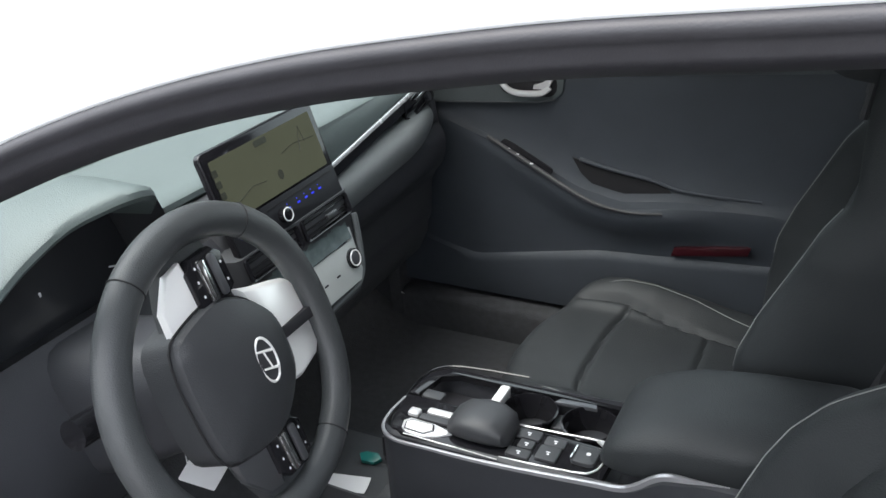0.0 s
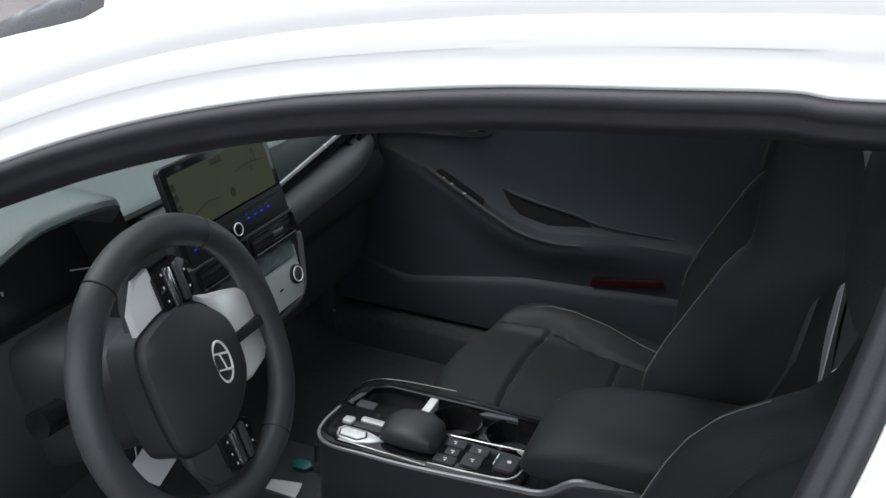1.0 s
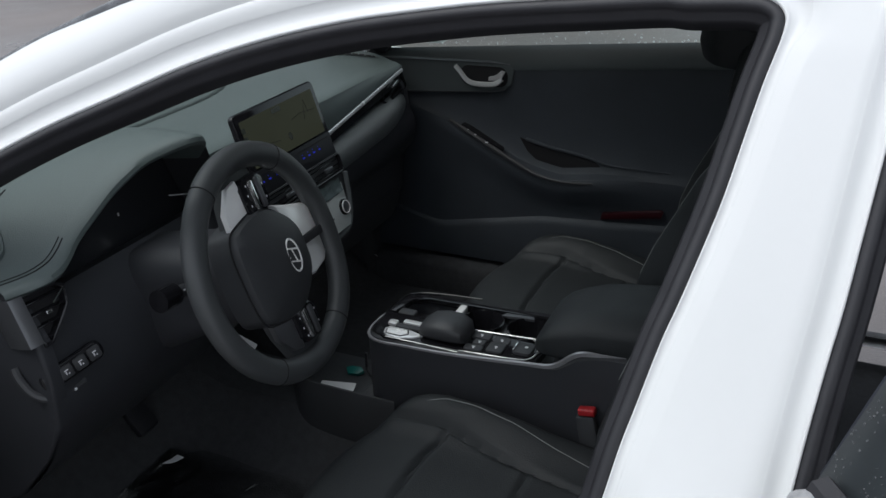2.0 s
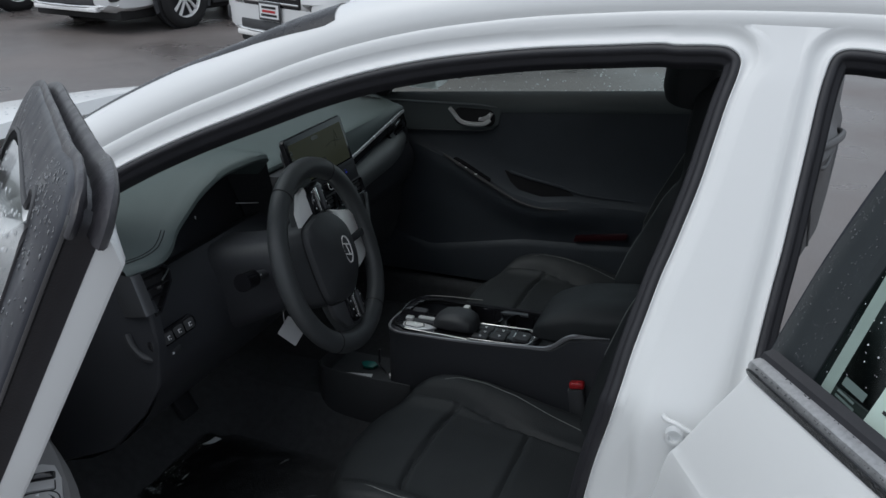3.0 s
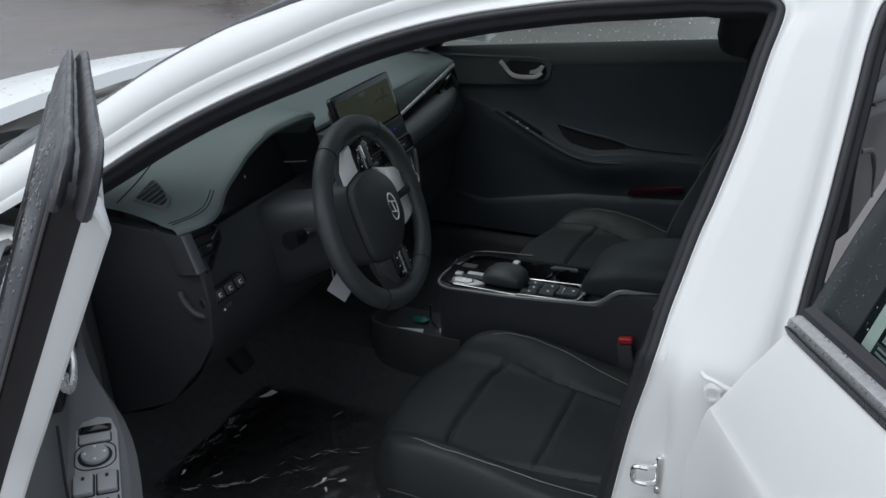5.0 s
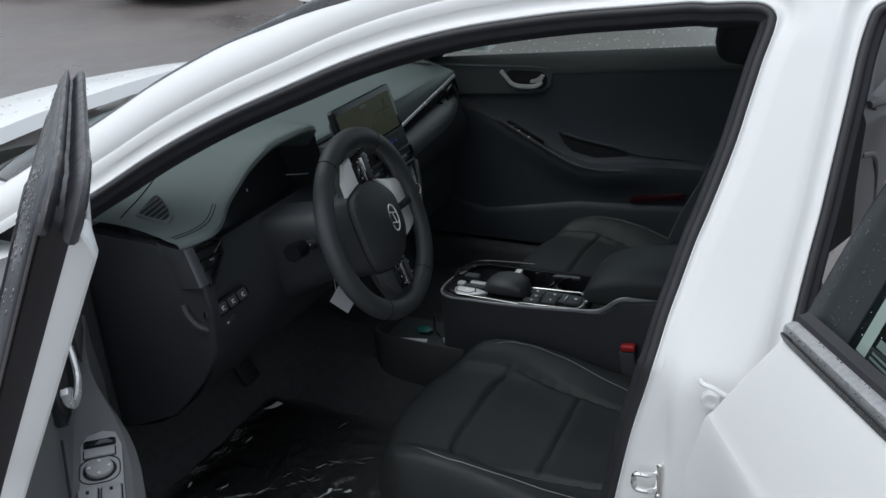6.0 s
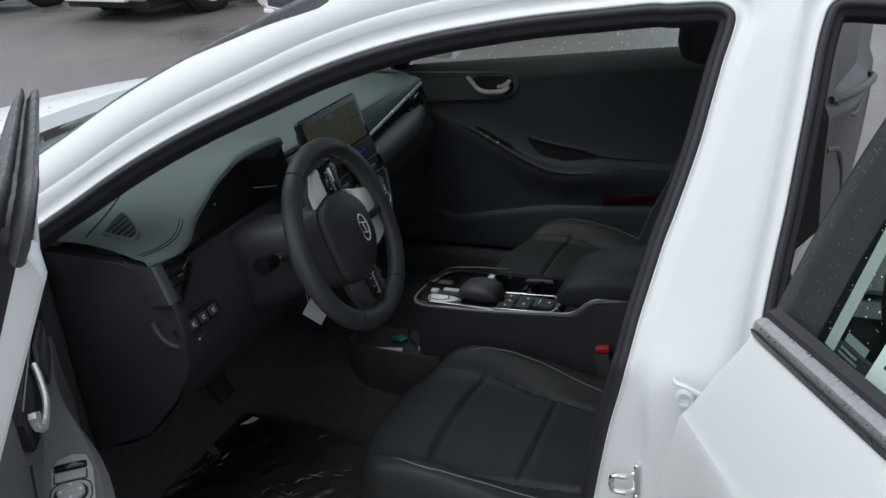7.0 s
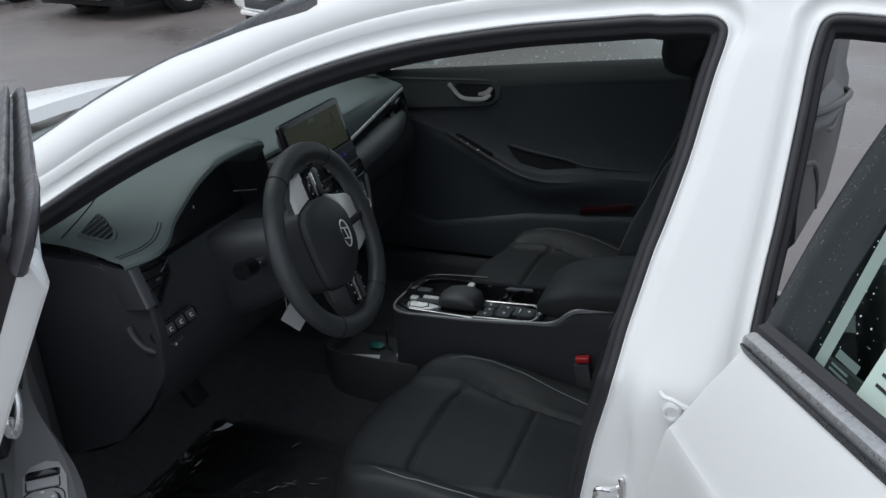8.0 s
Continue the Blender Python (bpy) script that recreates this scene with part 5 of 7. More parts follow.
def detail_steering_wheel():
    ob = steering
    for s in (1, -1):
        arm = [(s * u, v) for u, v in ((0.060, 0.060), (0.100, 0.052), (0.152, 0.030), (0.156, -0.024), (0.10, -0.040), (0.060, -0.040))]
        wheel_slab("spoke", arm, -0.022, 0.020, RIM_LEATHER, ob, "", 0.005)
        # twin silver trims; the s < 0 one has its shade put into the colour
        sil = [(s * u, v) for u, v in ((0.072, 0.066), (0.098, 0.064), (0.128, 0.040), (0.133, 0.018), (0.10, 0.016), (0.074, 0.018))]
        wheel_slab("spoke_trim", sil, -0.004, 0.010, SPOKE if s > 0 else SATIN_DARK, ob, "brushed silver spoke trim in the bright tone" if s > 0 else "silver spoke trim in a darker shaded tone", 0.003)
        pod = wheel_slab("button_pod", [(s * u, v) for u, v in ((0.078, 0.022), (0.118, 0.022), (0.130, 0.010), (0.132, -0.022), (0.122, -0.034), (0.084, -0.034), (0.076, -0.022))], -0.004, 0.016, GLOSS, ob, "glossy black button pod", 0.004)
        for k, y in enumerate((0.002, -0.014)):
            def roller(bm):
                m = wheel_turn @ Matrix.Translation((s * 0.103, y, 0.013))
                slab(bm, rounded(0.046, 0.010, 0.004, 3), 0.004, m, 0.0018)
            one("rocker", roller, CHROME if k == 0 else SATIN_DARK, pod, "chrome rocker switch")
        for u, v in ((0.090, 0.013), (0.106, 0.013), (0.120, 0.010), (0.092, -0.026), (0.112, -0.026)):
            def mark(bm):
                slab(bm, rounded(0.003, 0.002, 0.0006, 2), 0.0006, wheel_turn @ Matrix.Translation((s * u, v, 0.0122)))
            one("button_mark", mark, ICON, pod)
    # lower spoke with a dark middle strip
    low = [(-0.052, -0.040), (-0.030, -0.050), (0.0, -0.054), (0.030, -0.050), (0.076, -0.036), (0.062, -0.075), (0.050, -0.118), (0.030, -0.142), (0.0, -0.146), (-0.030, -0.142), (-0.050, -0.118), (-0.056, -0.075)]
    def lower(bm):
        rows = []
        for f, z in ((1.0, -0.020), (1.0, -0.002), (0.97, 0.004), (0.90, 0.007)):
            rows.append([wheel_turn @ V((u * f, -0.095 + (v + 0.095) * f, z - 0.010 * ((v + 0.04) / 0.1) ** 2)) for u, v in low])
        loft(bm, rows, closed=True, cap=True)
    one("lower_spoke", lower, SPOKE, ob, "bright satin silver lower spoke")
    wheel_slab("spoke_strip", [(-0.006, -0.058), (0.008, -0.058), (0.005, -0.146), (-0.008, -0.146)], -0.002, 0.0085, RUBBER, ob, "dark strip across the silver spoke", 0.001)
    # badge: a ring with a slanted bar
    badge = one("badge_ring", lambda bm: wire(bm, [wheel_turn @ V((0.025 * math.cos(a), -0.012 + 0.0140 * math.sin(a), 0.0278)) for a in np.linspace(0, 2 * math.pi, 28)[:-1]], 0.0017, 6, ring=True, cap=False), SATIN, ob, "chrome oval badge")
    one("badge_bars", lambda bm: [wire(bm, [wheel_turn @ V((x0, -0.012 + y0, 0.0285)), wheel_turn @ V((x1, -0.012 + y1, 0.0285))], 0.0016, 6) for x0, y0, x1, y1 in ((-0.014, -0.011, -0.006, 0.011), (0.006, -0.011, 0.014, 0.011), (-0.010, -0.002, 0.010, 0.002))], SATIN, badge)
    # seams in the rim's leather
    for ang in (148, 32, 212, 328):
        a = radians(ang)
        def seam(bm):
            pts = []
            for j in range(16):
                b = 2 * math.pi * j / 16
                r = RIM_R * rim_flat(a) + 0.0193 * math.cos(b)
                pts.append(wheel_turn @ V((r * math.cos(a), r * math.sin(a), 0.0169 * math.sin(b))))
            wire(bm, pts, 0.0009, 5, ring=True, cap=False)
        one("rim_seam", seam, SEAM, ob)
    # groove round the airbag cover
    edge = cr([(-0.062, 0.080, 0), (0, 0.087, 0), (0.062, 0.080, 0), (0.079, 0.045, 0), (0.082, 0.0, 0), (0.064, -0.036, 0), (0.034, -0.062, 0), (0, -0.067, 0), (-0.034, -0.062, 0), (-0.064, -0.036, 0), (-0.082, 0, 0), (-0.079, 0.045, 0)], 4, True)
    one("cover_groove", lambda bm: wire(bm, [wheel_turn @ V((p.x * 1.006, p.y * 1.006, 0.006)) for p in edge], 0.0014, 5, ring=True, cap=False), SEAM, ob)
    # column behind the wheel
    col = thing("steering_column", (-0.12, -0.352, 0.80), "black steering column shroud with two switch stalks", "steering column")
    def shroud(bm):
        rows = []
        for z, w, h in ((-0.045, 0.050, 0.050), (-0.07, 0.062, 0.062), (-0.12, 0.068, 0.070), (-0.22, 0.072, 0.085)):
            rows.append([WHEEL_M @ V((w * u, h * v - 0.008, z)) for u, v in rounded(2, 2, 0.6, 4)])
        loft(bm, rows, closed=True, cap=True)
    one("shroud", shroud, LOWDASH, col)
    for s in (-1, 1):
        st = one("stalk", lambda bm: wire(bm, [WHEEL_M @ V((s * 0.05, 0.005, -0.105)), WHEEL_M @ V((s * 0.085, 0.012, -0.104)), WHEEL_M @ V((s * 0.112, 0.016, -0.102))], 0.0105, 10, size=lambda t: 0.75 + 0.35 * t), PLASTIC, col)
        one("stalk_knob", lambda bm: wire(bm, [WHEEL_M @ V((s * 0.106, 0.016, -0.102)), WHEEL_M @ V((s * 0.140, 0.020, -0.100))], 0.0165, 14), GLOSS, st, "ribbed black stalk knob")
        for k in range(4):
            one("stalk_mark", lambda bm: slab(bm, rounded(0.004, 0.0025, 0.0008, 2), 0.0006, WHEEL_M @ Matrix.Translation((s * (0.098 + 0.010 * k), 0.0165 + 0.001 * k, -0.0885 + 0.0005 * k))), ICON, st)
    # paper tag hanging from the column
    tag = thing("paper_tag", (-0.12, -0.34, 0.705), "blank white paper tag hanging below the column", "paper tag")
    def sheet(bm):
        m = frame_of((-0.12, -0.342, 0.742), (0.25, 0.62, -0.72), (0.93, -0.36, 0.05))
        slab(bm, rounded(0.058, 0.040, 0.002, 2), 0.0008, m)
    one("card", sheet, PAPER, tag)
    one("string", lambda bm: wire(bm, [(-0.12, -0.365, 0.765), (-0.125, -0.36, 0.80), (-0.13, -0.352, 0.83)], 0.0008, 5), PAPER, tag)


detail_steering_wheel()


# ---- dashboard details ----
def slat_vent(parent, m, outline, slats, name="vent", frame_mat=None, along=True):
    """A recessed vent: frame, dark well and slats; m has z towards the viewer."""
    xs, ys = [p[0] for p in outline], [p[1] for p in outline]
    cx, cy = sum(xs) / len(xs), sum(ys) / len(ys)
    f = one(name, lambda bm: loft(bm, [[m @ V((x, y, 0.0)) for x, y in outline], [m @ V((x, y, 0.004)) for x, y in outline],
                                       [m @ V((cx + (x - cx) * 0.90, cy + (y - cy) * 0.90, 0.003)) for x, y in outline],
                                       [m @ V((cx + (x - cx) * 0.86, cy + (y - cy) * 0.86, -0.012)) for x, y in outline]], closed=True), frame_mat or PLASTIC, parent)
    one("well", lambda bm: bm.faces.new([bm.verts.new(m @ V((cx + (x - cx) * 0.87, cy + (y - cy) * 0.87, -0.009))) for x, y in outline]), SEAM, f)
    y0, y1 = min(ys), max(ys)
    for k in range(slats):
        y = y0 + (y1 - y0) * (k + 0.7) / (slats + 0.4)
        cut = []
        n = len(outline)
        for i in range(n):
            (xa, ya), (xb, yb) = outline[i], outline[(i + 1) % n]
            if (ya - y) * (yb - y) < 0:
                cut.append(xa + (xb - xa) * (y - ya) / (yb - ya))
        if len(cut) < 2:
            continue
        a, b = cx + (min(cut) - cx) * 0.88, cx + (max(cut) - cx) * 0.88
        one("slat", lambda bm: rbox(bm, m @ V(((a + b) / 2, y, -0.003)), (b - a, 0.0016, 0.008), 0.0006, 1, m.to_3x3() @ Matrix.Rotation(radians(25), 3, "X")), GLOSS, f)
    return f


def detail_dashboard():
    ob = dashboard
    # triangular side defroster set into the top pad
    tri = [V((x, y, 0)) for x, y in ((-0.372, -0.530), (-0.366, -0.527), (-0.345, -0.538), (-0.305, -0.566), (-0.290, -0.582), (-0.286, -0.596), (-0.294, -0.603), (-0.340, -0.602), (-0.354, -0.598), (-0.359, -0.588), (-0.368, -0.555))]
    tri = cr(tri, 3, True)
    mid = sum(tri, V()) / len(tri)
    def ring_at(f, up):
        return [dash_at(mid.x + (p.x - mid.x) * f, mid.y + (p.y - mid.y) * f, up) for p in tri]
    vent = one("side_defroster", lambda bm: loft(bm, [ring_at(1.06, 0.0002), ring_at(1.0, 0.0036), ring_at(0.86, 0.0034), ring_at(0.82, 0.0008)], closed=True), DASH, ob)
    one("well", lambda bm: bm.faces.new([bm.verts.new(p) for p in ring_at(0.84, 0.0010)]), SEAM, vent)
    for k in range(5):
        x = -0.356 + 0.013 * k
        cut = sorted(a.y + (b.y - a.y) * (x - a.x) / (b.x - a.x) for a, b in zip(tri, tri[1:] + tri[:1]) if (a.x - x) * (b.x - x) < 0)
        if len(cut) > 1:
            y0, y1 = mid.y + (cut[0] - mid.y) * 0.84, mid.y + (cut[-1] - mid.y) * 0.84
            one("slat", lambda bm: loft(bm, [[dash_at(x + dx, y, h) for dx, h in ((-0.0010, 0.0012), (-0.0007, 0.0028), (0.0010, 0.0030), (0.0013, 0.0012))] for y in np.linspace(y0, y1, 5)]), DASH, vent)
    # seams in the top pad
    one("pad_seam", lambda bm: wire(bm, [dash_at(x, y, 0.0006) for x, y in zip(np.linspace(-0.421, -0.377, 14), np.linspace(-0.454, -0.614, 14))], 0.0012, 5), SEAM, ob)
    for off in (0.0, 0.007):
        one("pad_stitch", lambda bm: wire(bm, [dash_at(dash_rear(y) - 0.014 - off, y, 0.0006) for y in np.linspace(-0.625, -0.52, 16)], 0.0008, 5), SEAM, ob)
    # raised pad ahead of the screen
    def raised(bm):
        rows = []
        for f, h in ((1.0, -0.004), (0.985, 0.003), (0.96, 0.0055), (0.6, 0.0065), (0.05, 0.0065)):
            row = []
            for i in range(40):
                a = 2 * math.pi * i / 40
                x, y = -0.64 + 0.16 * f * math.copysign(abs(math.cos(a)) ** 0.7, math.cos(a)), -0.02 + 0.30 * f * math.copysign(abs(math.sin(a)) ** 0.7, math.sin(a))
                row.append(dash_at(x, y, h))
            rows.append(row)
        loft(bm, rows, closed=True)
    one("raised_pad", raised, DASH, ob)
    # defroster slots by the windscreen, passenger end
    def slot(bm):
        pts = [V((-0.47 + 0.10 * t, 0.56 + 0.055 * t, 0)) for t in np.linspace(0, 1, 8)]
        rows = []
        for p in pts:
            z = dash_at(p.x, p.y, 0.0012).z
            rows.append([V((p.x - 0.006, p.y + 0.009, z)), V((p.x + 0.006, p.y - 0.009, z))])
        loft(bm, rows)
    sl = one("defroster_slot", slot, SEAM, ob)
    for k in range(7):
        t = (k + 0.5) / 7
        x, y = -0.47 + 0.10 * t, 0.56 + 0.055 * t
        z = dash_at(x, y, 0.002).z
        one("slot_rib", lambda bm: rbox(bm, (x, y, z), (0.003, 0.018, 0.003), 0.0008, 1, Matrix.Rotation(radians(30), 3, "Z")), DASH, sl)
    # driver's outer vent: satin cheek on the end face, black well and blades on the rear face
    def cheek(bm):
        rows = []
        for t in np.linspace(0, 1, 7):
            z = 0.967 - 0.066 * t
            rows.append([V((-0.286 + 0.030 * t, -0.634, z - 0.016 * t)), V((-0.270 + 0.027 * t, -0.641, z - 0.012 * t)), V((-0.247 + 0.024 * t, -0.6455, z - 0.007 * t)), V((-0.224 + 0.021 * t, -0.6472, z - 0.002 * t)), V((-0.218 + 0.021 * t, -0.6462, z - 0.001 * t)), V((-0.215 + 0.021 * t, -0.641, z)), V((-0.213 + 0.021 * t, -0.628, z))])
        loft(bm, rows)
    one("vent_cheek", cheek, SATIN_DARK, ob, "dark satin silver vent surround")
    mv2 = frame_of((-0.204, -0.599, 0.930), (0.10, 0.99, -0.02), (0.95, -0.10, 0.28))
    vo = [(-0.037, 0.034), (0.020, 0.034), (0.031, 0.026), (0.027, 0.002), (-0.014, -0.038), (-0.026, -0.040), (-0.033, -0.005)]
    slat_vent(ob, mv2, vo, 4, "side_vent", GLOSS)
    one("vent_tab", lambda bm: rbox(bm, mv2 @ V((-0.004, 0.002, 0.004)), (0.010, 0.006, 0.006), 0.0015, 2, mv2.to_3x3()), CHROME, ob, "small chrome vent tab")
    one("vent_blade_trim", lambda bm: wire(bm, [mv2 @ V((0.006, 0.010, 0.005)), mv2 @ V((0.028, 0.024, 0.005))], 0.0014, 6), CHROME, ob, "thin chrome blade edge")
    # switch bank
    ms = frame_of((-0.1905, -0.597, 0.848), (0.30, 0.92, 0.22), (0.93, -0.32, 0.10))
    bank = one("switch_bank", lambda bm: slab(bm, rounded(0.092, 0.028, 0.011, 4), 0.008, ms @ Matrix.Translation((0, 0, -0.004)), 0.003), GLOSS, ob, "four-button switch bank with white symbols")
    for k in range(4):
        x = -0.033 + 0.0215 * k
        one("switch", lambda bm: slab(bm, rounded(0.018, 0.019, 0.003, 3), 0.003, ms @ Matrix.Translation((x, 0, 0.0035)), 0.001), PLASTIC, bank)
        one("symbol", lambda bm: [slab(bm, rounded(w, h, 0.0005, 2), 0.0005, ms @ Matrix.Translation((x + dx, dy, 0.0066))) for dx, dy, w, h in ((0, 0.003, 0.006, 0.0016), (-0.0015, -0.001, 0.0018, 0.005), (0.002, -0.003, 0.002, 0.002))], ICON, bank)
    # fold under the bank
    one("bank_lip", lambda bm: wire(bm, cr([V((-0.246, -0.642, 0.858)), V((-0.236, -0.645, 0.840)), V((-0.218, -0.642, 0.820)), V((-0.202, -0.625, 0.812)), V((-0.195, -0.58, 0.814))], 4), 0.006, 8), PLASTIC, ob)
    one("lamp_dot", lambda bm: rbox(bm, (-0.192, -0.600, 0.812), (0.004, 0.004, 0.004), 0.001, 2), ICON, ob)
    # passenger side strip, pad edge, and vent
    def strip(bm, dz, dx, prof):
        path = []
        for y in np.linspace(0.135, 0.628, 20):
            path.append(V((dash_rear(y) + 0.012 + dx, y, 0.884 + 0.118 * (y - 0.135) ** 1.0 * 0.9 + dz)))
        sweep(bm, path, prof, lambda p: V((1, 0, 0.25)), closed=True, cap=True)
    one("trim_strip", lambda bm: strip(bm, 0.010, 0.004, [(-0.0045, -0.004), (-0.0045, 0.003), (0.0, 0.0045), (0.0045, 0.003), (0.0045, -0.004)]), CHROME_SATIN, ob, "slim chrome strip")
    one("trim_band", lambda bm: strip(bm, 0.0, -0.004, [(-0.018, -0.004), (-0.018, 0.003), (0.010, 0.004), (0.012, -0.004)]), GLOSS, ob, "glossy black band")
    def fascia(bm):
        rows = []
        for y in np.linspace(0.128, 0.630, 26):
            b, z, foot = dash_rear(y), dash_z(y, 1), 0.884 + 0.1062 * (y - 0.135) + 0.0165
            foot = min(foot, z - 0.006)
            rows.append([V((b + 0.004, y, z - 0.003)), V((b + 0.010, y, z - 0.25 * (z - foot))), V((b + 0.0155, y, z - 0.6 * (z - foot))), V((b + 0.0175, y, foot + 0.001)), V((b + 0.012, y, foot - 0.002))])
        loft(bm, rows)
    one("pad_fascia", fascia, DASH, ob)
    mp = frame_of((-0.306, 0.580, 0.922), (-0.05, 0.97, 0.20), (0.97, -0.05, 0.25))
    slat_vent(ob, mp, [(-0.075, -0.014), (-0.060, 0.010), (0.045, 0.028), (0.056, 0.020), (0.052, -0.026), (0.044, -0.032), (-0.060, -0.024)], 4, "passenger_vent", GLOSS)
    one("vent_tab", lambda bm: rbox(bm, mp @ V((0.0, 0.0, 0.006)), (0.040, 0.006, 0.006), 0.0015, 2, mp.to_3x3()), CHROME, ob, "chrome vent tab")
    def roll(bm):
        rows = []
        for y in np.linspace(0.140, 0.622, 24):
            k = (y - 0.14) / 0.50
            e = -0.028 * max(0.0, (y - 0.46) / 0.162) ** 2
            prof = cr([V((-0.335 + e, y, 0.872 + 0.022 * k)), V((-0.302 + e, y, 0.872 + 0.030 * k)), V((-0.274 + e, y, 0.857 + 0.034 * k)), V((-0.266 + e, y, 0.830 + 0.036 * k)), V((-0.278 + e, y, 0.800 + 0.034 * k)), V((-0.315 + e, y, 0.775 + 0.03 * k))], 4)
            rows.append(prof)
        loft(bm, rows)
    one("knee_roll", roll, ROLL, ob, "soft grey roll above the glovebox")
    # glovebox lid
    def lid(bm):
        rows = []
        for x, z in ((-0.312, 0.785), (-0.318, 0.72), (-0.326, 0.66), (-0.335, 0.60), (-0.36, 0.55)):
            rows.append([V((x + 0.006, y, z)) for y in np.linspace(0.17, 0.62, 10)])
        loft(bm, rows)
    one("glovebox_lid", lid, PLASTIC, ob)
    # instrument face marks
    # the display's reflection, drawn as a thin white wire
    one("dial_reflection", lambda bm: wire(bm, [V((-0.252, -0.296, 0.9725)), V((-0.252, -0.26, 0.961)), V((-0.252, -0.221, 0.949))], 0.0011, 6), ICON, ob, "thin white line standing in for a reflection of the display")
    for y, z in ((-0.36, 0.955), (-0.37, 0.945), (-0.31, 0.945)):
        one("dial_mark", lambda bm: rbox(bm, (-0.302, y, z), (0.002, 0.003, 0.012), 0.0006, 1), ICON, ob)
    one("instrument_floor", lambda bm: loft(bm, [[V((-0.235 - 0.10 * t, y, 0.912 + 0.006 * t + 0.03 * max(0, (-y - 0.5)))) for t in (0, 0.5, 1)] for y in np.linspace(-0.60, -0.21, 12)]), PLASTIC, ob)


detail_dashboard()


# ---- screen and stack details ----
def detail_stack():
    m = screen_m
    def at(u, v, z=-0.0026):
        return m @ Matrix.Translation((u, v, z))
    for u, v, w, h in ((-0.108, 0.050, 0.010, 0.010), (-0.108, 0.034, 0.010, 0.010), (-0.108, 0.018, 0.010, 0.010), (-0.108, 0.002, 0.010, 0.010)):
        one("map_button", lambda bm: slab(bm, rounded(w, h, 0.002, 2), 0.0006, at(u, v)), MAP_DARK, screen)
    one("map_pin", lambda bm: slab(bm, [(0.006 * math.cos(a), 0.0075 * math.sin(a)) for a in np.linspace(0, 2 * math.pi, 14)[:-1]], 0.0006, at(0.012, 0.004)), MAP_DARK, screen)
    one("map_banner", lambda bm: slab(bm, rounded(0.028, 0.009, 0.002, 2), 0.0006, at(-0.004, 0.060)), MAP_DARK, screen)
    for pts in (((0.070, 0.020), (0.078, 0.040), (0.084, 0.055), (0.088, 0.030)), ((-0.085, 0.0), (-0.05, 0.010), (-0.02, 0.006)), ((0.03, 0.03), (0.06, 0.035), (0.11, 0.030))):
        one("map_road", lambda bm: wire(bm, [m @ V((u, v, -0.0024)) for u, v in pts], 0.0007, 4), MAP_DARK, screen)
    one("lower_bezel", lambda bm: slab(bm, rounded(0.252, 0.056, 0.006), 0.0012, at(0.0045, -0.051, -0.0038), 0.0004), BEZEL, screen, "matt black bezel below the map")
    one("bezel_slot", lambda bm: slab(bm, rounded(0.236, 0.002, 0.0008, 2), 0.0005, at(0.0, -0.031)), SEAM, screen)
    for u in (-0.106, -0.086, -0.062, 0.002, 0.026, 0.045, 0.062, 0.081):
        one("touch_key", lambda bm: slab(bm, rounded(0.0070, 0.0028, 0.001, 2), 0.0006, at(u, -0.045)), BLUE, screen, "blue backlit key")
        one("key_light", lambda bm: slab(bm, rounded(0.0020, 0.0014, 0.0004, 2), 0.0004, at(u - 0.002, -0.0385)), BLUE, screen)
    for u in (-0.016,):
        k = one("dial_knob", lambda bm: slab(bm, [(0.011 * math.cos(a), 0.011 * math.sin(a)) for a in np.linspace(0, 2 * math.pi, 21)[:-1]], 0.012, at(u, -0.049, -0.004), 0.002), GLOSS, screen, "round knob with bright ring")
        one("knob_ring", lambda bm: wire(bm, [m @ V((u + 0.0098 * math.cos(a), -0.049 + 0.0098 * math.sin(a), 0.0082)) for a in np.linspace(0, 2 * math.pi, 21)[:-1]], 0.0010, 5, ring=True, cap=False), SATIN, k)
    # vents between screen and climate panel
    ms = stack_matrix(0.888)
    for u in (-0.066, 0.066):
        slat_vent(stack, ms @ Matrix.Translation((u, 0.002, 0.002)), rounded(0.124, 0.034, 0.006, 3), 3, "middle_vent", GLOSS)
        one("vent_tab", lambda bm: rbox(bm, ms @ V((u + 0.008, 0.002, 0.008)), (0.026, 0.008, 0.006), 0.0015, 2, ms.to_3x3()), SATIN_DARK, stack, "satin vent tab")
    mc = stack_matrix(0.815) @ Matrix.Translation((0, 0, 0.0066))
    st = one("start_button", lambda bm: slab(bm, [(0.0165 * math.cos(a), 0.0165 * math.sin(a)) for a in np.linspace(0, 2 * math.pi, 25)[:-1]], 0.005, mc @ Matrix.Translation((0.099, -0.011, 0)), 0.002), GLOSS, stack, "round black start button with silver ring")
    one("button_ring", lambda bm: wire(bm, [mc @ V((0.099 + 0.0125 * math.cos(a), -0.011 + 0.0125 * math.sin(a), 0.0056)) for a in np.linspace(0, 2 * math.pi, 25)[:-1]], 0.0013, 5, ring=True, cap=False), SATIN, st)
    one("button_face", lambda bm: slab(bm, [(0.0100 * math.cos(a), 0.0100 * math.sin(a)) for a in np.linspace(0, 2 * math.pi, 25)[:-1]], 0.0008, mc @ Matrix.Translation((0.099, -0.011, 0.0048)), 0.0003), SATIN_DARK, st)
    def film(bm):
        rows = []
        for u in np.linspace(-0.112, 0.112, 60):
            rows.append([mc @ V((u, v, 0.0012 + 0.0022 * abs(noise.noise(V((u * 45 + v * 30, v * 70, 2)))) + 0.0012 * abs(noise.noise(V((u * 110, v * 90, 5)))))) for v in np.linspace(0.020, 0.052, 16)])
        loft(bm, rows)
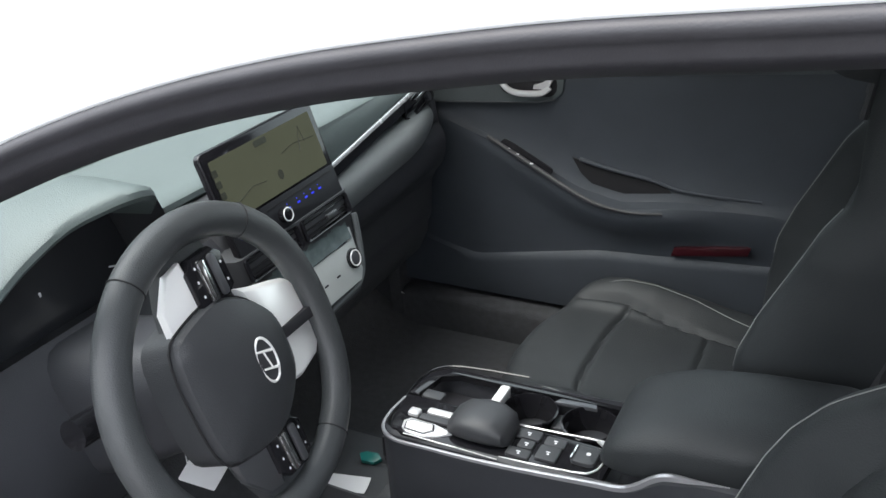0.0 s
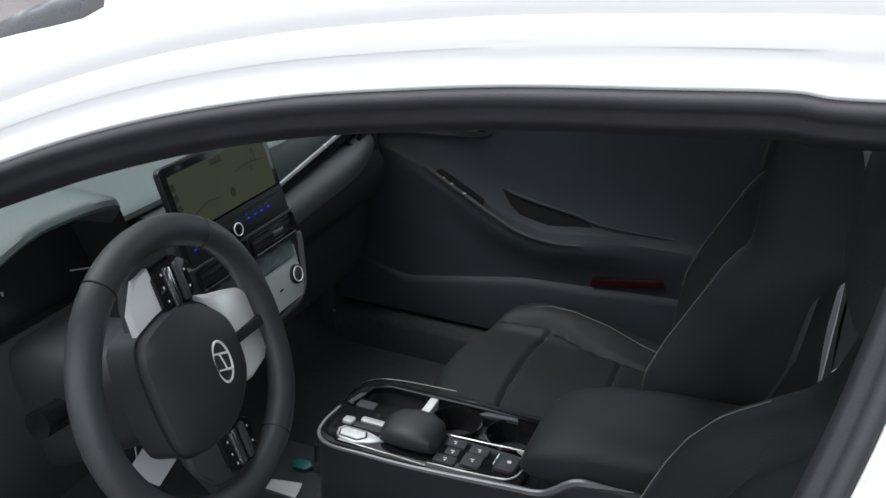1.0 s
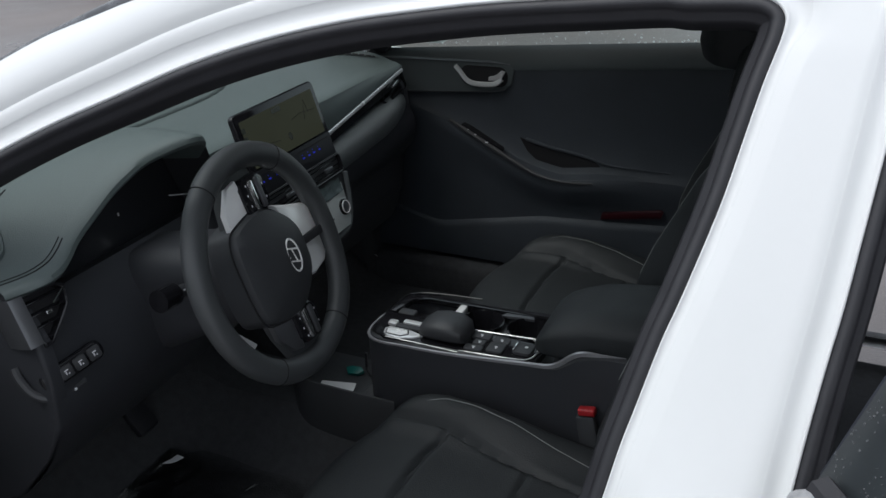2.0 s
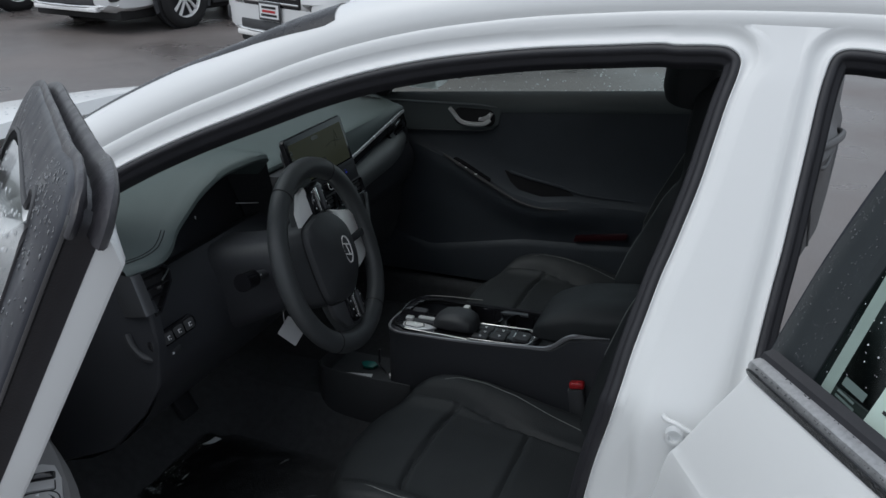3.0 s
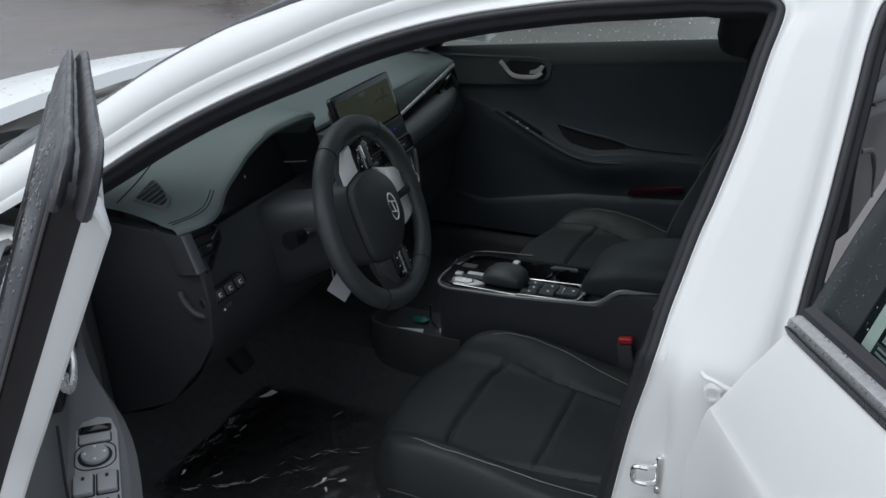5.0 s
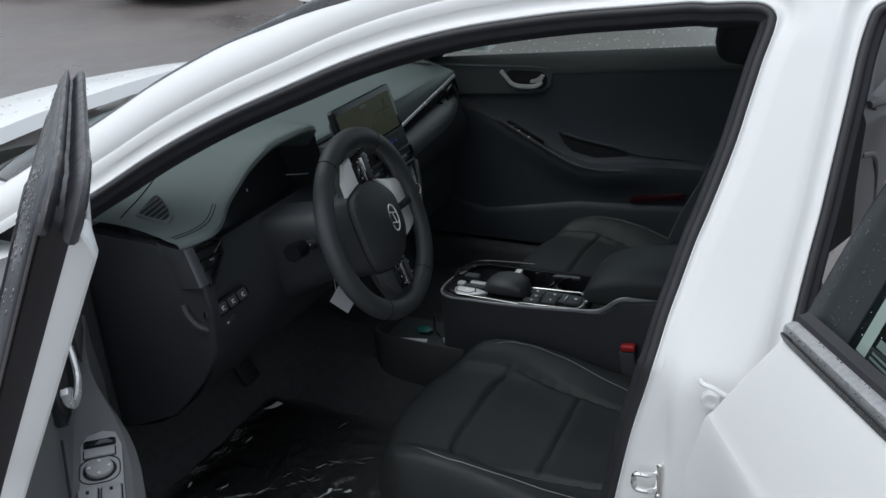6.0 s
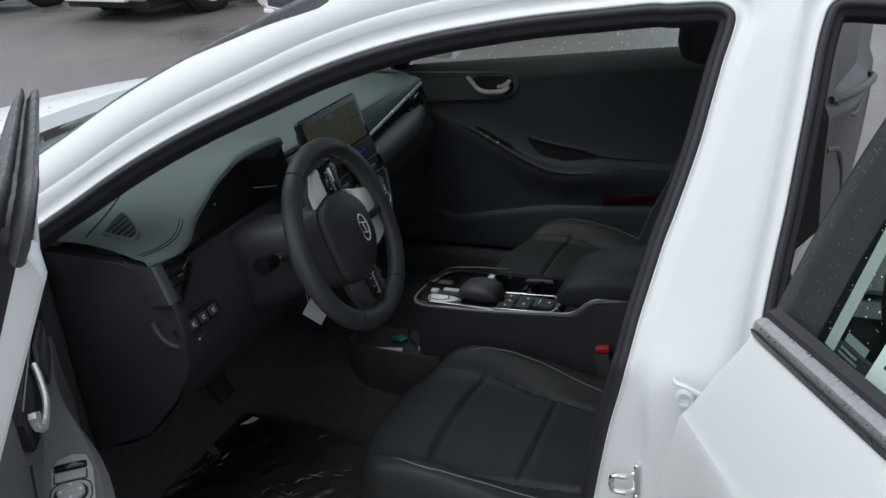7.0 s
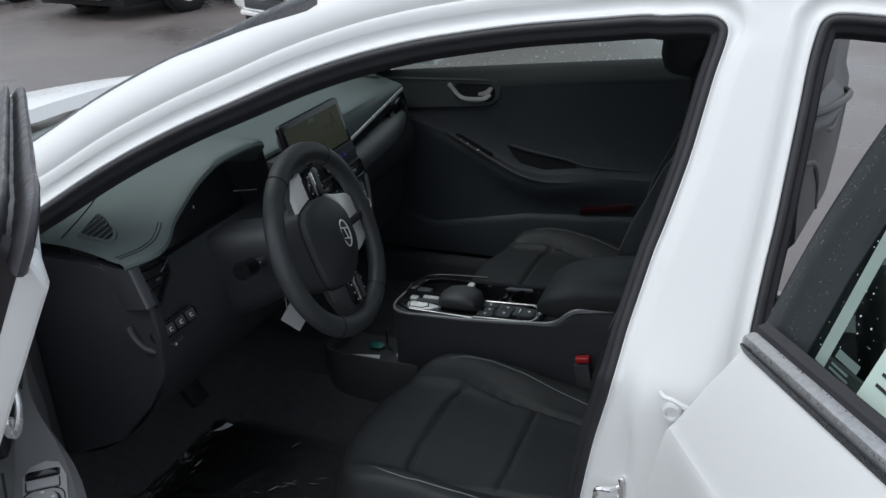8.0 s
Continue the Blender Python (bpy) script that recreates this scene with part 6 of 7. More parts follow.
    one("wrinkled_film", film, WRINKLE, stack, "wrinkled clear film on the upper panel", angle=20)
    one("panel_groove", lambda bm: rbox(bm, mc @ V((0.0, 0.019, 0)), (0.20, 0.002, 0.0012), 0.0004, 1, mc.to_3x3()), SEAM, stack)
    for k in range(5):
        one("climate_mark", lambda bm: slab(bm, rounded(0.010, 0.003, 0.001, 2), 0.0004, mc @ Matrix.Translation((-0.085 + 0.034 * k, -0.02, 0))), SEAM, stack)
    one("stack_border", lambda bm: sweep(bm, cr([stack_matrix(0.866) @ V((0.138, 0, 0.000)), stack_matrix(0.85) @ V((0.136, 0, 0.002)), stack_matrix(0.79) @ V((0.130, 0, 0.002)), stack_matrix(0.762) @ V((0.116, 0, 0.002)), stack_matrix(0.752) @ V((0.08, 0, 0.002)), stack_matrix(0.750) @ V((-0.08, 0, 0.002)), stack_matrix(0.762) @ V((-0.116, 0, 0.002)), stack_matrix(0.79) @ V((-0.130, 0, 0.002)), stack_matrix(0.85) @ V((-0.136, 0, 0.002))], 5), disc_profile(0.006, 0.005, 8), lambda p: V((1, 0, 0.2)), closed=True, cap=True), ROLL, stack)


WRINKLE = material("teal_grey_film", (0.16, 0.20, 0.20), 0.12, coat=0.8, spots=0.5, spot_size=60)
detail_stack()


# ---- console details ----
def detail_console():
    ob = console
    up = lambda x, y, z: Matrix.Translation((x, y, z))
    left = [(-0.030, -0.060), (-0.022, -0.076), (0.0, -0.086), (0.29, -0.088), (0.294, -0.012), (0.10, -0.012), (0.088, 0.0), (-0.036, 0.0)]
    one("control_deck", lambda bm: slab(bm, left, 0.012, up(0, 0, 0.637), 0.003), GLOSS, ob, "piano black control deck")
    one("right_rail", lambda bm: slab(bm, [(-0.036, 0.004), (-0.030, 0.060), (-0.018, 0.078), (0.0, 0.086), (0.29, 0.088), (0.29, 0.076), (0.02, 0.074), (-0.010, 0.060), (-0.018, 0.004)], 0.012, up(0, 0, 0.637), 0.003), GLOSS, ob)
    one("tray_mat", lambda bm: slab(bm, rounded(0.10, 0.072, 0.012, 4, 0.035, 0.038), 0.004, up(0, 0, 0.606), 0.001), RUBBER, ob, "rubber-lined phone tray")
    one("tray_button", lambda bm: slab(bm, rounded(0.034, 0.020, 0.004, 3, 0.0, 0.016), 0.006, up(0, 0, 0.640), 0.002), PLASTIC, ob)
    one("divider", lambda bm: rbox(bm, (0.094, 0.036, 0.628), (0.016, 0.080, 0.040), 0.004, 2), SATIN, ob, "satin silver divider")
    for x in (0.150, 0.240):
        def cup(bm):
            rows = []
            for r, z in ((0.041, 0.648), (0.0385, 0.649), (0.037, 0.645), (0.035, 0.600)):
                rows.append([V((x + r * math.cos(a), 0.032 + r * math.sin(a), z)) for a in np.linspace(0, 2 * math.pi, 29)[:-1]])
            loft(bm, rows, closed=True)
            bm.faces.new([bm.verts.new(p + V((0, 0, 0.001))) for p in rows[-1]])
        one("cup_holder", cup, GLOSS, ob, "deep black cup holder")
    one("cup_finger", lambda bm: rbox(bm, (0.195, 0.034, 0.632), (0.020, 0.034, 0.012), 0.004, 2), PLASTIC, ob)
    one("cup_bar", lambda bm: slab(bm, [(0.176, 0.060), (0.240, 0.066), (0.236, 0.076), (0.184, 0.072)], 0.006, up(0, 0, 0.644), 0.002), SATIN_DARK, ob)
    # gear buttons and palm rest
    plate = one("gear_plate", lambda bm: slab(bm, [(-0.007, -0.064), (-0.003, -0.078), (0.008, -0.0865), (0.032, -0.0875), (0.054, -0.079), (0.071, -0.066), (0.052, -0.060), (0.040, -0.056), (0.0, -0.055)], 0.0035, up(0, 0, 0.649), 0.0012), CHROME_SATIN, ob, "bright silver crescent round the park button")
    one("button_gap", lambda bm: slab(bm, [(-0.002, -0.067), (0.002, -0.0815), (0.034, -0.0835), (0.0460, -0.072), (0.040, -0.0588), (0.004, -0.0588)], 0.0008, up(0, 0, 0.6522)), SEAM, plate)
    one("park_button", lambda bm: slab(bm, [(0.000, -0.0675), (0.004, -0.0795), (0.033, -0.0812), (0.0432, -0.072), (0.038, -0.0612), (0.006, -0.0612)], 0.0042, up(0, 0, 0.6505), 0.0012), SATIN, plate, "silver park button")
    one("drive_button", lambda bm: slab(bm, rounded(0.042, 0.013, 0.004, 3, 0.036, -0.030), 0.005, up(0, 0, 0.649), 0.002), SATIN_MID, ob, "grey drive button")
    one("neutral_button", lambda bm: slab(bm, rounded(0.048, 0.013, 0.003, 3, 0.034, -0.0455), 0.004, up(0, 0, 0.649), 0.001), PLASTIC, ob)
    one("reverse_button", lambda bm: slab(bm, rounded(0.018, 0.016, 0.004, 3, -0.002, -0.040), 0.005, up(0, 0, 0.649), 0.002), SATIN_MID, ob, "grey reverse button")
    def palm(bm):
        rows = []
        for x, w, h in ((0.060, 0.016, 0.012), (0.066, 0.028, 0.026), (0.080, 0.034, 0.036), (0.105, 0.037, 0.041), (0.130, 0.036, 0.040), (0.148, 0.031, 0.032), (0.156, 0.020, 0.018)):
            rows.append([V((x, -0.042 + w * u, 0.648 + h * (v + 1) / 2)) for u, v in rounded(2, 2, 0.75, 5)])
        loft(bm, rows, closed=True, cap=True)
    one("palm_rest", palm, PAD, ob, "rounded black leather palm rest")
    # button field with its frame
    one("field_frame", lambda bm: wire(bm, cr([V((0.150, -0.010, 0.650)), V((0.21, -0.007, 0.651)), V((0.270, -0.004, 0.652)), V((0.284, -0.010, 0.652)), V((0.284, -0.040, 0.651)), V((0.276, -0.066, 0.650)), V((0.250, -0.076, 0.650)), V((0.150, -0.084, 0.649))], 5), 0.0015, 6), CHROME_SATIN, ob, "thin silver frame round the buttons")
    one("frame_tip", lambda bm: slab(bm, [(0.262, -0.006), (0.292, -0.002), (0.290, -0.034), (0.283, -0.050), (0.281, -0.020)], 0.004, up(0, 0, 0.650), 0.001), CHROME_SATIN, ob)
    for i, (x, y, w, h) in enumerate(((0.172, -0.026, 0.036, 0.020), (0.176, -0.048, 0.022, 0.018), (0.172, -0.068, 0.034, 0.018), (0.212, -0.030, 0.030, 0.018), (0.210, -0.055, 0.030, 0.030))):
        key = one("console_key", lambda bm: slab(bm, rounded(w, h, 0.003, 3, x, y), 0.004, up(0, 0, 0.649), 0.0012), PLASTIC, ob)
        one("key_symbol", lambda bm: [slab(bm, rounded(a, b, 0.0006, 2, x + dx, y + dy), 0.0004, up(0, 0, 0.653)) for dx, dy, a, b in ((0, 0.001, 0.006, 0.002), (0.001, -0.003, 0.003, 0.003))], ICON, key)
    epb = one("brake_switch", lambda bm: slab(bm, rounded(0.034, 0.036, 0.008, 4, 0.258, -0.042), 0.007, up(0, 0, 0.648), 0.002), PLASTIC, ob)
    one("switch_edge", lambda bm: rbox(bm, (0.243, -0.042, 0.656), (0.003, 0.030, 0.004), 0.001, 2), CHROME, epb)
    one("switch_symbol", lambda bm: slab(bm, rounded(0.006, 0.006, 0.002, 3, 0.262, -0.040), 0.0004, up(0, 0, 0.655)), ICON, epb)
    one("deck_line", lambda bm: wire(bm, [V((0.005, -0.0885, 0.650)), V((0.10, -0.0905, 0.651)), V((0.15, -0.091, 0.650))], 0.0009, 6), CHROME_SATIN, ob)
    # open tray under the front of the console
    tray = thing("lower_tray", (-0.12, 0, 0.44), "black lower tray with a bright front edge", "tray")
    one("floor", lambda bm: slab(bm, [(-0.235, -0.05), (-0.20, -0.085), (-0.14, -0.094), (0.02, -0.096), (0.02, 0.10), (-0.235, 0.10)], 0.010, up(0, 0, 0.443), 0.002), PLASTIC, tray)
    one("step", lambda bm: rbox(bm, (-0.030, 0.0, 0.468), (0.090, 0.18, 0.034), 0.006, 2), PLASTIC, tray)
    one("base", lambda bm: rbox(bm, (-0.105, 0.0, 0.395), (0.23, 0.17, 0.10), 0.02, 2), PLASTIC, tray)
    def side_wall(bm):
        rows = []
        for p in cr([V((-0.238, 0.10, 0.494)), V((-0.240, 0.0, 0.496)), V((-0.232, -0.058, 0.503)), V((-0.195, -0.088, 0.509)), V((-0.12, -0.097, 0.511)), V((0.02, -0.099, 0.512))], 6):
            q = (V((-0.05, 0.05, 0)) - V((p.x, p.y, 0))).normalized() * 0.008
            rows.append([V((p.x, p.y, 0.36)), V((p.x, p.y, p.z - 0.003)), V((p.x, p.y, p.z)) + q * 0.25, V((p.x, p.y, p.z)) + q * 0.75, V((p.x, p.y, p.z - 0.003)) + q, V((p.x, p.y, 0.45)) + q])
        loft(bm, rows)
    one("side_wall", side_wall, PLASTIC, tray)
    item = thing("teal_token", (-0.145, 0.038, 0.453), "small teal plastic token in the tray", "token")
    one("disc", lambda bm: slab(bm, [(0.020, 0.0), (0.012, 0.010), (-0.010, 0.012), (-0.022, 0.006), (-0.014, -0.008), (0.008, -0.010)], 0.008, frame_of((-0.145, 0.038, 0.457), (1, 0.2, 0.02), (0.1, -0.3, 0.95)), 0.002), TEAL, item)
    cable = thing("charging_cable", (-0.127, 0.054, 0.453), "black charging cable standing in the tray", "cable")
    one("cord", lambda bm: wire(bm, cr([V((-0.060, -0.030, 0.490)), V((-0.075, -0.010, 0.476)), V((-0.10, 0.030, 0.458)), V((-0.124, 0.050, 0.460)), V((-0.127, 0.054, 0.475)), V((-0.127, 0.056, 0.498))], 6), 0.0026, 7), RUBBER, cable)
    one("tip", lambda bm: wire(bm, [V((-0.127, 0.056, 0.464)), V((-0.127, 0.057, 0.498))], 0.0030, 8), SATIN_DARK, cable)
    one("plug", lambda bm: rbox(bm, (-0.050, -0.036, 0.491), (0.018, 0.012, 0.009), 0.002, 2, Matrix.Rotation(radians(25), 3, "Z")), SATIN, cable, "small metal plug")
    note = thing("paper_slip", (-0.155, -0.035, 0.454), "folded white paper slip in the tray", "paper")
    def slip(bm):
        near, far = (V((-0.191, -0.057, 0.4565)), V((-0.114, -0.038, 0.4565))), (V((-0.184, -0.030, 0.470)), V((-0.113, -0.014, 0.470)))
        rows = []
        for u in np.linspace(0, 1, 6):
            a, b = near[0].lerp(near[1], u), far[0].lerp(far[1], u)
            top = [a.lerp(b, v) + V((0, 0, -0.0025 * math.sin(math.pi * v))) for v in np.linspace(0, 1, 6)]
            rows.append(top + [p - V((0, 0, 0.0007)) for p in reversed(top)])
        loft(bm, rows, closed=True, cap=True)
    one("slip", slip, PAPER, note)
    # belt buckles beside the console
    for s in (-1, 1):
        bk = thing("belt_buckle", (0.394, s * 0.115, 0.45), "black seat belt buckle with red release button", "belt buckle", group="belt buckles")
        one("stalk", lambda bm: rbox(bm, (0.405, s * 0.118, 0.53), (0.034, 0.016, 0.14), 0.006, 2, Matrix.Rotation(radians(-10), 3, "Y")), PLASTIC, bk)
        one("release_button", lambda bm: rbox(bm, (0.396, s * 0.118, 0.607), (0.030, 0.016, 0.014), 0.004, 3, Matrix.Rotation(radians(-10), 3, "Y")), RED, bk, "red release button")


detail_console()


# ---- passenger door details ----
def on_door(y):
    """Maps (x, z) outlines onto the plane y of a shut left door, raised towards the cabin."""
    return Matrix(((1, 0, 0, 0), (0, 0, 1, y), (0, 1, 0, 0), (0, 0, 0, 1)))


def door_handle(d, parent, recess):
    """The inner release handle with its bezel."""
    bez = d.add("handle_bezel", lambda bm: slab(bm, [(-0.440, 0.955), (-0.345, 0.960), (-0.10, 0.966), (-0.046, 0.963), (-0.032, 0.950), (-0.038, 0.912), (-0.060, 0.894), (-0.090, 0.888), (-0.31, 0.872), (-0.440, 0.868)], 0.012, on_door(-0.708), 0.004, 3), recess, parent)
    d.add("bezel_line", lambda bm: wire(bm, [V((-0.43, -0.695, 0.954)), V((-0.30, -0.694, 0.959)), V((-0.10, -0.694, 0.9635)), V((-0.045, -0.695, 0.961))], 0.0016, 6), SATIN_DARK, bez)
    d.add("bezel_line", lambda bm: wire(bm, [V((-0.43, -0.695, 0.872)), V((-0.31, -0.694, 0.876)), V((-0.09, -0.694, 0.891)), V((-0.055, -0.695, 0.899))], 0.0014, 6), SATIN_DARK, bez)
    # near-black plate painting the shade of the hollow behind the handle
    d.add("bowl_shade", lambda bm: slab(bm, rounded(0.125, 0.050, 0.022, 5, -0.112, 0.928), 0.002, on_door(-0.6968), 0.0005), SEAM, bez)
    h = d.add("door_handle", lambda bm: sweep(bm, cr([V((-0.186, -0.690, 0.950)), V((-0.172, -0.686, 0.938)), V((-0.155, -0.683, 0.920)), V((-0.136, -0.682, 0.912)), V((-0.105, -0.682, 0.911)), V((-0.078, -0.684, 0.914)), V((-0.062, -0.688, 0.926))], 6), disc_profile(0.0065, 0.0048, 8), lambda p: V((0, 1, 0.2)), closed=True, cap=True), CHROME_SATIN, bez, "curved satin chrome door handle")
    d.add("lock_lever", lambda bm: slab(bm, [(-0.098, 0.920), (-0.066, 0.921), (-0.054, 0.943), (-0.064, 0.946), (-0.078, 0.932), (-0.096, 0.929)], 0.010, on_door(-0.694), 0.003), CHROME_SATIN, h)
    return bez


def detail_passenger_door():
    d, t = passenger_door, passenger_trim
    door_handle(d, None, DOOR_UPPER)
    for x, z, y in ((-0.150, 0.793, -0.672), (-0.128, 0.784, -0.668), (-0.094, 0.769, -0.662)):
        d.add("switch_mark", lambda bm: rbox(bm, (x, y, z), (0.008, 0.003, 0.003), 0.0008, 1), ICON, t)
    d.add("switch_plate", lambda bm: slab(bm, rounded(0.13, 0.030, 0.010, 4), 0.003, frame_of((-0.115, -0.682, 0.772), (0.90, 0.12, -0.42), (0.38, 0.30, 0.86)), 0.001), GLOSS, t)
    # flat dark plate for the shade inside the grab hollow
    d.add("grab_recess_shade", lambda bm: slab(bm, [(-0.02, 0.778), (0.06, 0.757), (0.165, 0.742), (0.190, 0.722), (0.160, 0.706), (0.085, 0.698), (0.035, 0.714), (0.0, 0.744)], 0.003, on_door(-0.704), 0.001), SEAM, t)
    d.add("grab_edge", lambda bm: wire(bm, cr([V((-0.002, -0.699, 0.776)), V((0.06, -0.698, 0.762)), V((0.15, -0.698, 0.747)), V((0.20, -0.698, 0.733)), V((0.27, -0.699, 0.728)), V((0.36, -0.701, 0.727))], 5), 0.0045, 8, size=lambda u: 1.0 - 0.6 * u), DOOR_TRIM_SHADED, t)
    d.add("armrest_edge", lambda bm: wire(bm, cr([V((-0.20, -0.680, 0.812)), V((-0.12, -0.668, 0.776)), V((-0.03, -0.660, 0.732)), V((0.04, -0.656, 0.702)), V((0.11, -0.657, 0.690)), V((0.18, -0.664, 0.692))], 6), 0.0055, 8, size=lambda u: 0.5 + 0.5 * math.sin(math.pi * min(1.0, u + 0.15))), TRIM, t)
    d.add("trim_crease", lambda bm: wire(bm, cr([V((-0.02, -0.704, 0.958)), V((0.15, -0.703, 0.975)), V((0.40, -0.703, 0.992)), V((0.55, -0.704, 1.000))], 5), 0.0022, 6), SEAM, t)
    d.add("reflector", lambda bm: slab(bm, [(0.195, 0.588), (0.345, 0.612), (0.350, 0.628), (0.342, 0.632), (0.200, 0.606)], 0.010, on_door(-0.703), 0.002), DIMRED, t, "dim red door reflector")


detail_passenger_door()


def build_belt():
    ob = thing("seat_belt", (0.52, 0.62, 0.40), "black seat belt hanging beside the passenger seat", "seat belt")
    one("strap", lambda bm: sweep(bm, cr([V((0.60, 0.655, 1.18)), V((0.575, 0.668, 0.95)), V((0.565, 0.672, 0.70)), V((0.56, 0.66, 0.42))], 6), [(-0.023, -0.001), (-0.023, 0.001), (0.023, 0.001), (0.023, -0.001)], lambda p: V((0, -1, 0.1)), closed=True, cap=True), SEAM, ob)
    one("guide", lambda bm: rbox(bm, (0.60, 0.660, 1.19), (0.06, 0.02, 0.04), 0.008, 2), PLASTIC, ob)
    for s in (1, -1):
        def post(bm):
            rows = []
            for z in np.linspace(0.36, 1.36, 16):
                y = side_y(z)
                a, b = front_edge(z) + 0.004, rear_edge(z) + 0.008
                rows.append([V((a, s * -(y + 0.010), z)), V((a - 0.004, s * -(y + 0.030), z)), V((a + 0.002, s * -(y + 0.060), z)), V((a + 0.02, s * -(y + 0.070), z)), V((b - 0.02, s * -(y + 0.07), z)), V((b + 0.004, s * -(y + 0.045), z)), V((b, s * -(y + 0.015), z))])
            loft(bm, rows, cap=False)
        tagged(one("pillar_trim", post, TRIM), "dark grey plastic pillar trim between the doors", "trim panel", kind="structure")


build_belt()


# ---- front door details ----
def detail_front_door():
    d, t = front_door, front_trim
    door_handle(d, None, BEZEL)
    m = frame_of((-0.005, -0.668, 0.8325), (0.996, 0.0, -0.085), (0.085, 0.06, 0.99))
    plate = d.add("switch_plate", lambda bm: slab(bm, [(-0.105, 0.004), (-0.098, 0.020), (-0.07, 0.028), (0.10, 0.030), (0.12, 0.020), (0.125, -0.024), (0.10, -0.030), (-0.075, -0.026), (-0.098, -0.016)], 0.004, m, 0.0015), SATIN_GREY, t, "grey switch plate on the armrest")
    up = lambda z: m @ Matrix.Translation((0, 0, z))
    d.add("lock_switch", lambda bm: slab(bm, rounded(0.012, 0.036, 0.002, 3, -0.078, 0.0), 0.004, up(0.003), 0.001), GLOSS, plate)
    d.add("fold_switch", lambda bm: slab(bm, rounded(0.017, 0.038, 0.002, 3, -0.058, 0.0), 0.004, up(0.003), 0.001), SATIN_GREY, plate)
    for x, w in ((-0.078, 0.012), (-0.058, 0.017)):
        d.add("switch_gap", lambda bm: slab(bm, rounded(w + 0.0035, 0.0415, 0.003, 3, x, 0.0), 0.0012, up(0.0032)), SEAM, plate)
    d.add("adjuster_frame", lambda bm: wire(bm, [up(0.0042) @ V((u, v, 0)) for u, v in rounded(0.050, 0.050, 0.018, 5, -0.024, 0.0)], 0.0009, 5, ring=True, cap=False), SEAM, plate)
    d.add("adjuster_well", lambda bm: slab(bm, [(0.021 * math.cos(a) - 0.024, 0.021 * math.sin(a)) for a in np.linspace(0, 2 * math.pi, 25)[:-1]], 0.0016, up(0.0032), 0.0004), SEAM, plate)
    knob = d.add("mirror_adjuster", lambda bm: slab(bm, [(0.017 * math.cos(a) - 0.024, 0.017 * math.sin(a)) for a in np.linspace(0, 2 * math.pi, 25)[:-1]], 0.006, up(0.004), 0.002), SATIN_GREY, plate, "round mirror adjuster")
    for a in range(4):
        d.add("arrow", lambda bm: slab(bm, [(0.003 * math.cos(b) - 0.024 + 0.012 * math.cos(a * math.pi / 2), 0.003 * math.sin(b) + 0.012 * math.sin(a * math.pi / 2)) for b in (0.5, 2.6, 4.7)], 0.0004, up(0.0101)), ICON, knob)
    for x in (0.030, 0.074):
        for y in (-0.014, 0.014):
            w = d.add("window_switch", lambda bm: slab(bm, rounded(0.036, 0.023, 0.003, 3, x, y), 0.007, up(0.003), 0.002), SATIN_GREY, plate)
            d.add("switch_gap", lambda bm: slab(bm, rounded(0.040, 0.027, 0.003, 3, x, y), 0.0012, up(0.0032)), SEAM, w)
            d.add("switch_symbol", lambda bm: slab(bm, rounded(0.006, 0.004, 0.001, 2, x - 0.008, y), 0.0004, up(0.0101)), SEAM, w)
    # speaker grille with ribs in the front corner
    gr = d.add("speaker_grille", lambda bm: slab(bm, [(-0.36, 0.935), (-0.24, 0.952), (-0.225, 0.93), (-0.25, 0.885), (-0.34, 0.875)], 0.006, on_door(-0.694), 0.002), PLASTIC, t)
    for k in range(9):
        x = -0.345 + 0.0125 * k
        d.add("grille_rib", lambda bm: rbox(bm, (x, -0.687, 0.908), (0.003, 0.003, 0.05), 0.001, 1), TRIM, gr)
    d.add("trim_seam", lambda bm: wire(bm, cr([V((-0.02, -0.700, 0.90)), V((0.03, -0.698, 0.86)), V((0.12, -0.690, 0.845)), V((0.30, -0.692, 0.85))], 6), 0.0018, 6), SEAM, t)


SATIN_GREY = material("grey_switch_plastic", (0.36, 0.36, 0.365), 0.42, spots=0.06, spot_size=30, grain=0.2)
detail_front_door()


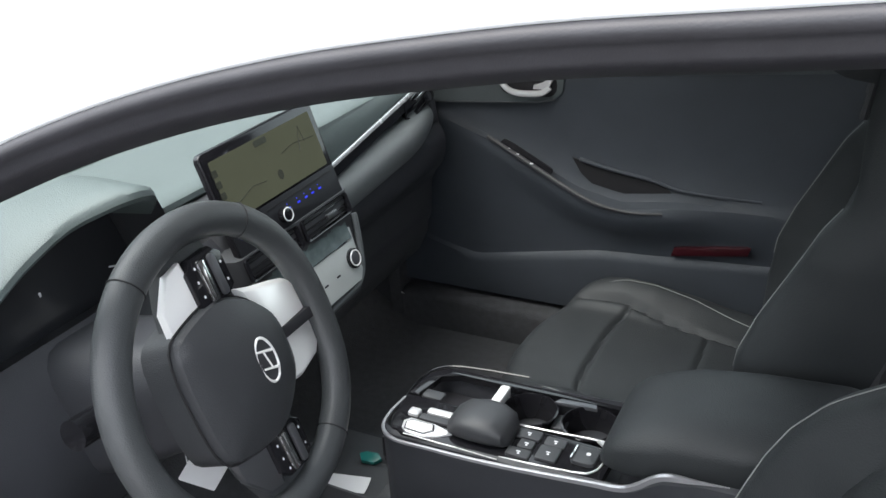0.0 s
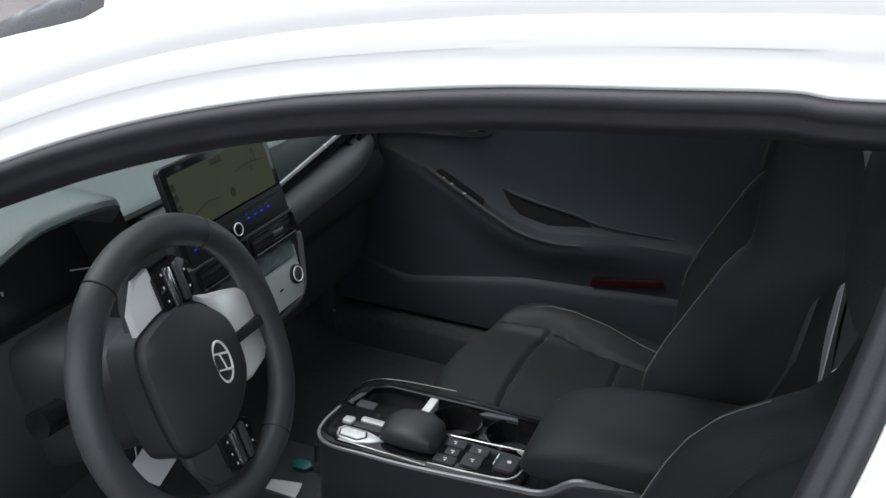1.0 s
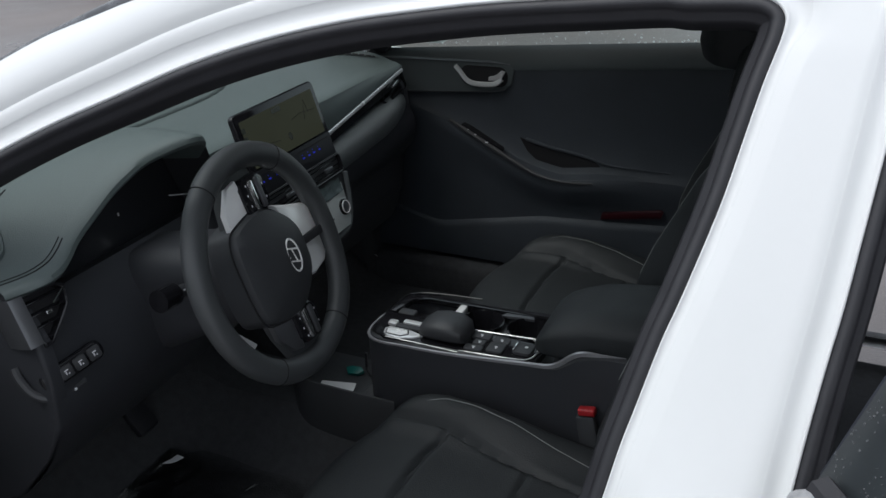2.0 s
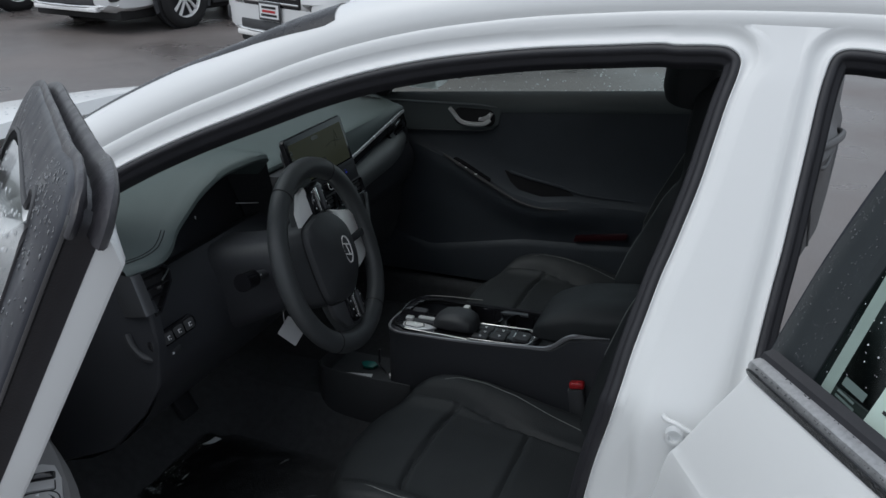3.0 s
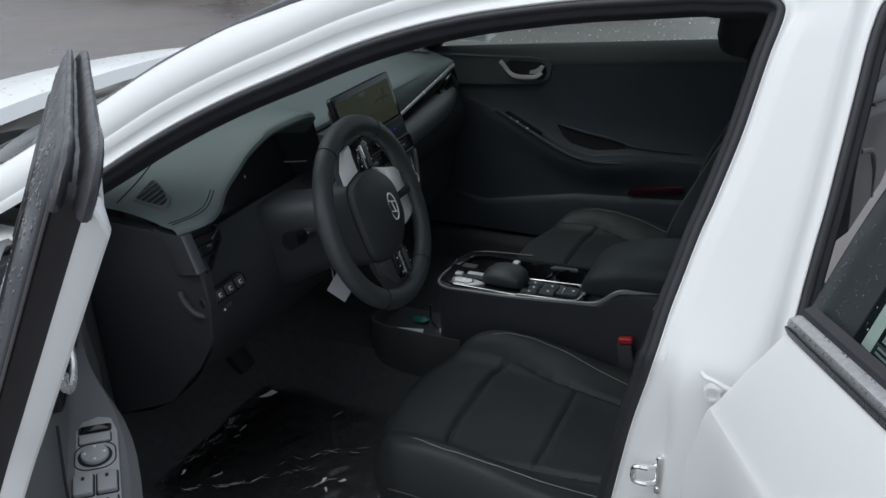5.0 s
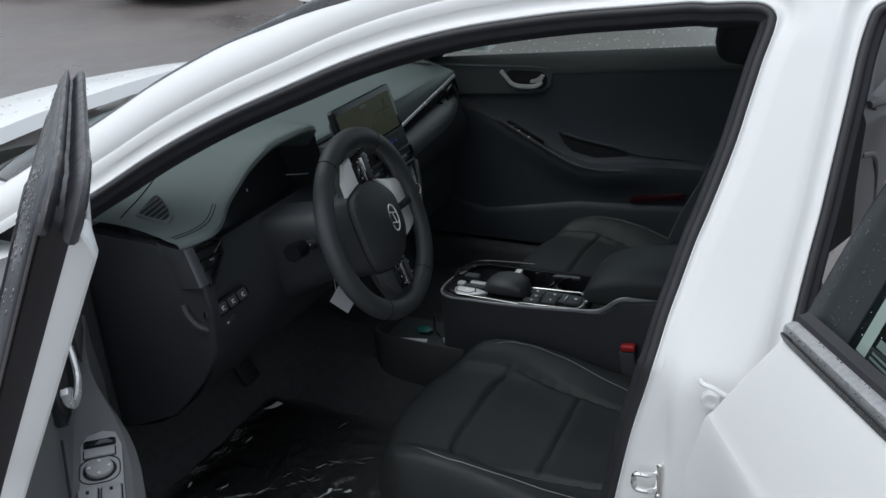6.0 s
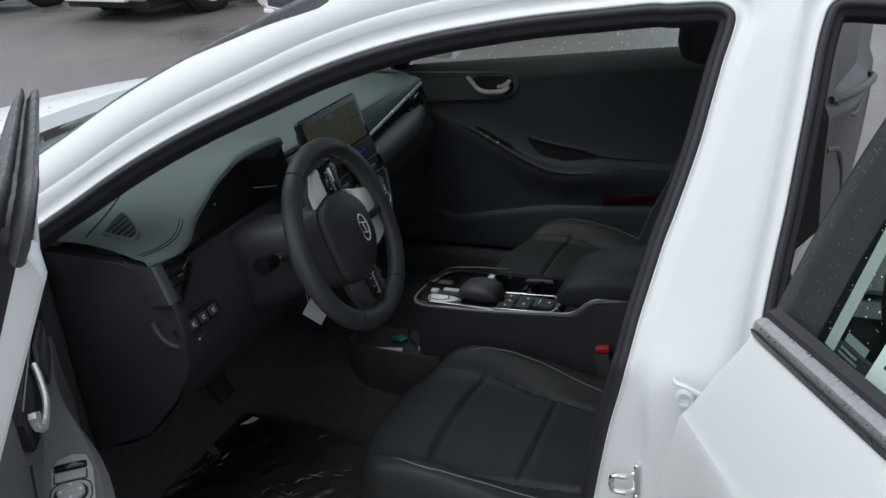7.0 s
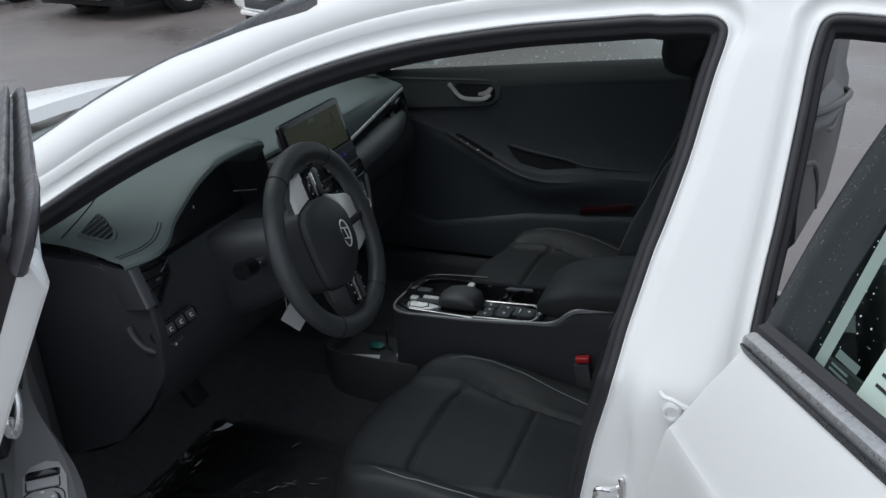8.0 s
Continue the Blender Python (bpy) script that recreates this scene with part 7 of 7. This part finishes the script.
# ---- rear door details ----
def detail_rear_door(d, sticker):
    hd = d.add("pull_handle", lambda bm: sweep(bm, cr([V((0.78, -0.694, 0.872)), V((0.86, -0.672, 0.866)), V((1.02, -0.655, 0.850)), V((1.18, -0.655, 0.832)), V((1.30, -0.668, 0.818)), V((1.34, -0.696, 0.812))], 5), disc_profile(0.011, 0.009, 8), lambda p: V((0, 1, 0.3)), closed=True, cap=True), DOOR_TRIM_LIT)
    # shade of the hollow behind the pull, laid on as a dark plate
    d.add("pull_recess_shade", lambda bm: slab(bm, [(0.84, 0.862), (1.02, 0.846), (1.24, 0.815), (1.16, 0.785), (1.04, 0.772), (0.94, 0.800)], 0.003, on_door(-0.700), 0.001), SEAM, hd)
    d.add("pull_edge", lambda bm: wire(bm, cr([V((0.80, -0.690, 0.862)), V((0.93, -0.680, 0.800)), V((1.04, -0.672, 0.768)), V((1.16, -0.676, 0.780)), V((1.28, -0.686, 0.812))], 5), 0.008, 8), DOOR_TRIM_LIT, hd)
    d.add("trim_fold", lambda bm: wire(bm, cr([V((0.76, -0.694, 0.74)), V((0.90, -0.688, 0.70)), V((1.0, -0.690, 0.62)), V((1.03, -0.690, 0.52))], 5), 0.010, 8), DOOR_TRIM_LIT, hd)
    if sticker:
        def pane_slab(bm, x0, x1, z0, z1, lean):
            rows = []
            for x in (x0, x1):
                rows.append([V((x + lean * (z - z0), side_y(z) - 0.0722, z)) for z in np.linspace(z0, z1, 5)])
            loft(bm, rows)
        # pale strip of colour in place of a reflection in the glass
        d.add("glass_reflection_strip", lambda bm: pane_slab(bm, 0.771, 0.787, 1.083, 1.345, -0.05), GLASS_REFLECTION, None, "pale strip standing in for a reflection in the tinted glass")
        st = d.add("window_sticker", lambda bm: pane_slab(bm, 0.838, 0.98, 1.079, 1.19, 0.02), STICKER, None, "pale paper sticker with unreadable lines")
        for k in range(8):
            z = 1.172 - 0.010 * k
            d.add("text_bar", lambda bm: loft(bm, [[V((x, side_y(zz) - 0.0734, zz)) for zz in (z, z + 0.003)] for x in np.linspace(0.852, 0.96 - 0.012 * (k % 3), 4)]), SEAM, st)
        for k, (z, w, h) in enumerate(((1.097, 0.034, 0.008), (1.090, 0.026, 0.0022), (1.0855, 0.030, 0.0022), (1.081, 0.022, 0.0022))):
            d.add("glass_mark", lambda bm: loft(bm, [[V((x, side_y(zz) - 0.0722, zz)) for zz in (z, z + h)] for x in np.linspace(0.792, 0.792 + w, 5)]), GLASS_MARK, None)


GLASS_MARK = material("frosted_mark", (0.11, 0.15, 0.14), 0.5)
STICKER = material("pale_sticker", (0.50, 0.62, 0.56), 0.5, spots=0.05, spot_size=20)
detail_rear_door(rear_door, True)
detail_rear_door(far_rear_door, False)


# ---- fittings on the door pillar ----
def detail_pillar():
    st = one("door_striker", lambda bm: rbox(bm, (0.588, -0.7575, 0.815), (0.008, 0.010, 0.056), 0.003, 2), CHROME, car_body, "bright steel door striker on the pillar")
    one("loop", lambda bm: wire(bm, cr([V((0.588, -0.756, 0.829)), V((0.577, -0.769, 0.830)), V((0.564, -0.771, 0.830)), V((0.560, -0.771, 0.825)), V((0.560, -0.771, 0.812)), V((0.564, -0.771, 0.807)), V((0.577, -0.769, 0.806)), V((0.588, -0.756, 0.805))], 5), 0.0036, 8), CHROME, st)
    one("screw", lambda bm: rbox(bm, (0.588, -0.7625, 0.795), (0.007, 0.004, 0.007), 0.002, 2), CHROME, st)
    def bolt(bm):
        rows = [[V((0.6425 + r * math.cos(a), y - 0.0205, 0.953 + r * math.sin(a))) for a in np.linspace(0, 2 * math.pi, 19)[:-1]] for r, y in ((0.0110, -0.740), (0.0105, -0.7475), (0.0096, -0.7495), (0.0066, -0.7495), (0.0058, -0.7455), (0.0005, -0.7455))]
        loft(bm, rows, closed=True)
    hg = one("hinge_bolt", bolt, PAINT, car_body, "white painted ring bolt on the pillar")
    one("clip", lambda bm: wire(bm, cr([V((0.629, -0.764, 0.976)), V((0.634, -0.776, 0.979)), V((0.645, -0.779, 0.978)), V((0.653, -0.779, 0.974)), V((0.668, -0.775, 0.966))], 5), 0.0030, 8), PAINT, hg)


detail_pillar()


# ---- footwell ----
def detail_footwell():
    mat = thing("floor_mat", (-0.25, -0.36, 0.325), "black floor mat with raised border", "floor mat")
    def sheet(bm):
        rows = []
        for x in np.linspace(-0.62, 0.02, 24):
            z = 0.328 + max(0.0, -0.46 - x) * 0.75
            rows.append([V((x, y, z + 0.004 + 0.004 * noise.noise(V((x * 9, y * 9, 0))))) for y in np.linspace(-0.60, -0.17, 20)])
        loft(bm, rows)
    one("carpet", sheet, CARPET, mat)
    pedal = thing("foot_pedals", (-0.55, -0.32, 0.42), "black rubber brake and accelerator pedals", "pedals")
    one("brake", lambda bm: rbox(bm, (-0.50, -0.37, 0.52), (0.02, 0.09, 0.06), 0.008, 2, Matrix.Rotation(radians(-35), 3, "Y")), RUBBER, pedal)
    one("accelerator", lambda bm: rbox(bm, (-0.52, -0.235, 0.47), (0.02, 0.055, 0.16), 0.008, 2, Matrix.Rotation(radians(-35), 3, "Y")), RUBBER, pedal)
    one("pedal_arm", lambda bm: wire(bm, [(-0.52, -0.37, 0.53), (-0.60, -0.37, 0.66), (-0.66, -0.37, 0.76)], 0.008, 8), PLASTIC, pedal)
    film = thing("plastic_film", (-0.28, -0.38, 0.335), "crumpled clear plastic film over the floor mat", "plastic film")
    def crumple(bm):
        rows = []
        for x in np.linspace(-0.46, -0.02, 60):
            row = []
            for y in np.linspace(-0.60, -0.20, 54):
                h = 0.010 * abs(noise.noise(V((x * 9, y * 7, 3)))) + 0.008 * abs(noise.noise(V((x * 24, y * 19, 7)))) + 0.003 * noise.noise(V((x * 60, y * 60, 1)))
                row.append(V((x, y, 0.339 + h)))
            rows.append(row)
        loft(bm, rows)
    one("film_sheet", crumple, FILM, film)
    # glints on the film's folds, painted as pale slivers laid along these lines
    rnd = random.Random(21)
    lines = (((-0.385, -0.591), (-0.319, -0.558), 5), ((-0.319, -0.558), (-0.232, -0.483), 12), ((-0.232, -0.483), (-0.166, -0.423), 8), ((-0.36, -0.56), (-0.34, -0.52), 3), ((-0.386, -0.409), (-0.402, -0.344), 4), ((-0.219, -0.264), (-0.215, -0.22), 2), ((-0.15, -0.49), (-0.09, -0.42), 9), ((-0.122, -0.357), (-0.105, -0.345), 2), ((-0.30, -0.50), (-0.15, -0.36), 6))
    for (xa, ya), (xb, yb), n in lines:
        for _ in range(n):
            t = rnd.random()
            x, y = xa + (xb - xa) * t + rnd.gauss(0, 0.003), ya + (yb - ya) * t + rnd.gauss(0, 0.003)
            d = V((xb - xa, yb - ya, 0)).normalized()
            d.rotate(Matrix.Rotation(rnd.gauss(0, 0.45), 3, "Z"))
            half = 0.004 + 0.012 * rnd.random()
            wide = 0.0004 + 0.0008 * rnd.random()
            side = V((-d.y, d.x, 0))
            def fold(bm):
                rows = []
                for u in (-1.0, -0.4, 0.3, 1.0):
                    m = V((x, y, 0.352)) + d * half * u + side * wide * 2 * rnd.uniform(-1, 1) + V((0, 0, 0.002 * rnd.random()))
                    w = wide * (1.15 - abs(u))
                    rows.append([m - side * w, m + V((0, 0, w)), m + side * w])
                loft(bm, rows)
            one("film_glint", fold, FILM_GLINT, film, "pale sliver painted as a glint on a fold of the film")
    for k, (x, y, s, a) in enumerate(((-0.420, -0.240, 0.022, 0.4), (-0.132, -0.460, 0.010, 1.1), (-0.112, -0.482, 0.008, 2.0), (-0.095, -0.445, 0.009, 0.2), (0.0, -0.446, 0.014, 0.9), (-0.42, -0.548, 0.008, 1.4))):
        sc = thing("paper_scrap", (x, y, 0.35), "torn scrap of white wrapping on the mat", "paper scrap", group="paper scraps")
        one("scrap", lambda bm: slab(bm, [(-s, -0.3 * s), (-0.2 * s, 0.1 * s), (0.3 * s, 0.5 * s), (s, 0.1 * s), (0.4 * s, -0.25 * s), (-0.2 * s, -0.4 * s)], 0.0008, frame_of((x, y, 0.352), (math.cos(a), math.sin(a), 0.12), (0.1, -0.25, 0.95))), PAPER, sc)


detail_footwell()


# ---- cars parked across the lane ----
def build_parked_car(m, label, suv=True):
    ob = thing("parked_car", (0, 0, 0), label, "car", m, group="parked cars")
    def body(bm):
        rows = []
        for x, w, zl, zt in ((0.93, 0.60, 0.36, 0.62), (0.90, 0.74, 0.28, 0.74), (0.80, 0.86, 0.24, 0.86), (0.60, 0.915, 0.24, 0.94), (0.30, 0.925, 0.26, 1.00), (-0.35, 0.925, 0.26, 1.05), (-1.2, 0.925, 0.26, 1.07), (-2.4, 0.925, 0.26, 1.09), (-3.2, 0.91, 0.28, 1.10), (-3.55, 0.84, 0.34, 1.06), (-3.68, 0.72, 0.42, 0.98)):
            half = [(0.80 * w, zl), (0.96 * w, zl + 0.06), (w, zl + 0.24), (w, 0.5 * (zl + zt) + 0.10), (0.975 * w, zt - 0.08), (0.90 * w, zt), (0.45 * w, zt + 0.035)]
            rows.append([V((x, -y, z)) for y, z in half] + [V((x, 0, zt + 0.045))] + [V((x, y, z)) for y, z in reversed(half)])
        loft(bm, rows, closed=True, cap=True)
    one("body", body, PAINT, ob)
    def cabin(bm):
        rows = []
        for x, z, w in ((-0.25, 1.04, 0.80), (-0.95, 1.55, 0.62), (-1.3, 1.62, 0.62), (-2.4, 1.62, 0.61), (-3.0, 1.55, 0.60), (-3.5, 1.08, 0.78)):
            rows.append([V((x, -0.83, 1.03)), V((x, -w, z)), V((x, 0, z + 0.03)), V((x, w, z)), V((x, 0.83, 1.03))])
        loft(bm, rows, closed=True, cap=True)
    one("glasshouse", cabin, GLOSS, ob, "dark glazed cabin")
    # dark box added below the floor to deepen the shade under the car
    one("under_car_shade", lambda bm: rbox(bm, (-1.36, 0, 0.225), (4.3, 1.50, 0.15), 0.03, 2), TYRE, ob)
    one("roof", lambda bm: rbox(bm, (-1.95, 0, 1.645), (1.9, 1.16, 0.05), 0.02, 3), PAINT, ob)
    for s in (1, -1):
        for x in (0.0, -2.70):
            def arch(bm):
                rows = []
                for a in np.linspace(-0.35, math.pi + 0.35, 18):
                    rows.append([V((x + r * math.cos(a), s * y, 0.36 + r * math.sin(a))) for r, y in ((0.40, 0.934), (0.445, 0.938), (0.455, 0.925))])
                loft(bm, rows)
            one("arch_trim", arch, PLASTIC, ob)
            # flat dark disc painting the shade of the wheel arch on the skin
            def well(bm):
                vs = bmesh.ops.create_circle(bm, cap_ends=True, radius=0.405, segments=28)["verts"]
                bmesh.ops.transform(bm, matrix=Matrix.Translation((x, s * 0.930, 0.37)) @ Matrix.Rotation(math.pi / 2, 4, "X"), verts=vs)
            one("arch_shade", well, SEAM, ob)
            build_wheel(ob, (x, s * 0.875, 0.36), s, 0.36, 0.22)
        one("side_skirt", lambda bm: rbox(bm, (-1.35, s * 0.925, 0.30), (1.75, 0.03, 0.12), 0.01, 2), PLASTIC, ob)
        one("headlamp", lambda bm: rbox(bm, (0.72, s * 0.72, 0.80), (0.26, 0.26, 0.11), 0.04, 3, Matrix.Rotation(radians(-s * 32), 3, "Z")), LAMP, ob)
        fog = one("fog_surround", lambda bm: rbox(bm, (0.80, s * 0.70, 0.44), (0.16, 0.22, 0.14), 0.03, 3, Matrix.Rotation(radians(-s * 32), 3, "Z")), PLASTIC, ob)
        one("fog_lamp", lambda bm: rbox(bm, (0.865, s * 0.715, 0.46), (0.04, 0.10, 0.07), 0.018, 3, Matrix.Rotation(radians(-s * 32), 3, "Z")), LAMP, fog)
        one("fog_trim", lambda bm: wire(bm, cr([V((0.90, s * 0.56, 0.36)), V((0.87, s * 0.72, 0.385)), V((0.79, s * 0.84, 0.46))], 5), 0.012, 6), CHROME, fog)
        one("door_line", lambda bm: rbox(bm, (-0.95, s * 0.927, 0.70), (0.008, 0.006, 0.70), 0.001, 1), SEAM, ob)
    one("grille", lambda bm: rbox(bm, (0.90, 0, 0.66), (0.08, 0.90, 0.26), 0.03, 3), GLOSS, ob)
    for k in range(4):
        one("grille_bar", lambda bm: rbox(bm, (0.945, 0, 0.58 + 0.055 * k), (0.014, 0.84 - 0.05 * k, 0.018), 0.005, 2), CHROME, ob)
    one("lower_grille", lambda bm: rbox(bm, (0.91, 0, 0.36), (0.06, 1.0, 0.10), 0.02, 2), PLASTIC, ob)
    one("skid_plate", lambda bm: rbox(bm, (0.92, 0, 0.275), (0.08, 1.1, 0.05), 0.015, 2), SATIN, ob)
    one("bumper_trim", lambda bm: wire(bm, cr([V((0.82, -0.80, 0.33)), V((0.93, -0.5, 0.315)), V((0.965, 0, 0.31)), V((0.93, 0.5, 0.315)), V((0.82, 0.80, 0.33))], 6), 0.014, 8), CHROME, ob)
    pl = one("number_plate", lambda bm: rbox(bm, (0.955, 0, 0.50), (0.012, 0.33, 0.17), 0.006, 2), PLASTIC, ob, "framed plate with plain bars")
    one("plate_face", lambda bm: rbox(bm, (0.963, 0, 0.50), (0.004, 0.29, 0.125), 0.001, 1), PAPER, pl)
    for z, w, mt in ((0.535, 0.22, SEAM), (0.50, 0.20, RED), (0.465, 0.24, SEAM)):
        one("plate_bar", lambda bm: rbox(bm, (0.966, 0, z), (0.003, w, 0.022), 0.0005, 1), mt, pl)
    return ob


def facing(x, y, deg):
    """The pose of a parked car with its front axle's left wheel at x, y, heading deg from +x."""
    return pose(x, y, 0, 0, 0, deg) @ pose(0, -0.875, 0)


build_parked_car(facing(-6.15, 7.35, -100), "white car parked nose-out on wet asphalt")
build_parked_car(facing(-9.3, 7.9, -100), "white car parked at the end of the row")
build_parked_car(facing(-2.60, 6.05, -113), "white car with a framed plate parked nose-out")


# ---- rain drops ----
def drops(bm, place, n, r0, r1, seed):
    """Small flat domes of water; place(random) gives a point and a normal."""
    rnd = random.Random(seed)
    for _ in range(n):
        p, nrm = place(rnd)
        r = r0 + (r1 - r0) * rnd.random() ** 2.5
        m = Matrix.Translation(p) @ nrm.to_track_quat("Z", "Y").to_matrix().to_4x4()
        rim = [bm.verts.new(m @ V((r * (1 + 0.25 * rnd.random()) * math.cos(a), r * (1 + 0.25 * rnd.random()) * math.sin(a), 0))) for a in np.linspace(0, 2 * math.pi, 7)[:-1]]
        mid = [bm.verts.new(m @ V((r * 0.65 * math.cos(a + 0.5), r * 0.65 * math.sin(a + 0.5), r * 0.30))) for a in np.linspace(0, 2 * math.pi, 7)[:-1]]
        tip = bm.verts.new(m @ V((0, 0, r * 0.38)))
        for i in range(6):
            j = (i + 1) % 6
            bm.faces.new((rim[i], rim[j], mid[j], mid[i]))
            bm.faces.new((mid[i], mid[j], tip))


def rain():
    out = V((0, -1, 0.45)).normalized()
    def front_pane(r):
        x = r.uniform(-0.2, 0.57)
        z = r.uniform(belt_z(x) + 0.02, float(np.interp(x, [-0.25, 0.1, 0.4, 0.57], [1.12, 1.32, 1.375, 1.39])))
        return V((x, side_y(z) - 0.0378, z)), out
    tagged(front_door.add("rain_drops", lambda bm: drops(bm, front_pane, 600, 0.0006, 0.0024, 1), DROP, None, "rain drops on the pane"), kind="stuff")
    def front_post(r):
        i = r.randrange(12, len(front_door.beads) - 1)
        f, g = r.random(), r.random()
        a, b, c, n = (u.lerp(v, f) for u, v in zip(front_door.beads[i], front_door.beads[i + 1]))
        return (a.lerp(b, g) if r.random() < 0.5 else b.lerp(c, g)), n
    tagged(front_door.add("post_drops", lambda bm: drops(bm, front_post, 420, 0.0005, 0.0015, 2), DARKDROP, None, "rain drops on the post"), kind="stuff")
    def rear_post(r):
        z = r.uniform(1.06, 1.36)
        xr = float(np.interp(z, [1.03, 1.17, 1.28, 1.365], [0.686, 0.683, 0.695, 0.722]))
        return V((xr + r.uniform(0.004, 0.066), side_y(z) - 0.0800, z)), out
    tagged(rear_door.add("post_drops", lambda bm: drops(bm, rear_post, 650, 0.0004, 0.0011, 3), DARKDROP, None, "rain drops on the post"), kind="stuff")
    def rear_pane(r):
        x = r.uniform(0.76, 1.1)
        z = r.uniform(belt_z(x) + 0.02, 1.34)
        return V((x, side_y(z) - 0.0715, z)), out
    tagged(rear_door.add("rain_drops", lambda bm: drops(bm, rear_pane, 600, 0.0004, 0.0014, 4), DROP, None, "rain drops on the pane"), kind="stuff")
    def strip(r):
        x = r.uniform(0.72, 1.3)
        w = r.random()
        return V((x, -0.7985 + 0.0115 * w, belt_z(x) + 0.0078 + 0.0056 * w)), V((0, -0.5, 0.85))
    tagged(rear_door.add("strip_drops", lambda bm: drops(bm, strip, 1600, 0.0004, 0.0017, 5), DARKDROP, None, "rain drops on the belt strip"), kind="stuff")
    def far_pane(r):
        x = r.uniform(-0.30, 0.52)
        z = belt_z(x) - 0.012 + 0.11 * r.random() ** 2
        return V((x, side_y(z) - 0.027, z)), out
    tagged(passenger_door.add("rain_drops", lambda bm: drops(bm, far_pane, 300, 0.0006, 0.0022, 6), LIT_DROP, None, "bright rain drops on the pane"), kind="stuff")
    edge = [r[-2] for r in RAIL_ROWS if 0.0 < r[-2].x < 1.1]
    def roof_edge(r):
        i = r.randrange(len(edge) - 1)
        t = r.random()
        p = edge[i].lerp(edge[i + 1], t)
        return p + V((0, 0.03 * r.random(), 0.006)), V((0, -0.5, 0.85))
    ob = part_of_body("roof_drops", roof_edge, 260, 0.0010, 0.0035, 7)
    def on_bonnet(r):
        x, s = r.uniform(-1.8, -1.02), r.uniform(-0.95, 0.95)
        return BONNET(x, s) + V((0, 0, 0.001)), V((0, 0, 1))
    part_of_body("bonnet_drops", on_bonnet, 450, 0.0015, 0.0045, 8)


def BONNET(x, s):
    """A point on the bonnet at x, with s across it from -1 to 1."""
    zc = float(np.interp(-x, [1.0, 1.06, 1.25, 1.5, 1.75, 1.95], [0.995, 0.992, 0.965, 0.925, 0.865, 0.77]))
    zs = float(np.interp(-x, [1.0, 1.06, 1.25, 1.5, 1.75, 1.95], [0.945, 0.94, 0.92, 0.875, 0.80, 0.70]))
    return V((x - 0.10 * (1 - s * s), 0.84 * s, zs + (zc - zs) * (1 - abs(s) ** 2.5) - 0.03 * abs(s) ** 10))


def part_of_body(name, place, n, r0, r1, seed):
    return tagged(one(name, lambda bm: drops(bm, place, n, r0, r1, seed), DROP, car_body, "rain drops on the paint"), kind="stuff")


DARKDROP = material("dark_drop", (0.035, 0.037, 0.042), 0.05, coat=1.0)
rain()
